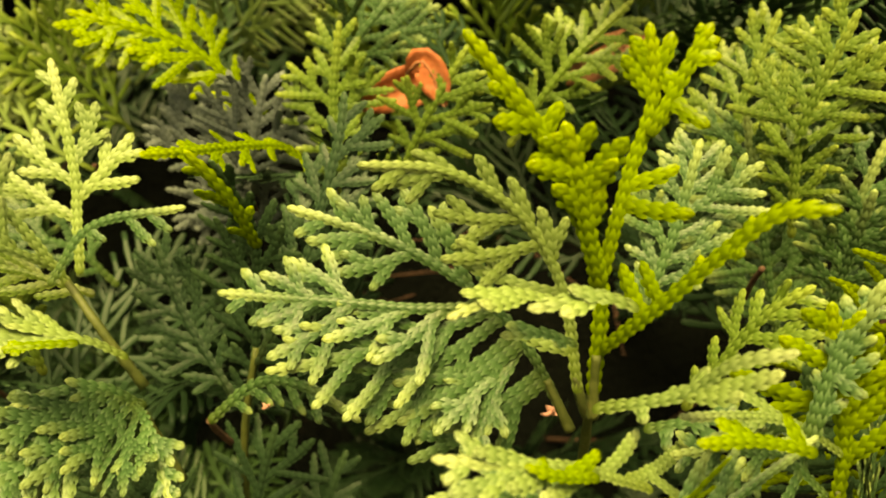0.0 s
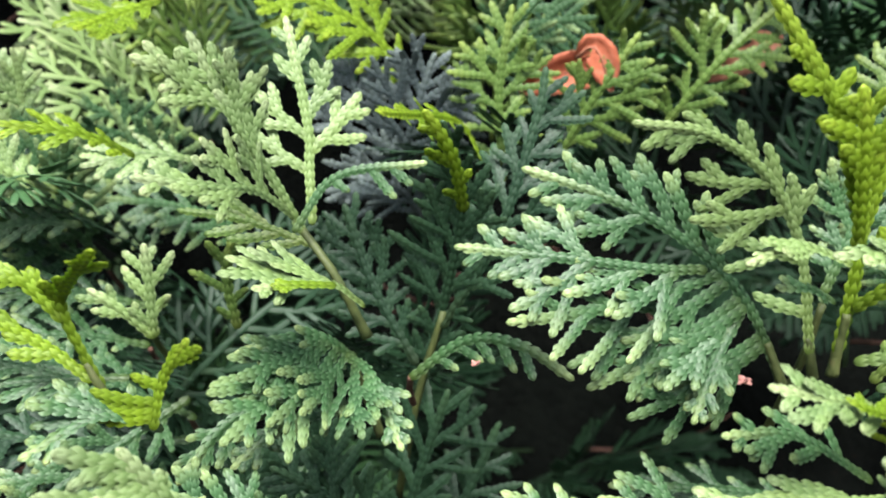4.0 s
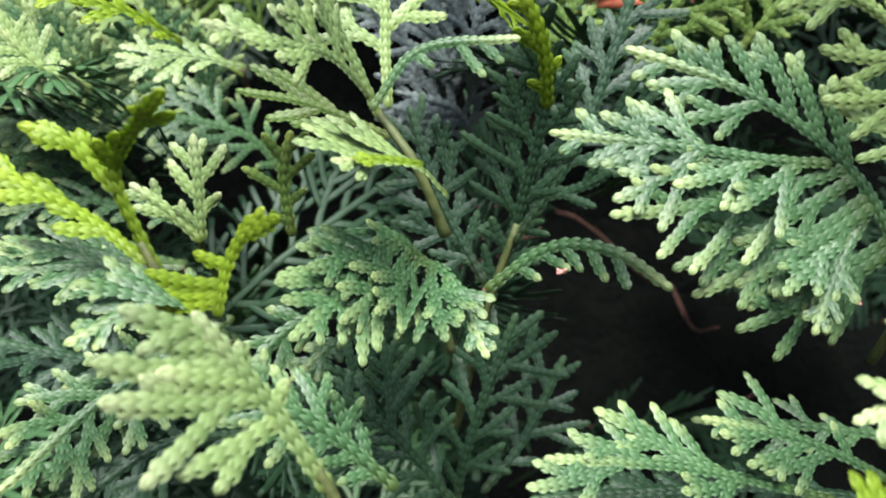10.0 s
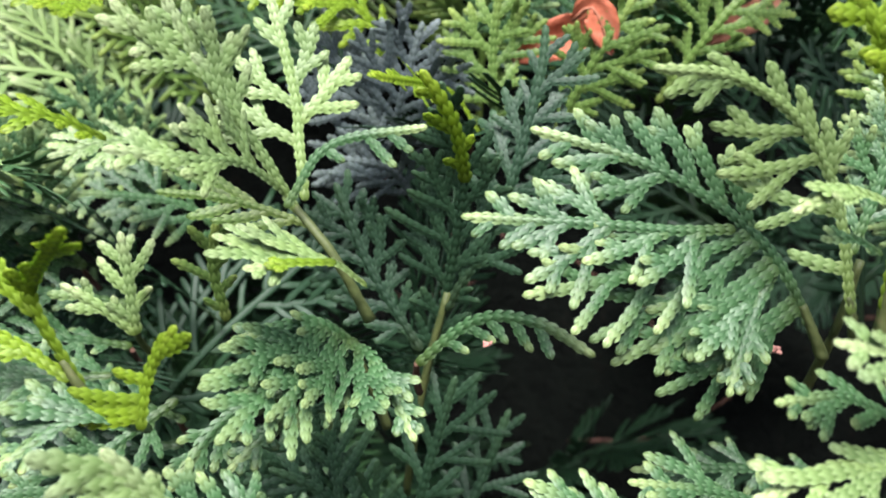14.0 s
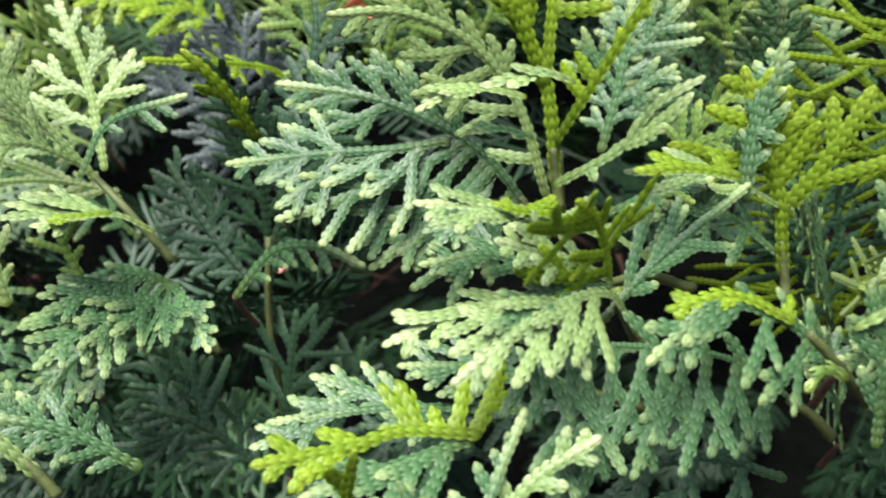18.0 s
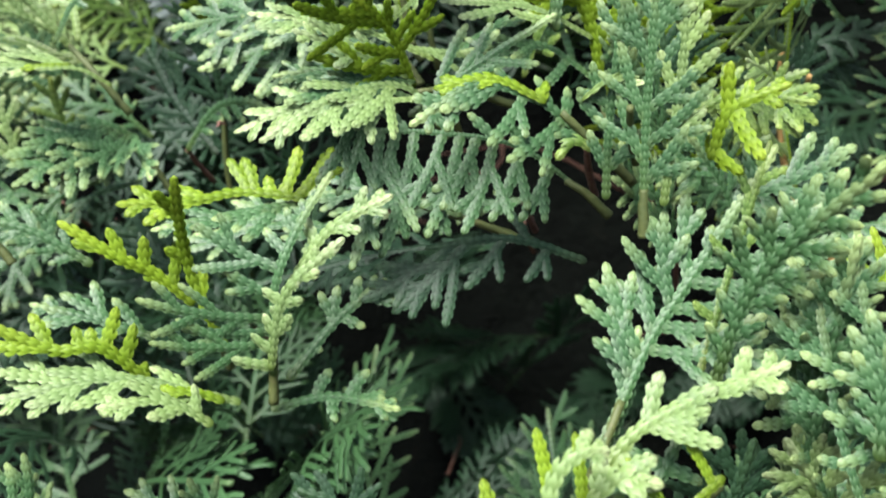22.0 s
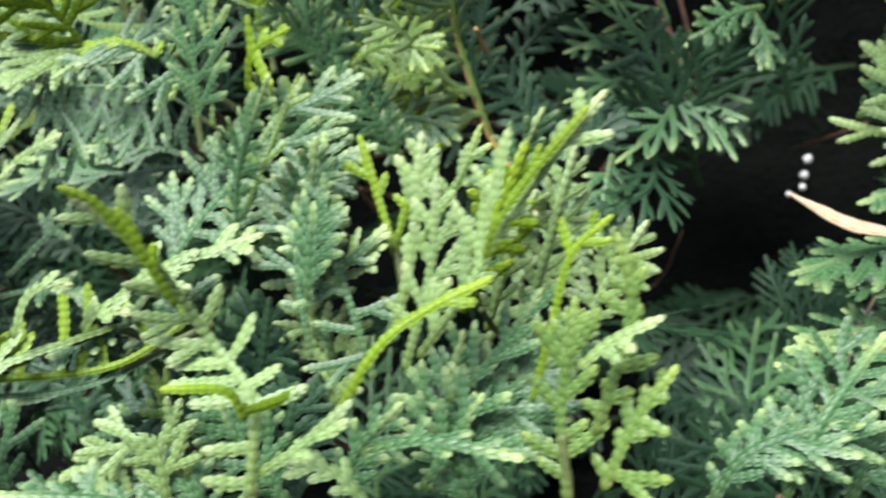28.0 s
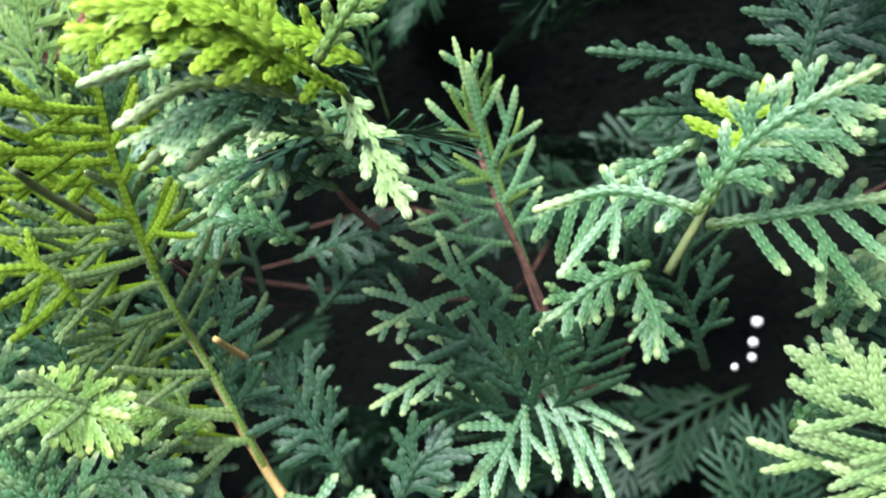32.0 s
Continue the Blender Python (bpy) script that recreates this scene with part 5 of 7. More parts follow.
b = branch("mature blue-green arborvitae branch with pale yellow-green tips", ((-0.1265, 0.2282, 0.8552), (-0.1275, 0.2212, 0.8632), (-0.1275, 0.2162, 0.8692),), (0.0009, 0.0007), BARK)
spray(b, ((-0.1263, 0.2121, 0.8726), (-0.1473, 0.2044, 0.8787), (-0.1713, 0.1942, 0.8778)), (0.2920, -0.4931, 0.8195), 0.0087, 0.0131, "mature", n=14, subs=0.3)
spray(b, ((-0.1284, 0.2206, 0.8808), (-0.1514, 0.2133, 0.8878), (-0.1758, 0.2024, 0.8850)), (0.2777, -0.5398, 0.7947), 0.0089, 0.0119, "mature", n=14, subs=0.3)
spray(b, ((-0.1453, 0.2196, 0.9051), (-0.1596, 0.2152, 0.9065), (-0.1757, 0.2089, 0.9024)), (0.1872, -0.7071, 0.6819), 0.0087, 0.0117, "mature", n=12, subs=0.3)
spray(b, ((-0.1482, 0.2133, 0.9165), (-0.1593, 0.2103, 0.9218), (-0.1686, 0.2086, 0.9309)), (0.4936, -0.7359, 0.4635), 0.0111, 0.0111, "pale", n=12)
spray(b, ((-0.1158, 0.2352, 0.9211), (-0.1317, 0.2313, 0.9235), (-0.1464, 0.2253, 0.9204)), (0.1846, -0.6241, 0.7592), 0.0091, 0.0106, "pale", n=11, subs=0.3)
spray(b, ((-0.1654, 0.2495, 0.9263), (-0.1718, 0.2467, 0.9323), (-0.1767, 0.2459, 0.9441)), (0.4080, -0.9101, 0.0731), 0.0143, 0.0143, "pale", n=10)
b = branch("mature blue-green arborvitae branch with pale yellow-green tips", ((0.0492, 0.1692, 0.8418), (0.0482, 0.1622, 0.8498), (0.0482, 0.1572, 0.8558),), (0.0009, 0.0007), BARK)
spray(b, ((0.0502, 0.1601, 0.8493), (0.0087, 0.1591, 0.8515), (-0.0387, 0.1551, 0.8479)), (0.0049, -0.3386, 0.9409), 0.0127, 0.0076, "deep", n=18)
spray(b, ((0.0536, 0.1737, 0.8574), (0.0263, 0.1750, 0.8585), (0.0004, 0.1756, 0.8578)), (-0.0122, -0.5058, 0.8626), 0.0095, 0.0082, "mature", n=12)
spray(b, ((0.0077, 0.1663, 0.8334), (-0.0080, 0.1702, 0.8424), (-0.0273, 0.1722, 0.8461)), (0.2015, -0.5451, 0.8138), 0.0122, 0.0095, "deep", n=10)
b = branch("mature blue-green arborvitae branch with pale yellow-green tips", ((0.1643, 0.1929, 0.8922), (0.1633, 0.1859, 0.9002), (0.1633, 0.1809, 0.9062),), (0.0009, 0.0007), BARK)
spray(b, ((0.1642, 0.1793, 0.9072), (0.1535, 0.1737, 0.9163), (0.1387, 0.1644, 0.9191)), (0.5946, -0.5560, 0.5808), 0.0096, 0.0108, "mature", n=12)
spray(b, ((0.1485, 0.1864, 0.8946), (0.1383, 0.1813, 0.9048), (0.1244, 0.1718, 0.9061)), (0.6016, -0.5087, 0.6159), 0.0104, 0.0104, "mature", n=11)
spray(b, ((0.1704, 0.1793, 0.9168), (0.1631, 0.1742, 0.9244), (0.1534, 0.1688, 0.9241)), (0.5988, -0.5880, 0.5437), 0.0082, 0.0082, "pale", n=9)
spray(b, ((0.1694, 0.2003, 0.8992), (0.1601, 0.1963, 0.9114), (0.1500, 0.1937, 0.9285)), (0.6594, -0.6973, 0.2811), 0.0106, 0.0106, "mature", n=11)
b = branch("bright lime-green young arborvitae shoot on the hedge", ((0.1324, 0.1750, 0.8710), (0.1314, 0.1680, 0.8790), (0.1314, 0.1630, 0.8850),), (0.0009, 0.0007), TANWOOD)
spray(b, ((0.1717, 0.1403, 0.9398), (0.1692, 0.1385, 0.9492), (0.1695, 0.1396, 0.9579)), (0.7338, -0.6765, 0.0619), 0.0081, 0.0081, "lime", n=9, subs=0.3)
spray(b, ((0.1809, 0.1718, 0.9329), (0.1735, 0.1670, 0.9413), (0.1648, 0.1600, 0.9449)), (0.7215, -0.5400, 0.4334), 0.0085, 0.0085, "lime", n=9, subs=0.4)
spray(b, ((0.1229, 0.1613, 0.8636), (0.1149, 0.1570, 0.8739), (0.1010, 0.1479, 0.8765)), (0.6184, -0.3269, 0.7146), 0.0114, 0.0114, "olive", n=11)
b = branch("pale yellow-green arborvitae branch catching the light", ((0.1454, 0.0500, 0.8238), (0.1444, 0.0430, 0.8318), (0.1444, 0.0380, 0.8378),), (0.0009, 0.0007), GREENWOOD)
spray(b, ((0.1408, 0.0369, 0.8380), (0.1526, 0.0414, 0.8566), (0.1599, 0.0457, 0.8688)), (0.5076, -0.8588, -0.0689), 0.0097, 0.0106, "lime", n=11, subs=0.6)
spray(b, ((0.1492, 0.0490, 0.8261), (0.1577, 0.0552, 0.8428), (0.1678, 0.0631, 0.8632)), (0.4880, -0.8688, 0.0838), 0.0117, 0.0117, "pale", n=13, width=0.0022)
spray(b, ((0.1591, 0.0583, 0.8174), (0.1688, 0.0656, 0.8295), (0.1791, 0.0723, 0.8395)), (0.3535, -0.9014, 0.2501), 0.0104, 0.0104, "pale", n=11, width=0.0022)
spray(b, ((0.1424, 0.0457, 0.8295), (0.1493, 0.0501, 0.8428), (0.1580, 0.0552, 0.8561)), (0.4917, -0.8704, 0.0238), 0.0096, 0.0096, "pale", n=10, width=0.0022)
b = branch("mature blue-green arborvitae branch with pale yellow-green tips", ((0.0888, 0.1464, 0.8321), (0.0878, 0.1394, 0.8401), (0.0878, 0.1344, 0.8461),), (0.0009, 0.0007), BARK)
spray(b, ((0.0877, 0.1325, 0.8470), (0.0841, 0.1317, 0.8650), (0.0764, 0.1292, 0.8822)), (0.8554, -0.4631, 0.2320), 0.0198, 0.0198, "mature", n=13)
spray(b, ((0.0889, 0.1422, 0.8752), (0.0853, 0.1412, 0.8927), (0.0800, 0.1387, 0.9071)), (0.8429, -0.5077, 0.1782), 0.0198, 0.0198, "mature", n=13)
spray(b, ((0.1054, 0.1343, 0.8512), (0.1000, 0.1324, 0.8679), (0.0919, 0.1293, 0.8833)), (0.6222, -0.7701, 0.1407), 0.0164, 0.0164, "mature", n=12)
b = branch("mature blue-green arborvitae branch with pale yellow-green tips", ((0.0265, 0.1487, 0.9013), (0.0243, 0.1494, 0.9060), (0.0215, 0.1506, 0.9118),), (0.0012, 0.0008), GREENWOOD)
fan(b, ((0.0243, 0.1494, 0.9060), (0.0158, 0.1530, 0.9205), (0.0034, 0.1570, 0.9308), (-0.0121, 0.1610, 0.9379), (-0.0306, 0.1660, 0.9421)), (-0.0678, -0.9415, 0.3301), ((0.34, 45.0, 60), (0.31, 37.0, 79), (0.25, 36.4, 86), (0.22, 29.3, 89), (0.12, 23.4, 97), (0.09, 31.9, 96), (0.75, 12.7, 27), (0.62, 16.0, 43), (0.72, 11.0, -17), (0.62, 13.6, -29), (0.53, 16.9, -31), (0.44, 16.7, -28), (0.34, 15.5, -20)), "mature", 0.0027, subs=0.6)
fan(b, ((0.0074, 0.1541, 0.9260), (-0.0041, 0.1531, 0.9260), (-0.0199, 0.1537, 0.9270), (-0.0441, 0.1581, 0.9267)), (-0.0560, -0.8247, 0.5628), ((0.62, 11.6, -21), (0.47, 15.8, -29), (0.62, 11.2, 30), (0.47, 18.9, 39), (0.25, 17.5, 23), (0.12, 17.1, 34), (0.25, 12.1, 4)), "mature", 0.0027, subs=0.9)
fan(b, ((0.0164, 0.1540, 0.9176), (0.0105, 0.1480, 0.9076), (0.0059, 0.1419, 0.8971)), (-0.2175, -0.7880, 0.5760), ((0.16, 19.8, -18), (0.41, 8.2, 10)), "mature", 0.0027)
b = branch("pale yellow-green arborvitae branch catching the light", ((0.0286, 0.1429, 0.9085), (0.0271, 0.1423, 0.9125), (0.0258, 0.1430, 0.9170),), (0.0012, 0.0008), GREENWOOD)
fan(b, ((0.0264, 0.1418, 0.9140), (0.0230, 0.1470, 0.9329), (0.0149, 0.1481, 0.9468), (0.0017, 0.1472, 0.9553), (-0.0138, 0.1450, 0.9573)), (-0.0578, -0.9981, 0.0195), ((0.53, 15.7, 51), (0.44, 18.2, 69), (0.12, 10.5, 66), (0.78, 10.1, 32), (0.38, 10.2, -12), (0.50, 9.3, -16), (0.62, 8.0, -24), (0.75, 8.3, -9), (0.28, 19.5, 60)), "pale", 0.0027, age1=0.85, subs=0.8)
b = branch("pale yellow-green arborvitae branch catching the light", ((-0.0618, 0.1584, 0.9049), (-0.0688, 0.1574, 0.9188), (-0.0766, 0.1628, 0.9271),), (0.0012, 0.0008), GREENWOOD)
fan(b, ((-0.0760, 0.1624, 0.9261), (-0.0829, 0.1611, 0.9391), (-0.0892, 0.1589, 0.9498), (-0.0978, 0.1590, 0.9668)), (0.4651, -0.8673, 0.1774), ((0.66, 15.7, 26), (0.81, 14.6, 52), (0.56, 15.3, -22), (0.44, 15.8, -20), (0.75, 8.5, -18)), "pale", 0.0027)
fan(b, ((-0.0747, 0.1652, 0.9276), (-0.0762, 0.1714, 0.9381), (-0.0773, 0.1758, 0.9469), (-0.0837, 0.1872, 0.9678)), (0.1951, -0.8409, 0.5048), ((0.50, 13.5, -30), (0.34, 17.5, -38), (0.41, 15.8, 44), (0.25, 19.4, 51), (0.69, 7.2, 33), (0.78, 6.3, -37)), "pale", 0.0027)
fan(b, ((-0.0772, 0.1635, 0.9288), (-0.0843, 0.1541, 0.9377), (-0.0904, 0.1456, 0.9405), (-0.1030, 0.1375, 0.9440)), (0.7557, -0.4973, 0.4262), ((0.47, 11.0, 13), (0.53, 10.3, -33), (0.41, 14.6, -29), (0.28, 14.6, -25), (0.66, 7.4, 8), (0.75, 5.7, -23)), "pale", 0.0027)
fan(b, ((-0.0774, 0.1570, 0.9286), (-0.0694, 0.1621, 0.9392), (-0.0513, 0.1643, 0.9426)), (0.0626, -0.9280, 0.3673), ((0.78, 5.6, -45), (0.66, 7.7, -58), (0.41, 3.9, -72)), "mature", 0.0022, subs=0)
fan(b, ((-0.0741, 0.1690, 0.9210), (-0.0900, 0.1700, 0.9260), (-0.1043, 0.1697, 0.9276)), (0.0933, -0.8503, 0.5179), ((0.53, 14.0, -15), (0.38, 14.3, -13), (0.47, 10.5, 31), (0.28, 11.1, 31), (0.12, 8.4, 30)), "olive", 0.0022, subs=0, age1=0.5)
fan(b, ((-0.0625, 0.1535, 0.9145), (-0.0695, 0.1477, 0.9214), (-0.0822, 0.1380, 0.9236)), (0.5525, -0.2298, 0.8012), ((0.53, 18.3, -11), (0.47, 15.8, -21), (0.62, 14.9, -28), (0.38, 13.2, -10)), "pale", 0.0027, subs=0.4)
fan(b, ((-0.0675, 0.1439, 0.9227), (-0.0732, 0.1411, 0.9237), (-0.0789, 0.1391, 0.9240)), (0.2786, -0.4281, 0.8597), (), "lime", 0.0024)
b = branch("mature blue-green arborvitae branch with pale yellow-green tips", ((-0.0582, 0.1642, 0.8769), (-0.0620, 0.1640, 0.8875), (-0.0649, 0.1638, 0.8953),), (0.0012, 0.0008), GREENWOOD)
fan(b, ((-0.0644, 0.1642, 0.8964), (-0.0717, 0.1606, 0.9033), (-0.0793, 0.1560, 0.9047), (-0.0886, 0.1514, 0.9029)), (0.4652, -0.5189, 0.7172), ((0.34, 25.3, 41), (0.19, 27.9, 65), (0.41, 32.9, 48), (0.28, 28.9, 54), (0.31, 8.8, 10), (0.09, 22.7, 65)), "mature", 0.0027)
fan(b, ((-0.0668, 0.1627, 0.8981), (-0.0604, 0.1539, 0.8978), (-0.0531, 0.1415, 0.8880)), (-0.1609, -0.5071, 0.8467), ((0.16, 21.2, -36), (0.47, 8.2, 14), (0.03, 11.5, -65), (0.03, 13.8, -78), (0.34, 13.4, -22)), "mature", 0.0027)
fan(b, ((-0.0672, 0.1628, 0.8838), (-0.0797, 0.1565, 0.8827), (-0.0897, 0.1500, 0.8758)), (0.1150, -0.6619, 0.7407), ((0.25, 1.3, -71), (0.66, 3.4, 95), (0.59, 6.2, -19)), "mature", 0.0027)
b = branch("bright lime-green young arborvitae shoot on the hedge", ((-0.1064, 0.1363, 0.8950), (-0.1099, 0.1340, 0.9029), (-0.1129, 0.1350, 0.9081),), (0.0012, 0.0008), GREENWOOD)
fan(b, ((-0.1100, 0.1342, 0.9034), (-0.1167, 0.1361, 0.9167), (-0.1151, 0.1333, 0.9235), (-0.1047, 0.1206, 0.9364)), (0.2884, -0.8687, -0.4027), ((0.44, 5.7, 36), (0.75, 5.8, -36), (0.84, 1.9, 92), (0.53, 4.9, 20)), "lime", 0.0034, subs=0)
fan(b, ((-0.1166, 0.1360, 0.9162), (-0.1245, 0.1369, 0.9238), (-0.1317, 0.1368, 0.9257)), (0.2522, -0.8438, 0.4736), ((0.72, 2.7, -8), (0.59, 5.2, 31), (0.41, 3.9, -31)), "lime", 0.0032, subs=0)
fan(b, ((-0.1117, 0.1338, 0.9050), (-0.1204, 0.1361, 0.9103), (-0.1295, 0.1361, 0.9153), (-0.1393, 0.1357, 0.9192)), (0.2836, -0.7072, 0.6477), ((0.62, 7.5, 33), (0.72, 5.4, 20), (0.53, 7.0, -9), (0.28, 7.5, 39), (0.44, 4.5, 19)), "lime", 0.0028, subs=0.3)
fan(b, ((-0.0987, 0.1270, 0.8995), (-0.0969, 0.1283, 0.9088), (-0.0915, 0.1263, 0.9183)), (-0.2226, -0.9739, 0.0446), ((0.41, 5.3, 92), (0.25, 13.1, 97), (0.16, 13.3, 100), (0.12, 12.4, 108), (0.72, 7.6, -21), (0.69, 3.9, 10)), "lime", 0.0026, subs=0)
fan(b, ((-0.0981, 0.1305, 0.8973), (-0.1087, 0.1279, 0.9010), (-0.1209, 0.1220, 0.8953)), (0.1225, -0.5296, 0.8394), ((0.31, 11.3, -9), (0.41, 12.5, -10), (0.53, 9.0, -16), (0.59, 2.8, 5), (0.16, 7.7, -24)), "mature", 0.0027)
fan(b, ((-0.1080, 0.1428, 0.9010), (-0.1254, 0.1402, 0.9009), (-0.1411, 0.1370, 0.8995)), (0.0584, -0.5492, 0.8337), ((0.38, 14.6, -14), (0.22, 16.5, -16), (0.44, 10.6, 19), (0.25, 10.7, 28)), "mature", 0.0024)
b = branch("pale yellow-green arborvitae branch catching the light", ((-0.0753, 0.1031, 0.8802), (-0.0780, 0.1032, 0.8860), (-0.0806, 0.1036, 0.8895),), (0.0012, 0.0008), GREENWOOD)
fan(b, ((-0.0775, 0.1029, 0.8852), (-0.0856, 0.1034, 0.8974), (-0.0912, 0.1023, 0.9054), (-0.0956, 0.1016, 0.9117)), (0.5207, -0.7937, 0.3145), ((0.53, 21.0, 48), (0.41, 14.7, 79), (0.69, 18.3, 41), (0.91, 11.3, 34), (0.62, 12.4, 39), (0.84, 7.3, 49), (0.69, 3.3, -36), (0.47, 3.7, -70)), "pale", 0.0032, subs=0.5)
b = branch("bright lime-green young arborvitae shoot on the hedge", ((0.0279, 0.1346, 0.9132), (0.0278, 0.1347, 0.9190), (0.0278, 0.1343, 0.9261),), (0.0012, 0.0008), GREENWOOD)
fan(b, ((0.0278, 0.1344, 0.9181), (0.0276, 0.1354, 0.9396), (0.0215, 0.1340, 0.9553), (0.0164, 0.1338, 0.9656), (0.0041, 0.1357, 0.9812)), (-0.0304, -0.9995, 0.0094), ((0.84, 2.9, 37), (0.78, 3.4, 17), (0.72, 5.0, -65), (0.75, 5.8, 52), (0.66, 3.4, 73)), "lime", 0.0035, subs=0)
fan(b, ((0.0274, 0.1350, 0.9388), (0.0237, 0.1321, 0.9530), (0.0216, 0.1312, 0.9618), (0.0194, 0.1305, 0.9681)), (-0.0360, -0.9861, -0.1622), ((0.59, 7.7, -47), (0.66, 9.5, -53), (0.84, 4.9, -46), (0.84, 5.3, 51), (0.72, 7.7, 64), (0.41, 6.8, -25), (0.53, 5.9, 38)), "lime", 0.0038, subs=0.2)
fan(b, ((0.0281, 0.1367, 0.9401), (0.0315, 0.1389, 0.9567), (0.0349, 0.1409, 0.9696), (0.0337, 0.1424, 0.9816)), (-0.2321, -0.9589, 0.1634), ((0.59, 6.6, -23), (0.38, 8.5, -56), (0.31, 11.2, -84), (0.81, 6.0, 31), (0.81, 6.9, -23)), "lime", 0.0030, subs=0.2)
fan(b, ((0.0345, 0.1388, 0.9645), (0.0385, 0.1399, 0.9726), (0.0432, 0.1414, 0.9818)), (-0.2191, -0.9430, 0.2506), ((0.34, 7.1, -99), (0.72, 3.7, -63), (0.41, 3.2, 51)), "lime", 0.0030, subs=0.2)
fan(b, ((0.0285, 0.1338, 0.9275), (0.0358, 0.1259, 0.9400), (0.0434, 0.1199, 0.9521), (0.0486, 0.1162, 0.9590), (0.0550, 0.1126, 0.9608)), (-0.8031, -0.5036, 0.3184), ((0.25, 10.0, 95), (0.34, 7.6, 92), (0.53, 1.8, 61), (0.66, 2.1, -61), (0.75, 1.4, 67)), "lime", 0.0034, subs=0)
fan(b, ((0.0313, 0.1220, 0.9412), (0.0246, 0.1199, 0.9441), (0.0140, 0.1165, 0.9436)), (0.2714, -0.4999, 0.8225), ((0.47, 5.8, 24), (0.31, 6.8, 1)), "pale", 0.0032, subs=0)
fan(b, ((0.0226, 0.1274, 0.9386), (0.0112, 0.1246, 0.9425), (0.0019, 0.1204, 0.9401)), (0.2343, -0.5165, 0.8236), ((0.50, 8.6, 3), (0.41, 9.3, 27)), "pale", 0.0027, subs=0)
fan(b, ((0.0238, 0.1323, 0.9293), (0.0176, 0.1304, 0.9324), (0.0108, 0.1275, 0.9333)), (0.4153, -0.4577, 0.7861), ((0.19, 2.3, 44), (0.56, 5.3, -10)), "mature", 0.0027, subs=0)
fan(b, ((0.0261, 0.1248, 0.9211), (0.0376, 0.1170, 0.9286), (0.0437, 0.1118, 0.9371), (0.0504, 0.1072, 0.9415)), (-0.7396, -0.3515, 0.5740), ((0.53, 15.2, -16), (0.47, 10.8, -23), (0.25, 3.1, -82), (0.38, 3.5, 11), (0.50, 4.0, 30)), "pale", 0.0028, subs=0)
fan(b, ((0.0379, 0.1356, 0.9102), (0.0470, 0.1328, 0.9140), (0.0586, 0.1296, 0.9167)), (-0.3813, -0.4577, 0.8032), ((0.41, 6.9, -50), (0.19, 4.5, -97), (0.72, 4.2, -38), (0.50, 5.5, 24)), "mature", 0.0027, subs=0.3)
fan(b, ((0.0628, 0.1261, 0.9133), (0.0666, 0.1290, 0.9261), (0.0737, 0.1325, 0.9403)), (-0.4357, -0.8199, 0.3715), ((0.44, 6.1, -96), (0.59, 5.9, 26)), "mature", 0.0027, subs=0.2)
b = branch("bright lime-green young arborvitae shoot on the hedge", ((0.0365, 0.1049, 0.8950), (0.0348, 0.1040, 0.8992), (0.0328, 0.1034, 0.9044),), (0.0012, 0.0008), GREENWOOD)
fan(b, ((0.0316, 0.1023, 0.9078), (0.0302, 0.0974, 0.9186), (0.0281, 0.0928, 0.9245), (0.0249, 0.0876, 0.9293)), (0.6020, -0.7339, -0.3146), ((0.62, 22.5, 30), (0.56, 6.2, -28), (0.44, 6.8, -65), (0.34, 15.6, -59), (0.75, 10.3, 32), (0.31, 12.1, 48), (0.16, 21.1, 53)), "lime", 0.0026, subs=0.4)
fan(b, ((0.0358, 0.1037, 0.8979), (0.0308, 0.0991, 0.9081), (0.0218, 0.0923, 0.9105), (0.0116, 0.0851, 0.9088), (0.0023, 0.0803, 0.9050)), (0.5159, -0.5377, 0.6669), ((0.66, 14.0, -13), (0.50, 11.7, -18), (0.78, 6.4, 23), (0.56, 15.7, 29), (0.44, 11.2, 8), (0.34, 17.1, 46), (0.44, 15.2, 37)), "pale", 0.0025, subs=0.5)
fan(b, ((0.0310, 0.1011, 0.9105), (0.0219, 0.0940, 0.9183), (0.0119, 0.0875, 0.9247)), (0.7122, -0.5611, 0.4217), ((0.47, 12.4, -8), (0.38, 10.2, 12), (0.22, 9.0, -22)), "pale", 0.0025, subs=0.4)
fan(b, ((0.0319, 0.1017, 0.9091), (0.0218, 0.0951, 0.9124), (0.0108, 0.0885, 0.9130)), (0.4823, -0.5755, 0.6604), ((0.34, 10.8, -3), (0.31, 13.6, 27), (0.59, 15.2, 14)), "mature", 0.0024, subs=0.4)
fan(b, ((0.0295, 0.1020, 0.9017), (0.0431, 0.1125, 0.9081), (0.0643, 0.1246, 0.9161)), (0.3186, -0.8092, 0.4937), ((0.19, 18.5, 25), (0.34, 15.7, 11), (0.31, 13.9, -14), (0.53, 12.2, -39), (0.47, 11.0, 34), (0.19, 6.4, -29)), "mature", 0.0022, subs=0)
fan(b, ((0.0578, 0.1109, 0.9224), (0.0480, 0.1087, 0.9259), (0.0381, 0.1058, 0.9274)), (0.3434, -0.6847, 0.6428), ((0.56, 6.0, -25), (0.12, 5.5, -52)), "lime", 0.0027, subs=0)
b = branch("mature blue-green arborvitae branch with pale yellow-green tips", ((0.0757, 0.0976, 0.8806), (0.0683, 0.0939, 0.8912), (0.0625, 0.0927, 0.8992),), (0.0012, 0.0008), GREENWOOD)
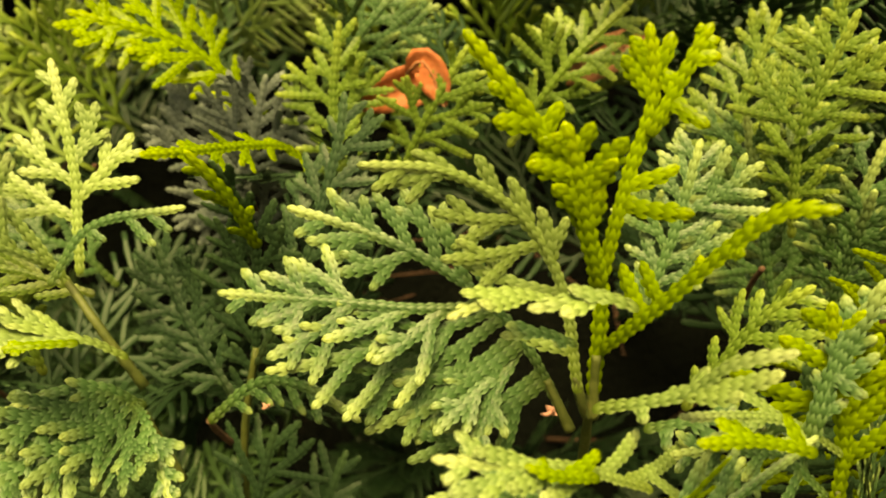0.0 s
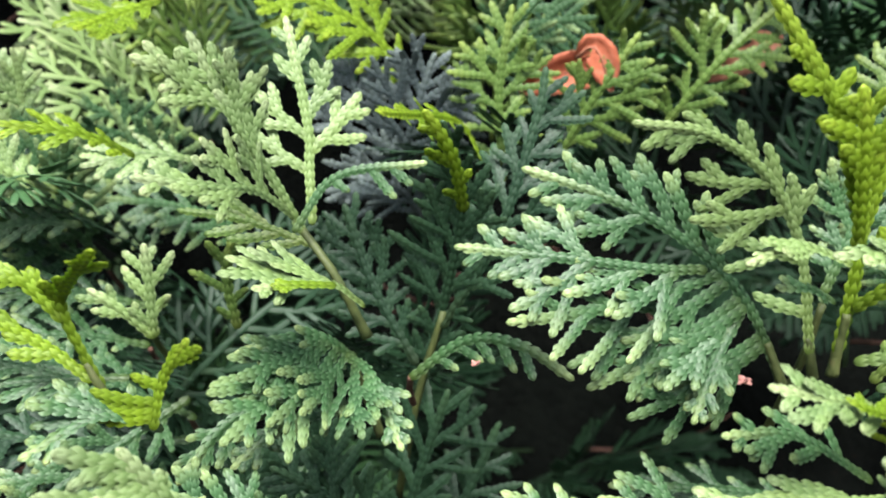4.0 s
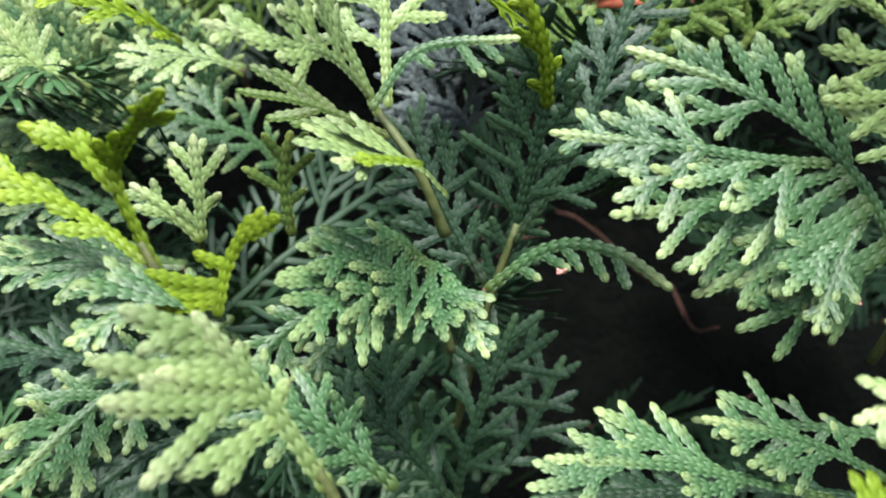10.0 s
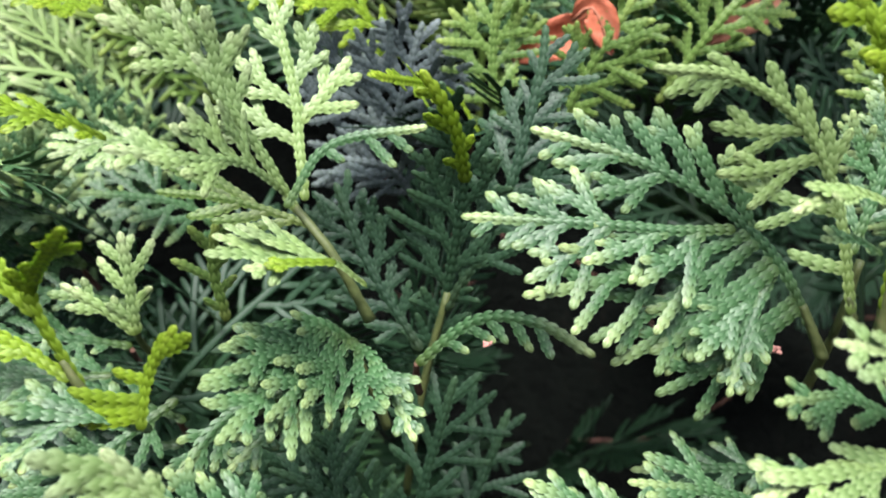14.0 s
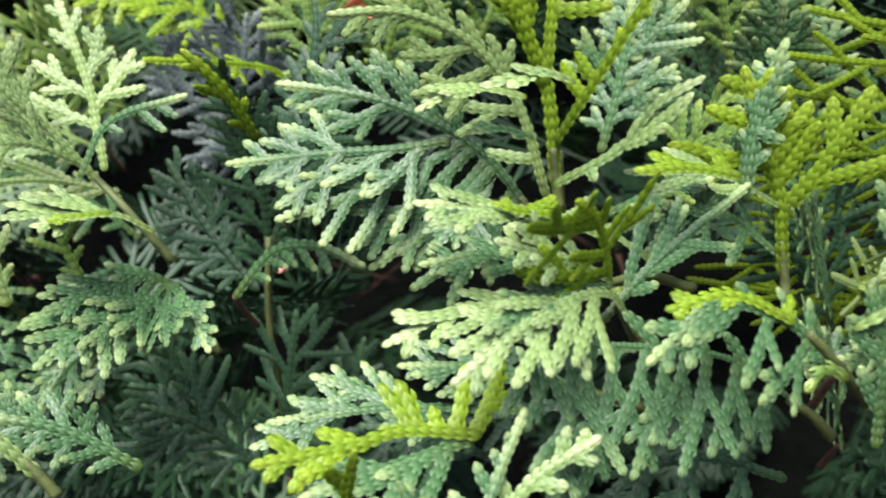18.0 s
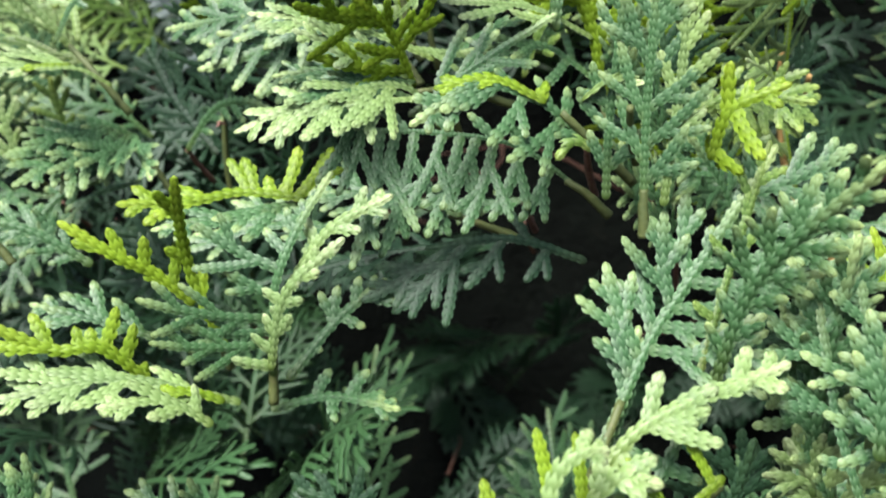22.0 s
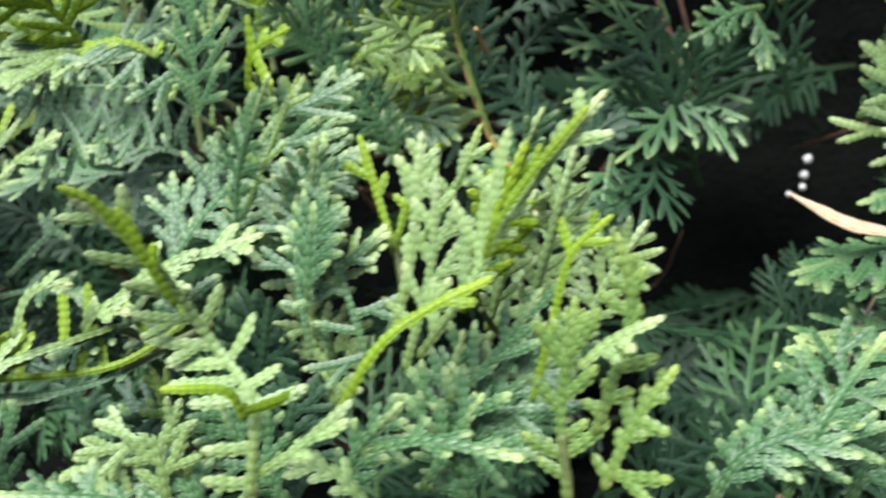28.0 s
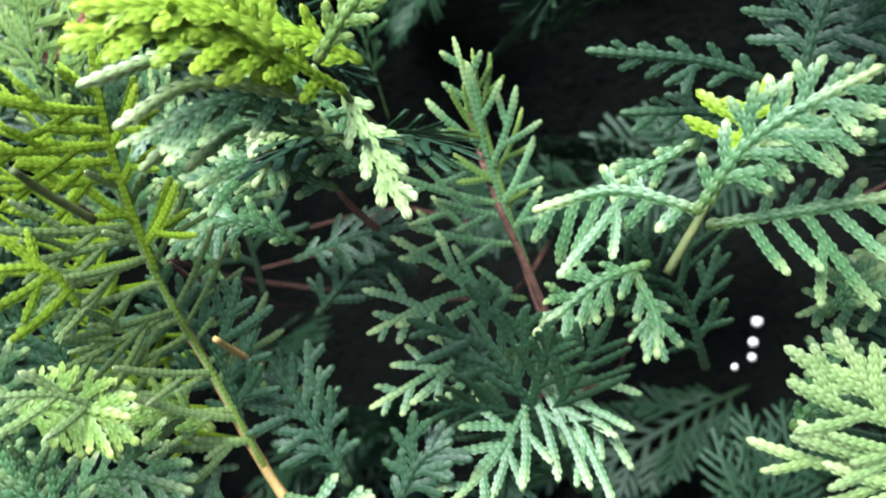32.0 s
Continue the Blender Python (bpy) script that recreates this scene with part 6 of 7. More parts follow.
fan(b, ((0.0683, 0.0939, 0.8912), (0.0585, 0.0922, 0.9022), (0.0463, 0.0894, 0.9079), (0.0328, 0.0817, 0.9034)), (0.4291, -0.7579, 0.4915), ((0.19, 16.2, 71), (0.41, 14.6, 73), (0.09, 6.5, 43), (0.62, 10.2, 33), (0.56, 8.9, 45), (0.28, 6.5, -37), (0.47, 5.1, -32), (0.19, 6.5, -65)), "mature", 0.0027, subs=0.6)
fan(b, ((0.0595, 0.0913, 0.9022), (0.0496, 0.0911, 0.9087), (0.0380, 0.0886, 0.9088)), (0.2934, -0.6757, 0.6763), ((0.50, 3.9, 37), (0.06, 4.2, -92)), "lime", 0.0027, subs=0.2, age1=0.7)
b = branch("mature blue-green arborvitae branch with pale yellow-green tips", ((0.0699, 0.0996, 0.8733), (0.0656, 0.0980, 0.8795), (0.0615, 0.0987, 0.8829),), (0.0012, 0.0008), GREENWOOD)
fan(b, ((0.0656, 0.0980, 0.8795), (0.0523, 0.0995, 0.8918), (0.0360, 0.0983, 0.8976), (0.0195, 0.0963, 0.9014), (0.0108, 0.0944, 0.9053)), (0.2498, -0.8787, 0.4068), ((0.78, 30.3, 80), (0.66, 27.6, 77), (0.50, 23.0, 77), (0.38, 21.6, 83), (0.28, 17.2, 95), (0.16, 13.3, 97), (0.84, 14.9, 73), (0.56, 19.3, 70), (0.72, 19.6, 68), (0.84, 9.0, -36), (0.69, 8.7, -41), (0.53, 8.4, -41), (0.38, 7.6, -34), (0.25, 7.4, -23), (0.44, 17.4, 71), (0.88, 13.8, 67)), "mature", 0.0025, subs=0.5, age1=0.9, stalk=0.45)
fan(b, ((0.0637, 0.1052, 0.8612), (0.0474, 0.1038, 0.8695), (0.0282, 0.0997, 0.8712)), (0.2827, -0.7610, 0.5839), ((0.84, 24.1, 22), (0.75, 23.2, 34), (0.53, 15.0, 55), (0.25, 9.8, 73), (0.38, 7.8, -51)), "deep", 0.0027)
b = branch("bright lime-green young arborvitae shoot on the hedge", ((0.0733, 0.1296, 0.8881), (0.0734, 0.1304, 0.8932), (0.0731, 0.1310, 0.9008),), (0.0012, 0.0008), GREENWOOD)
fan(b, ((0.0732, 0.1304, 0.8932), (0.0726, 0.1310, 0.9098), (0.0689, 0.1311, 0.9225), (0.0662, 0.1320, 0.9373)), (-0.2234, -0.9747, 0.0014), ((0.75, 9.5, 56), (0.91, 5.2, 54), (0.59, 13.9, -36), (0.81, 8.0, -36), (0.56, 19.4, 54), (0.44, 14.4, -46), (0.31, 28.7, -40), (0.53, 14.0, -50)), "lime", 0.0036, subs=0.3)
fan(b, ((0.0724, 0.1306, 0.9087), (0.0586, 0.1261, 0.9185), (0.0389, 0.1186, 0.9237)), (0.4963, -0.5738, 0.6515), ((0.56, 13.8, 21), (0.44, 12.6, -16), (0.25, 15.1, 30)), "pale", 0.0023, subs=0)
fan(b, ((0.0737, 0.1316, 0.8966), (0.0594, 0.1312, 0.9091), (0.0396, 0.1267, 0.9107)), (0.3551, -0.7019, 0.6174), ((0.44, 15.3, 14), (0.25, 9.5, -48), (0.28, 10.9, 83), (0.50, 13.0, 47), (0.62, 14.2, 35)), "mature", 0.0023, subs=0.2)
b = branch("bright lime-green young arborvitae shoot on the hedge", ((-0.0139, 0.0739, 0.8592), (-0.0138, 0.0732, 0.8635), (-0.0150, 0.0737, 0.8683),), (0.0012, 0.0008), GREENWOOD)
fan(b, ((-0.0134, 0.0725, 0.8641), (-0.0173, 0.0752, 0.8795), (-0.0160, 0.0731, 0.8914), (-0.0125, 0.0690, 0.9026)), (0.4169, -0.9043, -0.0922), ((0.53, 3.9, 54), (0.31, 4.7, -30), (0.78, 6.9, 30)), "lime", 0.0030, subs=0)
fan(b, ((-0.0188, 0.0753, 0.8741), (-0.0240, 0.0732, 0.8825), (-0.0285, 0.0701, 0.8876), (-0.0376, 0.0680, 0.8973)), (0.6443, -0.7013, 0.3051), ((0.56, 6.3, -39), (0.41, 5.9, -66), (0.72, 4.7, 21), (0.19, 8.9, -57), (0.25, 5.9, 6)), "lime", 0.0029, subs=0)
fan(b, ((0.0056, 0.0894, 0.8900), (-0.0071, 0.0879, 0.8935), (-0.0161, 0.0837, 0.8942), (-0.0298, 0.0776, 0.8971)), (0.3553, -0.6649, 0.6570), ((0.56, 6.5, -39), (0.31, 9.1, -57), (0.28, 8.7, -68), (0.12, 11.3, -98), (0.03, 14.5, -112), (0.62, 8.3, 19), (0.19, 3.6, -72)), "lime", 0.0030, subs=0.2)
fan(b, ((0.0041, 0.0899, 0.8888), (-0.0059, 0.0846, 0.8899), (-0.0234, 0.0763, 0.8910)), (0.3120, -0.5005, 0.8075), ((0.38, 11.6, 12), (0.22, 11.6, 5), (0.56, 10.4, -25), (0.16, 11.7, 42)), "mature", 0.0027, subs=0.5)
fan(b, ((-0.0275, 0.0669, 0.8597), (-0.0345, 0.0636, 0.8713), (-0.0425, 0.0602, 0.8738), (-0.0532, 0.0574, 0.8821)), (0.6333, -0.6183, 0.4654), ((0.66, 7.6, -48), (0.50, 4.0, -86), (0.38, 8.3, -85), (0.25, 7.2, -69), (0.12, 2.3, -73), (0.69, 8.3, 16), (0.44, 3.3, -83)), "lime", 0.0030, subs=0)
fan(b, ((-0.0117, 0.0689, 0.8533), (-0.0327, 0.0618, 0.8654), (-0.0522, 0.0498, 0.8691)), (0.4827, -0.3639, 0.7966), ((0.69, 13.7, -20), (0.47, 15.1, -2), (0.22, 8.8, -19), (0.47, 11.9, 37), (0.62, 12.1, 22), (0.16, 8.1, 33)), "pale", 0.0027, subs=0.6)
fan(b, ((-0.0138, 0.0662, 0.8554), (-0.0190, 0.0646, 0.8590), (-0.0254, 0.0623, 0.8610)), (0.5022, -0.4279, 0.7515), (), "lime", 0.0027)
b = branch("mature blue-green arborvitae branch with pale yellow-green tips", ((-0.0051, 0.0702, 0.8515), (-0.0037, 0.0704, 0.8577), (-0.0017, 0.0701, 0.8651),), (0.0012, 0.0008), GREENWOOD)
fan(b, ((-0.0034, 0.0696, 0.8582), (0.0012, 0.0702, 0.8766), (0.0061, 0.0775, 0.8864), (0.0134, 0.0869, 0.8951)), (0.1139, -0.9184, 0.3788), ((0.28, 27.5, 87), (0.50, 18.2, 78), (0.16, 25.4, 95), (0.38, 11.5, 69), (0.69, 4.9, 50), (0.22, 18.8, 96)), "mature", 0.0023, subs=0.8, fill=True)
fan(b, ((-0.0031, 0.0682, 0.8603), (0.0034, 0.0692, 0.8757), (0.0160, 0.0748, 0.8840)), (0.0069, -0.9649, 0.2624), ((0.47, 3.8, -61), (0.66, 3.5, -31), (0.25, 5.3, -31), (0.25, 4.1, 37), (0.78, 2.7, 47), (0.03, 7.9, 97), (0.47, 4.2, 84)), "pale", 0.0026, subs=0.6, fill=True)
fan(b, ((0.0021, 0.0739, 0.8746), (0.0117, 0.0807, 0.8843), (0.0251, 0.0861, 0.8885)), (0.0980, -0.8223, 0.5605), ((0.50, 4.0, -10), (0.56, 5.3, -52), (0.38, 5.6, 55)), "pale", 0.0027, subs=0.3)
fan(b, ((-0.0034, 0.0774, 0.8531), (0.0068, 0.0889, 0.8608), (0.0178, 0.0966, 0.8661)), (0.2428, -0.7154, 0.6552), ((0.28, 1.7, -72), (0.59, 5.4, -73), (0.81, 8.1, -48), (0.50, 8.5, 34), (0.72, 5.9, 41)), "mature", 0.0027)
fan(b, ((-0.0067, 0.0723, 0.8490), (0.0043, 0.0794, 0.8468), (0.0180, 0.0831, 0.8398)), (0.4876, -0.5296, 0.6941), ((0.34, 7.4, 49), (0.59, 8.1, 59), (0.69, 5.5, 17), (0.47, 5.8, -87)), "mature", 0.0027)
b = branch("pale yellow-green arborvitae branch catching the light", ((0.0515, 0.1214, 0.8970), (0.0407, 0.1155, 0.9035), (0.0307, 0.1099, 0.9053),), (0.0012, 0.0008), GREENWOOD)
fan(b, ((0.0387, 0.1131, 0.9027), (0.0219, 0.1058, 0.9054), (0.0056, 0.1027, 0.9077), (-0.0089, 0.0976, 0.9048)), (0.1968, -0.4863, 0.8514), ((0.59, 17.3, 8), (0.53, 14.4, 26), (0.41, 9.5, -17), (0.28, 12.9, 18), (0.50, 10.5, -10)), "pale", 0.0025, subs=0.3)
fan(b, ((0.0350, 0.1164, 0.9114), (0.0209, 0.1077, 0.9216), (0.0108, 0.1021, 0.9260), (-0.0001, 0.0991, 0.9290)), (0.5697, -0.4525, 0.6860), ((0.66, 13.4, 14), (0.53, 12.2, 20), (0.31, 14.2, -141), (0.66, 9.4, -11), (0.38, 12.8, 26), (0.16, 29.1, -152)), "pale", 0.0025, subs=0.3)
fan(b, ((0.0239, 0.1055, 0.9215), (0.0167, 0.1015, 0.9248), (0.0128, 0.1012, 0.9265)), (0.5127, -0.4977, 0.6995), ((0.50, 8.2, -152), (0.84, 1.8, -99)), "lime", 0.0024, subs=0)
fan(b, ((0.0287, 0.1155, 0.9030), (0.0127, 0.1130, 0.9127), (-0.0012, 0.1095, 0.9142)), (0.3812, -0.6162, 0.6892), ((0.50, 9.0, -16), (0.62, 10.2, 26), (0.41, 9.4, 36), (0.25, 7.1, -42)), "mature", 0.0024, subs=0.4)
b = branch("mature blue-green arborvitae branch with pale yellow-green tips", ((0.0459, 0.1481, 0.8546), (0.0325, 0.1453, 0.8629), (0.0215, 0.1444, 0.8683),), (0.0012, 0.0008), GREENWOOD)
fan(b, ((0.0320, 0.1438, 0.8646), (0.0107, 0.1435, 0.8735), (-0.0111, 0.1417, 0.8781)), (0.2563, -0.6415, 0.7230), ((0.56, 16.7, -17), (0.50, 15.5, 33), (0.69, 11.1, 14), (0.28, 7.6, -45), (0.38, 16.1, 34)), "mature", 0.0027, subs=0.5)
fan(b, ((0.0170, 0.1396, 0.8633), (-0.0133, 0.1367, 0.8702), (-0.0413, 0.1333, 0.8727)), (0.1893, -0.5736, 0.7969), ((0.47, 23.2, -21), (0.66, 15.2, -14), (0.75, 19.4, 17), (0.41, 19.3, -13), (0.34, 14.7, 22)), "mature", 0.0027, subs=0.8)
b = branch("mature blue-green arborvitae branch with pale yellow-green tips", ((0.0747, 0.0718, 0.8773), (0.0749, 0.0722, 0.8814), (0.0756, 0.0729, 0.8863),), (0.0012, 0.0008), GREENWOOD)
fan(b, ((0.0749, 0.0721, 0.8814), (0.0778, 0.0760, 0.9003), (0.0815, 0.0796, 0.9183), (0.0840, 0.0826, 0.9323)), (-0.1988, -0.9522, 0.2320), ((0.59, 18.0, -7), (0.50, 13.5, -34), (0.38, 15.8, -48), (0.25, 16.6, -45), (0.53, 14.9, 23), (0.34, 15.5, 20), (0.69, 13.7, 30), (0.62, 10.1, -26), (0.19, 14.3, 21), (0.12, 12.6, -36), (0.72, 10.2, -42)), "mature", 0.0021, subs=0.4)
fan(b, ((0.0788, 0.0722, 0.8830), (0.0832, 0.0754, 0.8996), (0.0866, 0.0783, 0.9158), (0.0884, 0.0813, 0.9298)), (-0.2316, -0.9446, 0.2325), ((0.66, 10.0, -17), (0.47, 8.3, -45), (0.66, 8.7, 27), (0.41, 8.8, 27), (0.28, 6.5, -47), (0.59, 7.4, -30)), "pale", 0.0022, subs=0.5)
fan(b, ((0.0688, 0.0815, 0.8829), (0.0716, 0.0843, 0.8990), (0.0760, 0.0877, 0.9161), (0.0782, 0.0910, 0.9310)), (-0.1572, -0.9623, 0.2218), ((0.34, 10.0, 24), (0.41, 9.2, -20), (0.12, 8.0, 27), (0.12, 9.7, -40), (0.62, 8.4, 35), (0.56, 11.1, -16), (0.28, 8.8, 45)), "mature", 0.0022, subs=0.7)
fan(b, ((0.0888, 0.0768, 0.8893), (0.0929, 0.0771, 0.8977), (0.1039, 0.0776, 0.9011)), (-0.2479, -0.8915, 0.3792), ((0.44, 8.5, 41), (0.62, 3.9, 52), (0.50, 10.5, -98), (0.09, 6.5, -116), (0.78, 3.5, -61)), "lime", 0.0027, subs=0.2)
fan(b, ((-0.0146, 0.0601, 0.8536), (-0.0214, 0.0576, 0.8612), (-0.0314, 0.0510, 0.8647)), (0.6373, -0.3391, 0.6919), ((0.41, 8.8, -9), (0.31, 7.6, 48), (0.16, 5.8, -54)), "pale", 0.0027, subs=0.4)
fan(b, ((-0.0316, 0.0792, 0.8660), (-0.0414, 0.0778, 0.8719), (-0.0552, 0.0762, 0.8784)), (0.4459, -0.5446, 0.7103), ((0.34, 12.8, -14), (0.25, 9.7, 31), (0.59, 8.3, 30), (0.12, 9.4, -33)), "mature", 0.0027, subs=0.6)
b = branch("mature blue-green arborvitae branch with pale yellow-green tips", ((0.0550, 0.0421, 0.8368), (0.0606, 0.0444, 0.8473), (0.0660, 0.0511, 0.8546),), (0.0012, 0.0008), GREENWOOD)
fan(b, ((0.0596, 0.0421, 0.8474), (0.0659, 0.0509, 0.8541), (0.0734, 0.0603, 0.8622), (0.0842, 0.0696, 0.8712), (0.1020, 0.0819, 0.8886)), (0.1892, -0.7971, 0.5734), ((0.31, 18.2, 45), (0.38, 16.7, 33), (0.47, 17.7, 38), (0.56, 16.4, 35), (0.25, 13.5, 39), (0.84, 23.5, -32), (0.72, 22.9, -50), (0.62, 33.9, -46), (0.56, 33.9, -53), (0.47, 18.2, -49), (0.34, 24.8, -64), (0.81, 2.9, 20), (0.66, 4.4, 23), (0.41, 12.9, -57)), "mature", 0.0027)
fan(b, ((0.0623, 0.0472, 0.8482), (0.0676, 0.0544, 0.8542), (0.0712, 0.0623, 0.8631)), (0.2055, -0.7443, 0.6355), ((0.84, 13.3, 32), (0.41, 7.4, 26), (0.50, 9.8, 41)), "mature", 0.0027, subs=0.4)
fan(b, ((0.0608, 0.0334, 0.8527), (0.0713, 0.0392, 0.8578), (0.0947, 0.0503, 0.8589)), (0.1974, -0.6620, 0.7231), ((0.28, 11.7, -50), (0.34, 5.9, -40), (0.44, 6.9, 2), (0.62, 6.3, -6), (0.28, 8.5, 36), (0.09, 7.8, -87), (0.38, 7.1, -18)), "pale", 0.0030, subs=0.5)
fan(b, ((0.0585, 0.0262, 0.8517), (0.0639, 0.0283, 0.8549), (0.0697, 0.0285, 0.8524)), (0.0770, -0.6174, 0.7828), ((0.56, 5.3, 20), (0.50, 4.5, -65), (0.19, 4.7, 40)), "pale", 0.0034, subs=0)
b = branch("pale yellow-green arborvitae branch catching the light", ((0.0677, 0.0389, 0.8396), (0.0628, 0.0313, 0.8484), (0.0574, 0.0232, 0.8496),), (0.0012, 0.0008), GREENWOOD)
fan(b, ((0.0640, 0.0298, 0.8497), (0.0540, 0.0187, 0.8509), (0.0422, 0.0132, 0.8505), (0.0284, 0.0139, 0.8506), (0.0187, 0.0166, 0.8512)), (0.1801, -0.5225, 0.8334), ((0.66, 11.4, -123), (0.53, 10.1, -137), (0.72, 12.2, -40), (0.81, 10.1, -22), (0.56, 6.9, -52), (0.44, 7.3, 26), (0.56, 6.9, 20), (0.69, 8.2, 26), (0.81, 8.9, 28), (0.88, 15.2, 31)), "pale", 0.0029, subs=0.2)
fan(b, ((0.0502, 0.0165, 0.8494), (0.0366, 0.0120, 0.8500), (0.0212, 0.0134, 0.8531)), (0.1597, -0.5234, 0.8370), ((0.41, 11.8, -119), (0.16, 9.1, -131), (0.53, 7.6, -31), (0.22, 4.0, -57)), "lime", 0.0028, subs=0)
fan(b, ((0.0516, 0.0147, 0.8561), (0.0542, 0.0182, 0.8622), (0.0582, 0.0208, 0.8643), (0.0623, 0.0240, 0.8623)), (0.1389, -0.6497, 0.7474), (), "pale", 0.0029)
fan(b, ((0.0659, 0.0331, 0.8488), (0.0579, 0.0272, 0.8484), (0.0513, 0.0215, 0.8480)), (0.3061, -0.4514, 0.8382), ((0.31, 4.0, 98), (0.53, 4.4, 97), (0.81, 5.3, 65), (0.03, 1.8, -88)), "mature", 0.0027, subs=0.3)
b = branch("pale yellow-green arborvitae branch catching the light", ((0.0171, 0.0106, 0.8340), (0.0137, 0.0113, 0.8413), (0.0090, 0.0127, 0.8448),), (0.0012, 0.0008), GREENWOOD)
fan(b, ((0.0154, 0.0096, 0.8418), (0.0045, 0.0128, 0.8475), (-0.0087, 0.0157, 0.8540), (-0.0248, 0.0173, 0.8581)), (0.2278, -0.5373, 0.8120), ((0.47, 10.6, -30), (0.25, 10.8, -41), (0.09, 14.5, -53), (0.62, 7.9, -12), (0.53, 14.2, 52), (0.38, 9.5, 57), (0.09, 5.0, 40)), "pale", 0.0031, subs=0.5)
fan(b, ((0.0253, 0.0164, 0.8405), (0.0178, 0.0162, 0.8473), (0.0083, 0.0132, 0.8468)), (0.3823, -0.4419, 0.8115), ((0.19, 1.4, 87), (0.47, 5.6, 2), (0.59, 4.4, 60)), "mature", 0.0027, subs=0.4)
b = branch("pale yellow-green arborvitae branch catching the light", ((0.1119, -0.0143, 0.8290), (0.1123, -0.0131, 0.8325), (0.1127, -0.0104, 0.8370),), (0.0012, 0.0008), GREENWOOD)
fan(b, ((0.1124, -0.0142, 0.8322), (0.1135, -0.0064, 0.8451), (0.1053, 0.0009, 0.8541), (0.1010, -0.0026, 0.8731), (0.0943, -0.0072, 0.8875)), (0.3616, -0.9028, 0.2327), ((0.72, 10.2, 44), (0.62, 8.2, 46), (0.53, 10.2, 54), (0.44, 13.1, 45), (0.38, 12.6, 42), (0.31, 14.0, 55), (0.25, 9.9, 73), (0.12, 8.0, 97), (0.03, 7.4, 87), (0.50, 7.8, -57), (0.38, 9.1, -75), (0.28, 6.6, -86), (0.22, 9.3, -84), (0.59, 2.1, -45)), "pale", 0.0024, subs=0.35)
fan(b, ((0.1035, -0.0030, 0.8634), (0.1017, -0.0044, 0.8737), (0.0987, -0.0063, 0.8833), (0.0951, -0.0090, 0.8879)), (0.5287, -0.8483, -0.0289), ((0.38, 8.4, -7), (0.28, 3.8, -35)), "lime", 0.0021, subs=0)
fan(b, ((0.1141, -0.0108, 0.8445), (0.1127, -0.0114, 0.8502), (0.1040, -0.0148, 0.8536)), (0.6654, -0.5670, 0.4856), ((0.09, 12.1, -103),), "lime", 0.0021, subs=0)
fan(b, ((0.1156, -0.0142, 0.8361), (0.1233, -0.0123, 0.8392), (0.1325, -0.0091, 0.8445)), (-0.1281, -0.7086, 0.6938), ((0.56, 6.6, -17), (0.34, 3.5, -45), (0.38, 1.6, 56)), "pale", 0.0025, subs=0)
b = branch("pale yellow-green arborvitae branch catching the light", ((0.1241, 0.0017, 0.8348), (0.1253, 0.0020, 0.8379), (0.1281, 0.0037, 0.8410),), (0.0012, 0.0008), GREENWOOD)
fan(b, ((0.1253, 0.0011, 0.8384), (0.1339, 0.0051, 0.8471), (0.1421, 0.0106, 0.8503), (0.1536, 0.0165, 0.8522)), (0.1109, -0.7693, 0.6292), ((0.47, 1.6, 30), (0.75, 4.2, 4), (0.75, 5.3, -32)), "lime", 0.0023, subs=0)
fan(b, ((0.1377, 0.0127, 0.8406), (0.1492, 0.0172, 0.8513), (0.1563, 0.0197, 0.8599), (0.1651, 0.0225, 0.8679), (0.1785, 0.0266, 0.8791)), (-0.0596, -0.9175, 0.3933), ((0.44, 19.7, 22), (0.56, 3.1, 20), (0.53, 4.1, -33), (0.34, 16.9, 23), (0.25, 13.6, 31), (0.31, 3.9, -50), (0.09, 9.8, 39), (0.47, 3.2, -65), (0.75, 6.4, 18)), "pale", 0.0024, subs=0.35)
fan(b, ((0.1536, 0.0157, 0.8565), (0.1565, 0.0171, 0.8618), (0.1639, 0.0203, 0.8687), (0.1753, 0.0241, 0.8775)), (-0.0793, -0.8945, 0.4399), ((0.19, 4.1, 17), (0.56, 4.2, 23)), "lime", 0.0021, subs=0)
fan(b, ((0.1329, 0.0167, 0.8368), (0.1408, 0.0232, 0.8535), (0.1449, 0.0287, 0.8698)), (0.0091, -0.9412, 0.3376), ((0.62, 9.4, -22), (0.56, 7.7, 34), (0.41, 15.9, -20), (0.34, 8.4, 41), (0.28, 8.9, -24), (0.22, 7.2, 66)), "pale", 0.0022, subs=0.5)
fan(b, ((0.1305, 0.0246, 0.8428), (0.1359, 0.0304, 0.8562), (0.1412, 0.0385, 0.8764)), (0.0581, -0.9280, 0.3681), ((0.62, 8.1, 23), (0.66, 8.9, -20), (0.31, 5.9, 15)), "pale", 0.0027, subs=0.4)
fan(b, ((0.1389, 0.0186, 0.8278), (0.1493, 0.0214, 0.8346), (0.1601, 0.0256, 0.8451)), (-0.1490, -0.8377, 0.5254), ((0.78, 10.4, -16), (0.56, 7.2, -20), (0.44, 9.9, -28), (0.25, 10.4, 49), (0.56, 8.1, 37), (0.25, 5.0, -5)), "mature", 0.0022, subs=0.5)
fan(b, ((0.1313, 0.0117, 0.8132), (0.1401, 0.0150, 0.8225), (0.1462, 0.0176, 0.8287)), (-0.2055, -0.8333, 0.5132), ((0.50, 17.4, -60), (0.84, 8.2, -33), (0.34, 10.7, 35), (0.59, 3.1, -52), (0.75, 9.8, 41)), "mature", 0.0027, subs=0.6)
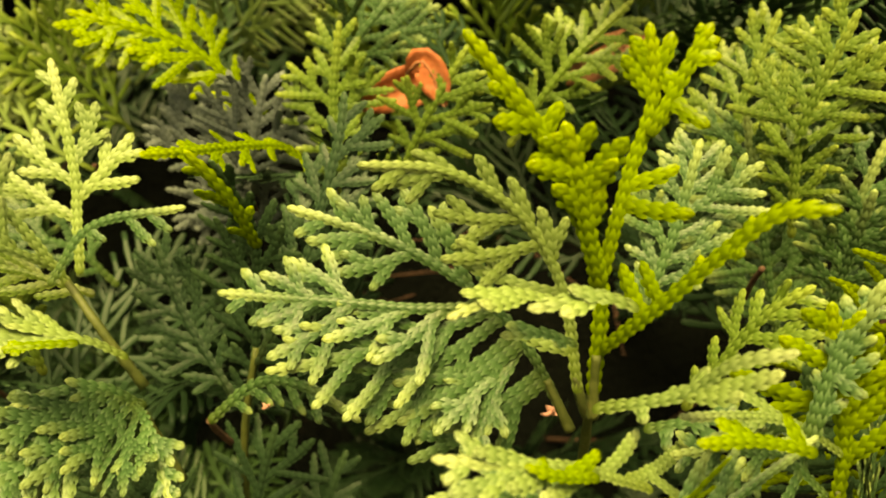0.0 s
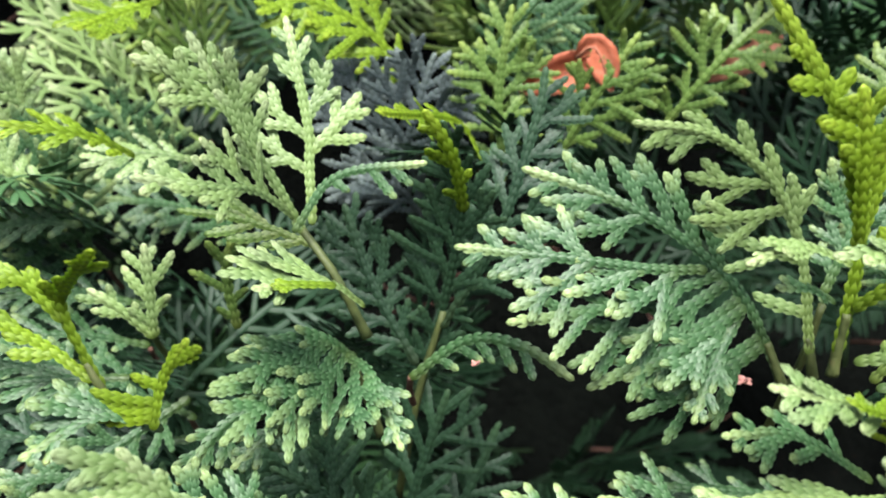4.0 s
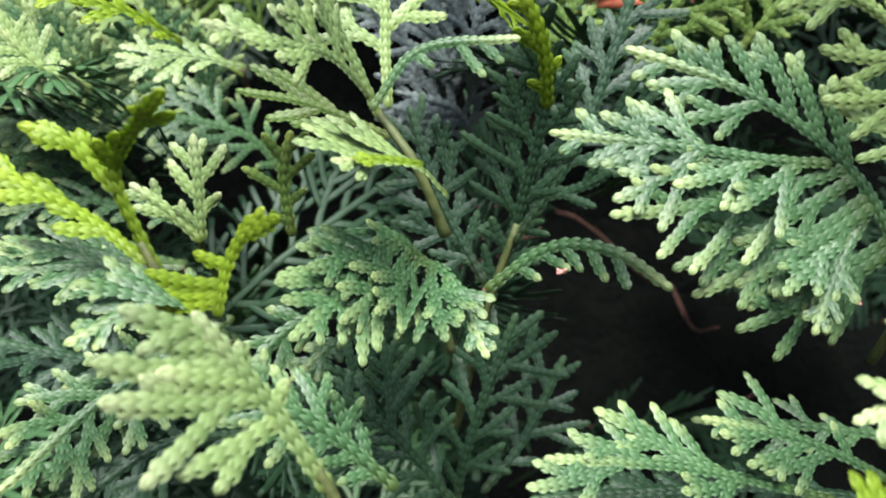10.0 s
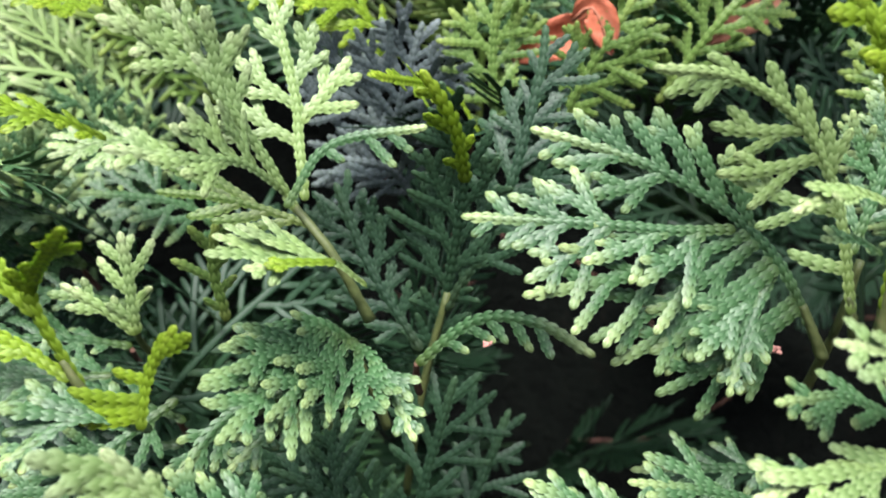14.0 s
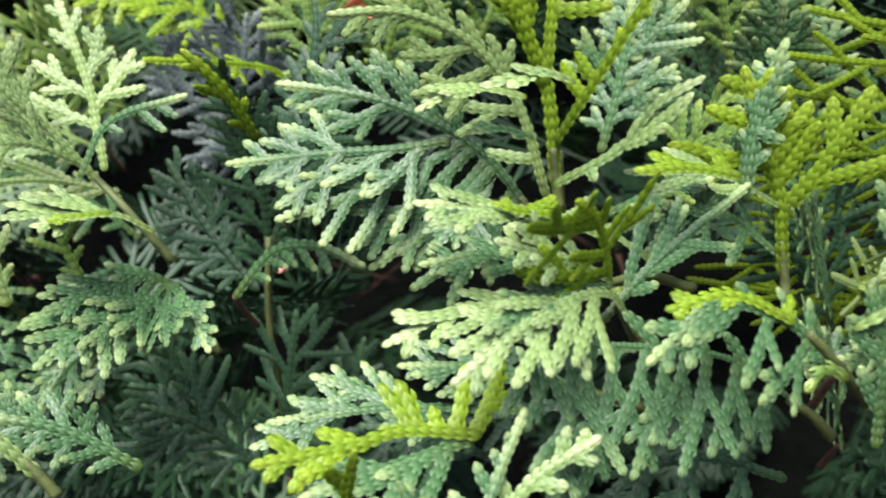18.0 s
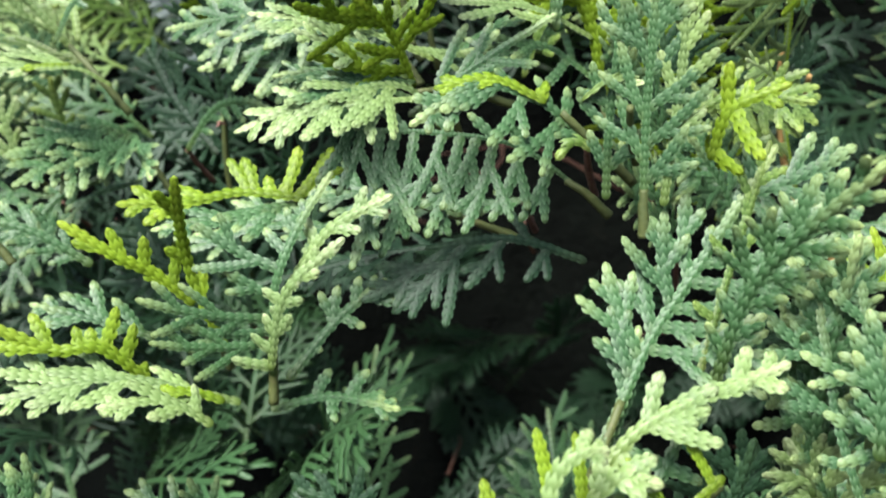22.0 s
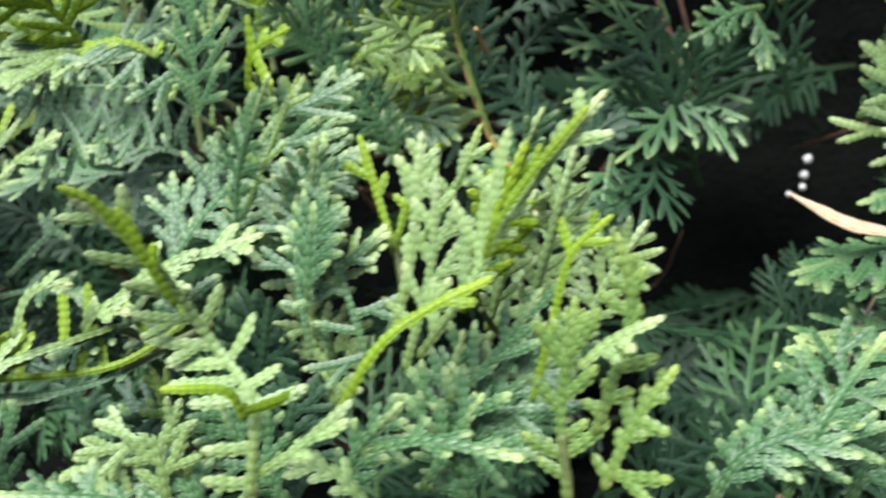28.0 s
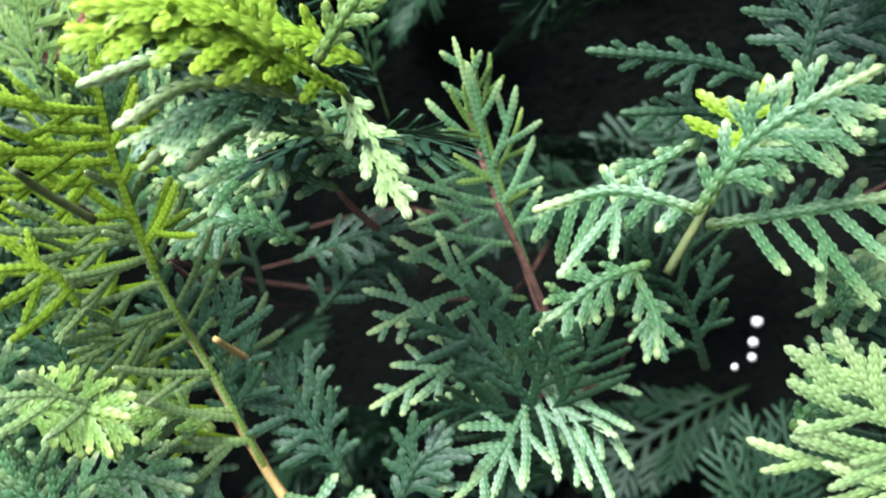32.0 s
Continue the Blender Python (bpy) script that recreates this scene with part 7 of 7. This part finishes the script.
b = branch("bright lime-green young arborvitae shoot on the hedge", ((0.1232, 0.0543, 0.8400), (0.1222, 0.0579, 0.8451), (0.1216, 0.0602, 0.8492),), (0.0012, 0.0008), GREENWOOD)
fan(b, ((0.1220, 0.0580, 0.8457), (0.1183, 0.0667, 0.8616), (0.1160, 0.0720, 0.8731)), (0.1109, -0.8749, 0.4715), ((0.66, 8.8, 43), (0.69, 5.5, 1), (0.50, 5.6, -37)), "lime", 0.0025, subs=0)
fan(b, ((0.1216, 0.0584, 0.8471), (0.1280, 0.0665, 0.8600), (0.1345, 0.0728, 0.8670)), (0.1935, -0.8506, 0.4889), ((0.41, 3.7, 69), (0.66, 1.9, -75)), "lime", 0.0025, subs=0)
fan(b, ((0.1265, 0.0508, 0.8464), (0.1396, 0.0608, 0.8595), (0.1466, 0.0683, 0.8702)), (0.1636, -0.8540, 0.4939), ((0.66, 7.1, 12), (0.78, 5.5, -40), (0.50, 4.6, 58)), "olive", 0.0023, subs=0)
fan(b, ((0.1177, 0.0352, 0.8264), (0.1137, 0.0436, 0.8418), (0.1093, 0.0532, 0.8577), (0.1107, 0.0643, 0.8769)), (0.1751, -0.8431, 0.5085), ((0.34, 15.2, 48), (0.44, 12.1, -71), (0.53, 14.1, 48), (0.72, 7.7, 45), (0.59, 7.4, -52), (0.25, 11.9, -88), (0.19, 9.8, 61), (0.09, 14.2, 83)), "mature", 0.0022, subs=0.8)
fan(b, ((0.1036, 0.0378, 0.8323), (0.1016, 0.0468, 0.8477), (0.1024, 0.0601, 0.8676)), (0.2295, -0.8198, 0.5246), ((0.47, 10.7, 49), (0.69, 12.3, 48), (0.44, 12.6, -44), (0.91, 10.4, 21), (0.28, 4.9, 66)), "mature", 0.0022, subs=0.8)
fan(b, ((0.0808, 0.0568, 0.8556), (0.0884, 0.0674, 0.8681), (0.1011, 0.0822, 0.8896)), (0.3530, -0.8385, 0.4150), ((0.66, 4.9, 11), (0.47, 6.2, 64), (0.50, 6.8, -25), (0.22, 4.9, 75)), "olive", 0.0020, subs=0.2)
b = branch("olive-green arborvitae branch on a greenish stem", ((0.1602, 0.0009, 0.8066), (0.1610, 0.0038, 0.8148), (0.1617, 0.0073, 0.8249),), (0.0012, 0.0008), GREENWOOD)
fan(b, ((0.1608, 0.0026, 0.8145), (0.1619, 0.0095, 0.8280), (0.1655, 0.0130, 0.8389), (0.1675, 0.0160, 0.8464)), (-0.1282, -0.9040, 0.4079), ((0.66, 9.0, 46), (0.72, 9.4, -24), (0.44, 7.0, 44), (0.50, 8.3, -41), (0.22, 7.6, 60), (0.22, 9.7, -58)), "olive", 0.0025, subs=0.5, fill=True)
fan(b, ((0.1674, 0.0066, 0.8247), (0.1738, 0.0112, 0.8366), (0.1773, 0.0139, 0.8453), (0.1767, 0.0174, 0.8563)), (-0.2093, -0.9053, 0.3696), ((0.72, 4.3, -37), (0.62, 6.1, 71), (0.56, 3.5, -17), (0.34, 6.9, -55), (0.12, 3.4, 86)), "olive", 0.0026, subs=0.3, fill=True)
fan(b, ((0.1676, 0.0019, 0.8167), (0.1745, 0.0059, 0.8265), (0.1828, 0.0095, 0.8341)), (-0.2264, -0.8032, 0.5510), ((0.47, 6.6, 37), (0.56, 5.7, -83), (0.09, 4.2, 62), (0.12, 10.5, -66)), "olive", 0.0025, subs=0.5, fill=True)
fan(b, ((0.1559, 0.0154, 0.8276), (0.1622, 0.0183, 0.8412), (0.1675, 0.0213, 0.8523), (0.1758, 0.0231, 0.8579)), (-0.1741, -0.9208, 0.3491), (), "lime", 0.0018)
fan(b, ((0.1674, 0.0047, 0.8386), (0.1740, 0.0065, 0.8420), (0.1822, 0.0083, 0.8440)), (-0.1384, -0.6091, 0.7809), ((0.34, 3.9, -81), (0.53, 3.5, -78)), "pale", 0.0025, subs=0)
b = branch("bright lime-green young arborvitae shoot on the hedge", ((0.0802, 0.0414, 0.8421), (0.0718, 0.0335, 0.8415), (0.0634, 0.0266, 0.8406),), (0.0012, 0.0008), GREENWOOD)
fan(b, ((0.0803, 0.0365, 0.8471), (0.0640, 0.0262, 0.8421), (0.0428, 0.0193, 0.8451), (0.0296, 0.0135, 0.8512), (0.0164, 0.0084, 0.8595)), (0.4281, -0.7524, 0.5006), ((0.72, 10.8, -94), (0.72, 3.1, -98), (0.56, 14.0, -86), (0.56, 6.6, -94), (0.62, 5.5, -81), (0.44, 21.0, -90), (0.38, 19.7, -98), (0.31, 9.7, -92), (0.38, 4.3, -89), (0.81, 5.4, -42), (0.16, 12.0, -92), (0.03, 10.4, -94)), "lime", 0.0021, subs=0)
fan(b, ((0.0720, 0.0322, 0.8407), (0.0540, 0.0225, 0.8392), (0.0332, 0.0143, 0.8443), (0.0170, 0.0078, 0.8506)), (0.3485, -0.4521, 0.8210), ((0.59, 12.2, 15), (0.38, 9.0, 7), (0.16, 2.3, 50), (0.75, 8.9, -18)), "mature", 0.0020, subs=0.4)
fan(b, ((0.0750, 0.0466, 0.8490), (0.0697, 0.0412, 0.8437), (0.0626, 0.0368, 0.8425)), (0.2952, -0.7589, 0.5805), ((0.62, 9.9, -32), (0.84, 5.5, 4), (0.34, 6.6, -83), (0.09, 8.0, 161), (0.34, 6.3, 98)), "mature", 0.0027, subs=0.4)
b = branch("olive-green arborvitae branch on a greenish stem", ((0.0630, 0.0292, 0.7932), (0.0635, 0.0309, 0.8045), (0.0642, 0.0331, 0.8137),), (0.0012, 0.0008), GREENWOOD)
fan(b, ((0.0639, 0.0306, 0.8031), (0.0641, 0.0347, 0.8187), (0.0629, 0.0376, 0.8349)), (0.4214, -0.8826, 0.2083), ((0.25, 9.0, 44), (0.47, 6.0, -77), (0.16, 8.5, -47), (0.66, 5.7, 70), (0.75, 1.5, -53), (0.03, 5.3, -49)), "olive", 0.0027, subs=0.2)
b = branch("olive-green arborvitae branch on a greenish stem", ((0.1400, 0.1567, 0.8165), (0.1343, 0.1618, 0.8339), (0.1269, 0.1674, 0.8480), (0.1238, 0.1674, 0.8775), (0.1248, 0.1631, 0.8932),), (0.0016, 0.0009), TANWOOD)
fan(b, ((0.1275, 0.1666, 0.8483), (0.1244, 0.1666, 0.8777), (0.1254, 0.1623, 0.8934), (0.1277, 0.1575, 0.9163), (0.1329, 0.1540, 0.9332)), (0.5660, -0.8094, -0.1566), ((0.19, 45.5, 59), (0.31, 25.8, 88), (0.44, 28.9, 87), (0.19, 20.1, 68), (0.09, 19.6, 64), (0.53, 28.7, 89), (0.62, 28.2, 81), (0.69, 26.9, 81), (0.75, 27.3, 76), (0.50, 23.1, 80), (0.09, 12.6, 56), (0.78, 28.0, 66)), "pale", 0.0020, subs=0.6, bend=0.25, age1=0.9)
fan(b, ((0.1275, 0.1666, 0.8483), (0.1244, 0.1666, 0.8777), (0.1254, 0.1623, 0.8934), (0.1277, 0.1575, 0.9163), (0.1329, 0.1540, 0.9332)), (0.8451, -0.5182, -0.1312), ((0.41, 17.9, -71), (0.34, 15.2, -93), (0.19, 16.0, -86), (0.09, 19.9, -84), (0.28, 23.5, -61), (0.53, 20.3, -57), (0.47, 20.9, -61), (0.66, 24.2, -51), (0.31, 23.6, 52), (0.53, 25.6, 62), (0.69, 22.9, 69), (0.16, 26.7, 44)), "pale", 0.0018, subs=0.3, bend=0.25)
fan(b, ((0.1275, 0.1666, 0.8483), (0.1244, 0.1666, 0.8777), (0.1254, 0.1623, 0.8934), (0.1277, 0.1575, 0.9163), (0.1329, 0.1540, 0.9332)), (-0.2745, -0.9535, -0.1241), ((0.19, 60.0, 77), (0.31, 48.7, 99), (0.38, 56.8, 99), (0.19, 33.5, 84), (0.09, 31.7, 83), (0.53, 57.5, 107), (0.62, 53.2, 99), (0.69, 49.9, 98), (0.75, 48.9, 95), (0.44, 44.2, 99), (0.09, 18.3, 76), (0.78, 46.5, 88)), "lime", 0.0019, subs=0.4, bend=0.25)
fan(b, ((0.1276, 0.1590, 0.9044), (0.1313, 0.1552, 0.9254), (0.1369, 0.1518, 0.9426), (0.1426, 0.1508, 0.9566)), (0.5045, -0.8189, -0.2736), ((0.41, 25.3, 81), (0.47, 17.2, 79), (0.59, 10.7, 77), (0.22, 12.2, 33), (0.38, 14.8, -32), (0.66, 18.7, 76), (0.12, 15.2, -37), (0.53, 14.2, -31), (0.53, 25.0, 79), (0.72, 8.2, 47)), "lime", 0.0020, subs=0.5, bend=0.25)
fan(b, ((0.1276, 0.1590, 0.9044), (0.1313, 0.1552, 0.9254), (0.1369, 0.1518, 0.9426), (0.1426, 0.1508, 0.9566)), (-0.3122, -0.9481, -0.0597), ((0.41, 47.4, 98), (0.47, 30.0, 97), (0.59, 17.5, 95), (0.22, 13.9, 54), (0.38, 19.1, -40), (0.66, 31.6, 93), (0.12, 20.7, -44), (0.53, 18.2, -38), (0.53, 45.8, 97), (0.72, 10.3, 67)), "lime", 0.0020, subs=0.4, bend=0.25)
fan(b, ((0.1241, 0.1378, 0.9075), (0.1226, 0.1358, 0.9164), (0.1147, 0.1281, 0.9211)), (0.7536, -0.6549, 0.0566), ((0.38, 14.2, 66), (0.44, 11.0, -15), (0.16, 12.6, 100), (0.28, 8.9, 15)), "lime", 0.0020, subs=0.3)
fan(b, ((0.1182, 0.1396, 0.8828), (0.1143, 0.1336, 0.8920), (0.1065, 0.1244, 0.8988)), (0.8575, -0.4887, 0.1610), ((0.47, 13.3, 42), (0.41, 9.9, -14), (0.66, 11.0, 28), (0.22, 9.8, 62)), "pale", 0.0020, subs=0.3)
fan(b, ((0.1341, 0.1607, 0.8407), (0.1269, 0.1536, 0.8402), (0.1190, 0.1458, 0.8382)), (0.4252, -0.5533, 0.7162), ((0.41, 8.3, 51), (0.31, 8.1, -55), (0.53, 6.3, -46)), "mature", 0.0027, subs=0.3)
fan(b, ((0.1326, 0.1620, 0.8428), (0.1441, 0.1605, 0.8399), (0.1548, 0.1610, 0.8402)), (0.0633, -0.6146, 0.7863), ((0.31, 19.8, -47), (0.16, 10.8, -52), (0.66, 8.1, -30), (0.38, 7.3, 66), (0.44, 10.8, -31)), "mature", 0.0027, subs=0.3)
fan(b, ((0.1212, 0.1660, 0.8498), (0.1050, 0.1598, 0.8545), (0.0857, 0.1501, 0.8583)), (0.4372, -0.6366, 0.6354), ((0.34, 13.7, 51), (0.62, 12.2, 54), (0.53, 17.9, -40), (0.38, 14.1, -32), (0.25, 19.3, 46), (0.12, 13.0, 67)), "mature", 0.0023, subs=0.2)
b = branch("mature blue-green arborvitae branch with pale yellow-green tips", ((0.1951, 0.2062, 0.8478), (0.1927, 0.2123, 0.8550), (0.1901, 0.2191, 0.8713), (0.1869, 0.2218, 0.8889), (0.1862, 0.2234, 0.9074),), (0.0014, 0.0008), BARK)
fan(b, ((0.1946, 0.2020, 0.8557), (0.1905, 0.1903, 0.8449), (0.1810, 0.1754, 0.8368), (0.1676, 0.1615, 0.8321)), (0.2994, -0.6208, 0.7246), ((0.53, 15.9, 11), (0.41, 18.5, 23), (0.31, 22.1, 32), (0.50, 12.9, -60), (0.59, 13.1, -46), (0.25, 29.0, 38), (0.19, 36.7, 35), (0.12, 35.1, 42), (0.59, 10.4, -12), (0.22, 18.3, 32)), "mature", 0.0022, subs=0.3)
fan(b, ((0.1910, 0.2070, 0.8608), (0.1753, 0.1999, 0.8687), (0.1549, 0.1881, 0.8679)), (0.4550, -0.6389, 0.6202), ((0.22, 17.9, -21), (0.34, 24.1, -35), (0.50, 14.1, 14), (0.25, 13.9, 35), (0.66, 14.8, -45), (0.09, 11.3, -38)), "mature", 0.0022, subs=0.4)
fan(b, ((0.1899, 0.2008, 0.8502), (0.1727, 0.1918, 0.8542), (0.1526, 0.1798, 0.8521)), (0.3868, -0.6258, 0.6774), ((0.47, 14.2, 22), (0.28, 16.0, 37), (0.12, 15.2, 38), (0.56, 11.7, -32), (0.31, 13.1, -32), (0.06, 10.8, 37)), "mature", 0.0022, subs=0.4)
fan(b, ((0.1919, 0.2159, 0.8665), (0.1888, 0.2201, 0.8853), (0.1879, 0.2227, 0.9037), (0.1874, 0.2258, 0.9263)), (0.2521, -0.9515, 0.1763), ((0.53, 18.9, 34), (0.41, 19.9, 52), (0.59, 18.0, -5), (0.44, 21.4, -35), (0.28, 18.7, -47), (0.22, 18.5, 54), (0.09, 32.5, 56), (0.16, 12.9, -56), (0.28, 31.1, 52)), "mature", 0.0019, subs=0.5)
fan(b, ((0.1908, 0.2177, 0.8697), (0.1897, 0.2219, 0.8864), (0.1894, 0.2247, 0.9046), (0.1907, 0.2277, 0.9220)), (0.8133, -0.5714, 0.1092), ((0.53, 19.4, 28), (0.41, 20.5, -51), (0.34, 15.3, 44), (0.72, 14.4, -26), (0.22, 12.5, -41)), "olive", 0.0018, subs=0.4)
b = branch("pale yellow-green arborvitae branch catching the light", ((0.2818, 0.1725, 0.7843), (0.2798, 0.1750, 0.7972), (0.2766, 0.1752, 0.8044),), (0.0012, 0.0008), GREENWOOD)
fan(b, ((0.2764, 0.1749, 0.8037), (0.2728, 0.1767, 0.8162), (0.2655, 0.1772, 0.8321), (0.2586, 0.1798, 0.8534)), (0.0876, -0.9879, 0.1281), ((0.69, 20.3, 29), (0.56, 22.2, 31), (0.69, 10.6, -29), (0.78, 10.1, 48), (0.22, 38.1, 49), (0.31, 27.9, 41), (0.16, 24.9, 48), (0.38, 17.8, 37), (0.78, 4.2, -22), (0.56, 10.6, -22)), "pale", 0.0030, subs=0.4, age1=0.95)
fan(b, ((0.2778, 0.1760, 0.8022), (0.2791, 0.1821, 0.8195), (0.2796, 0.1870, 0.8372), (0.2819, 0.1894, 0.8456)), (-0.1026, -0.9473, 0.3036), ((0.44, 12.5, 33), (0.31, 12.8, 48), (0.72, 9.2, 22), (0.56, 13.7, -39), (0.28, 12.6, -33), (0.75, 9.3, -37), (0.16, 15.9, 52), (0.09, 15.6, -34), (0.59, 9.2, 17)), "mature", 0.0028, subs=0.4)
fan(b, ((0.3029, 0.1901, 0.8229), (0.2902, 0.1855, 0.8287), (0.2811, 0.1771, 0.8190)), (0.2452, -0.6298, 0.7370), ((0.44, 10.9, 50), (0.25, 10.8, 71), (0.09, 7.5, 67), (0.84, 9.3, 29), (0.97, 15.0, 12)), "pale", 0.0028, subs=0.3)
fan(b, ((0.3047, 0.1851, 0.8127), (0.2926, 0.1793, 0.8141), (0.2779, 0.1706, 0.8092)), (0.1842, -0.5374, 0.8229), ((0.81, 8.7, 15), (0.53, 9.7, 26), (0.38, 15.3, 42), (0.19, 18.5, 51)), "mature", 0.0028, subs=0.3)
b = branch("pale yellow-green arborvitae branch catching the light", ((0.2956, 0.1579, 0.7660), (0.2915, 0.1578, 0.7767), (0.2869, 0.1567, 0.7847),), (0.0012, 0.0008), GREENWOOD)
fan(b, ((0.2909, 0.1728, 0.7892), (0.2723, 0.1684, 0.8015), (0.2540, 0.1607, 0.8068), (0.2380, 0.1522, 0.8076)), (0.4421, -0.4416, 0.7807), ((0.75, 9.0, -5), (0.59, 12.2, -20), (0.78, 10.3, 27), (0.44, 14.2, -21), (0.31, 14.5, -11), (0.59, 10.4, 39), (0.41, 12.7, 41), (0.25, 12.1, 45), (0.66, 7.2, -21)), "mature", 0.0030, subs=0.4)
fan(b, ((0.2962, 0.1682, 0.7968), (0.2787, 0.1588, 0.7996), (0.2625, 0.1480, 0.7998), (0.2486, 0.1382, 0.8011)), (0.3067, -0.3591, 0.8815), ((0.53, 6.0, -58), (0.66, 7.2, -43), (0.75, 7.8, 66), (0.88, 8.7, 50), (0.34, 7.4, -75), (0.22, 5.9, -89), (0.53, 10.5, 45), (0.34, 12.8, 44), (0.19, 11.9, 50), (0.81, 6.0, -55)), "pale", 0.0032, subs=0.4, age1=0.95)
fan(b, ((0.2912, 0.1581, 0.7848), (0.2653, 0.1459, 0.7941), (0.2390, 0.1305, 0.8008), (0.2121, 0.1136, 0.8037)), (0.4023, -0.3549, 0.8439), ((0.84, 16.6, 15), (0.84, 10.1, -13), (0.75, 12.2, -27), (0.66, 12.2, -18), (0.78, 17.5, 23), (0.69, 19.1, 32), (0.62, 21.8, 40), (0.50, 26.3, 39), (0.56, 11.9, -19), (0.47, 10.3, -16), (0.34, 12.2, -19), (0.41, 25.4, 42), (0.31, 21.5, 45), (0.19, 22.2, 45), (0.25, 7.7, -43), (0.12, 7.5, -56)), "mature", 0.0031, subs=0.4, age1=0.95)
fan(b, ((0.2896, 0.1490, 0.7787), (0.2717, 0.1397, 0.7823), (0.2546, 0.1309, 0.7864), (0.2357, 0.1197, 0.7917)), (0.3854, -0.3275, 0.8627), ((0.78, 7.0, -15), (0.66, 8.4, -31), (0.53, 7.3, -34), (0.41, 5.1, -47), (0.25, 6.7, -43), (0.84, 7.3, 44), (0.69, 9.9, 44), (0.53, 10.0, 49), (0.38, 9.4, 50), (0.19, 12.7, 41), (0.12, 4.1, -45)), "pale", 0.0032, subs=0.3, age1=0.95)
fan(b, ((0.2870, 0.1440, 0.7661), (0.2604, 0.1296, 0.7762), (0.2352, 0.1167, 0.7831), (0.2103, 0.1028, 0.7895)), (0.4261, -0.3103, 0.8498), ((0.91, 8.5, -25), (0.78, 12.4, -37), (0.69, 10.9, -34), (0.81, 10.5, 27), (0.72, 10.7, 42), (0.59, 11.7, 44), (0.56, 10.6, -30), (0.44, 10.4, -30), (0.47, 12.6, 45), (0.34, 13.4, 46), (0.31, 9.9, -28), (0.19, 12.9, 42), (0.19, 9.0, -32)), "mature", 0.0031, subs=0.4)
fan(b, ((0.2597, 0.1190, 0.7650), (0.2400, 0.1116, 0.7761), (0.2229, 0.1040, 0.7839), (0.2074, 0.0964, 0.7901)), (0.5257, -0.3654, 0.7682), ((0.78, 8.5, -28), (0.66, 9.5, -18), (0.50, 11.3, -19), (0.38, 10.0, -25), (0.22, 8.9, -28)), "pale", 0.0031, subs=0.3, age1=0.95)
b = branch("bright lime-green young arborvitae shoot on the hedge", ((0.2274, 0.1908, 0.8680), (0.2371, 0.1935, 0.8791), (0.2476, 0.1971, 0.8922),), (0.0012, 0.0008), GREENWOOD)
fan(b, ((0.2389, 0.1936, 0.8809), (0.2478, 0.1963, 0.8930), (0.2557, 0.1984, 0.9043)), (-0.1149, -0.9536, 0.2783), ((0.53, 12.1, 90), (0.66, 12.3, 80), (0.72, 6.2, -47), (0.75, 6.4, 92)), "lime", 0.0028, subs=0)
fan(b, ((0.2466, 0.1984, 0.8873), (0.2565, 0.2019, 0.8911), (0.2729, 0.2053, 0.8909)), (0.1180, -0.7765, 0.6190), ((0.47, 11.4, -40), (0.28, 13.2, -59), (0.56, 8.5, 35), (0.34, 10.8, 37), (0.72, 6.9, -24)), "pale", 0.0028, subs=0.3)
b = branch("pale yellow-green arborvitae branch catching the light", ((0.3109, 0.2267, 0.8567), (0.3042, 0.2226, 0.8547), (0.2995, 0.2200, 0.8550),), (0.0012, 0.0008), GREENWOOD)
fan(b, ((0.3043, 0.2221, 0.8564), (0.2923, 0.2162, 0.8578), (0.2785, 0.2090, 0.8570), (0.2638, 0.2007, 0.8538)), (0.2747, -0.6092, 0.7439), ((0.69, 9.9, -14), (0.47, 10.8, -13), (0.62, 11.8, 31), (0.41, 13.7, 38), (0.84, 10.2, 12), (0.19, 14.8, 43), (0.06, 14.3, 46), (0.28, 10.7, -16)), "pale", 0.0028, subs=0.4)
fan(b, ((0.3145, 0.2472, 0.8678), (0.2995, 0.2426, 0.8727), (0.2829, 0.2398, 0.8842)), (0.3936, -0.8392, 0.3753), ((0.53, 10.2, 19), (0.41, 10.6, 44), (0.22, 9.4, 38), (0.69, 12.7, -36), (0.34, 12.1, -55), (0.12, 8.9, -74)), "mature", 0.0026, subs=0.4)
fan(b, ((0.3065, 0.2308, 0.8339), (0.2913, 0.2257, 0.8375), (0.2731, 0.2194, 0.8406), (0.2543, 0.2109, 0.8412)), (0.3370, -0.6300, 0.6997), ((0.72, 13.6, 35), (0.56, 14.7, 41), (0.38, 15.6, 41), (0.62, 11.3, -24), (0.44, 11.0, -37), (0.22, 8.9, -59), (0.19, 17.9, 42), (0.09, 11.9, 41)), "mature", 0.0026, subs=0.4)
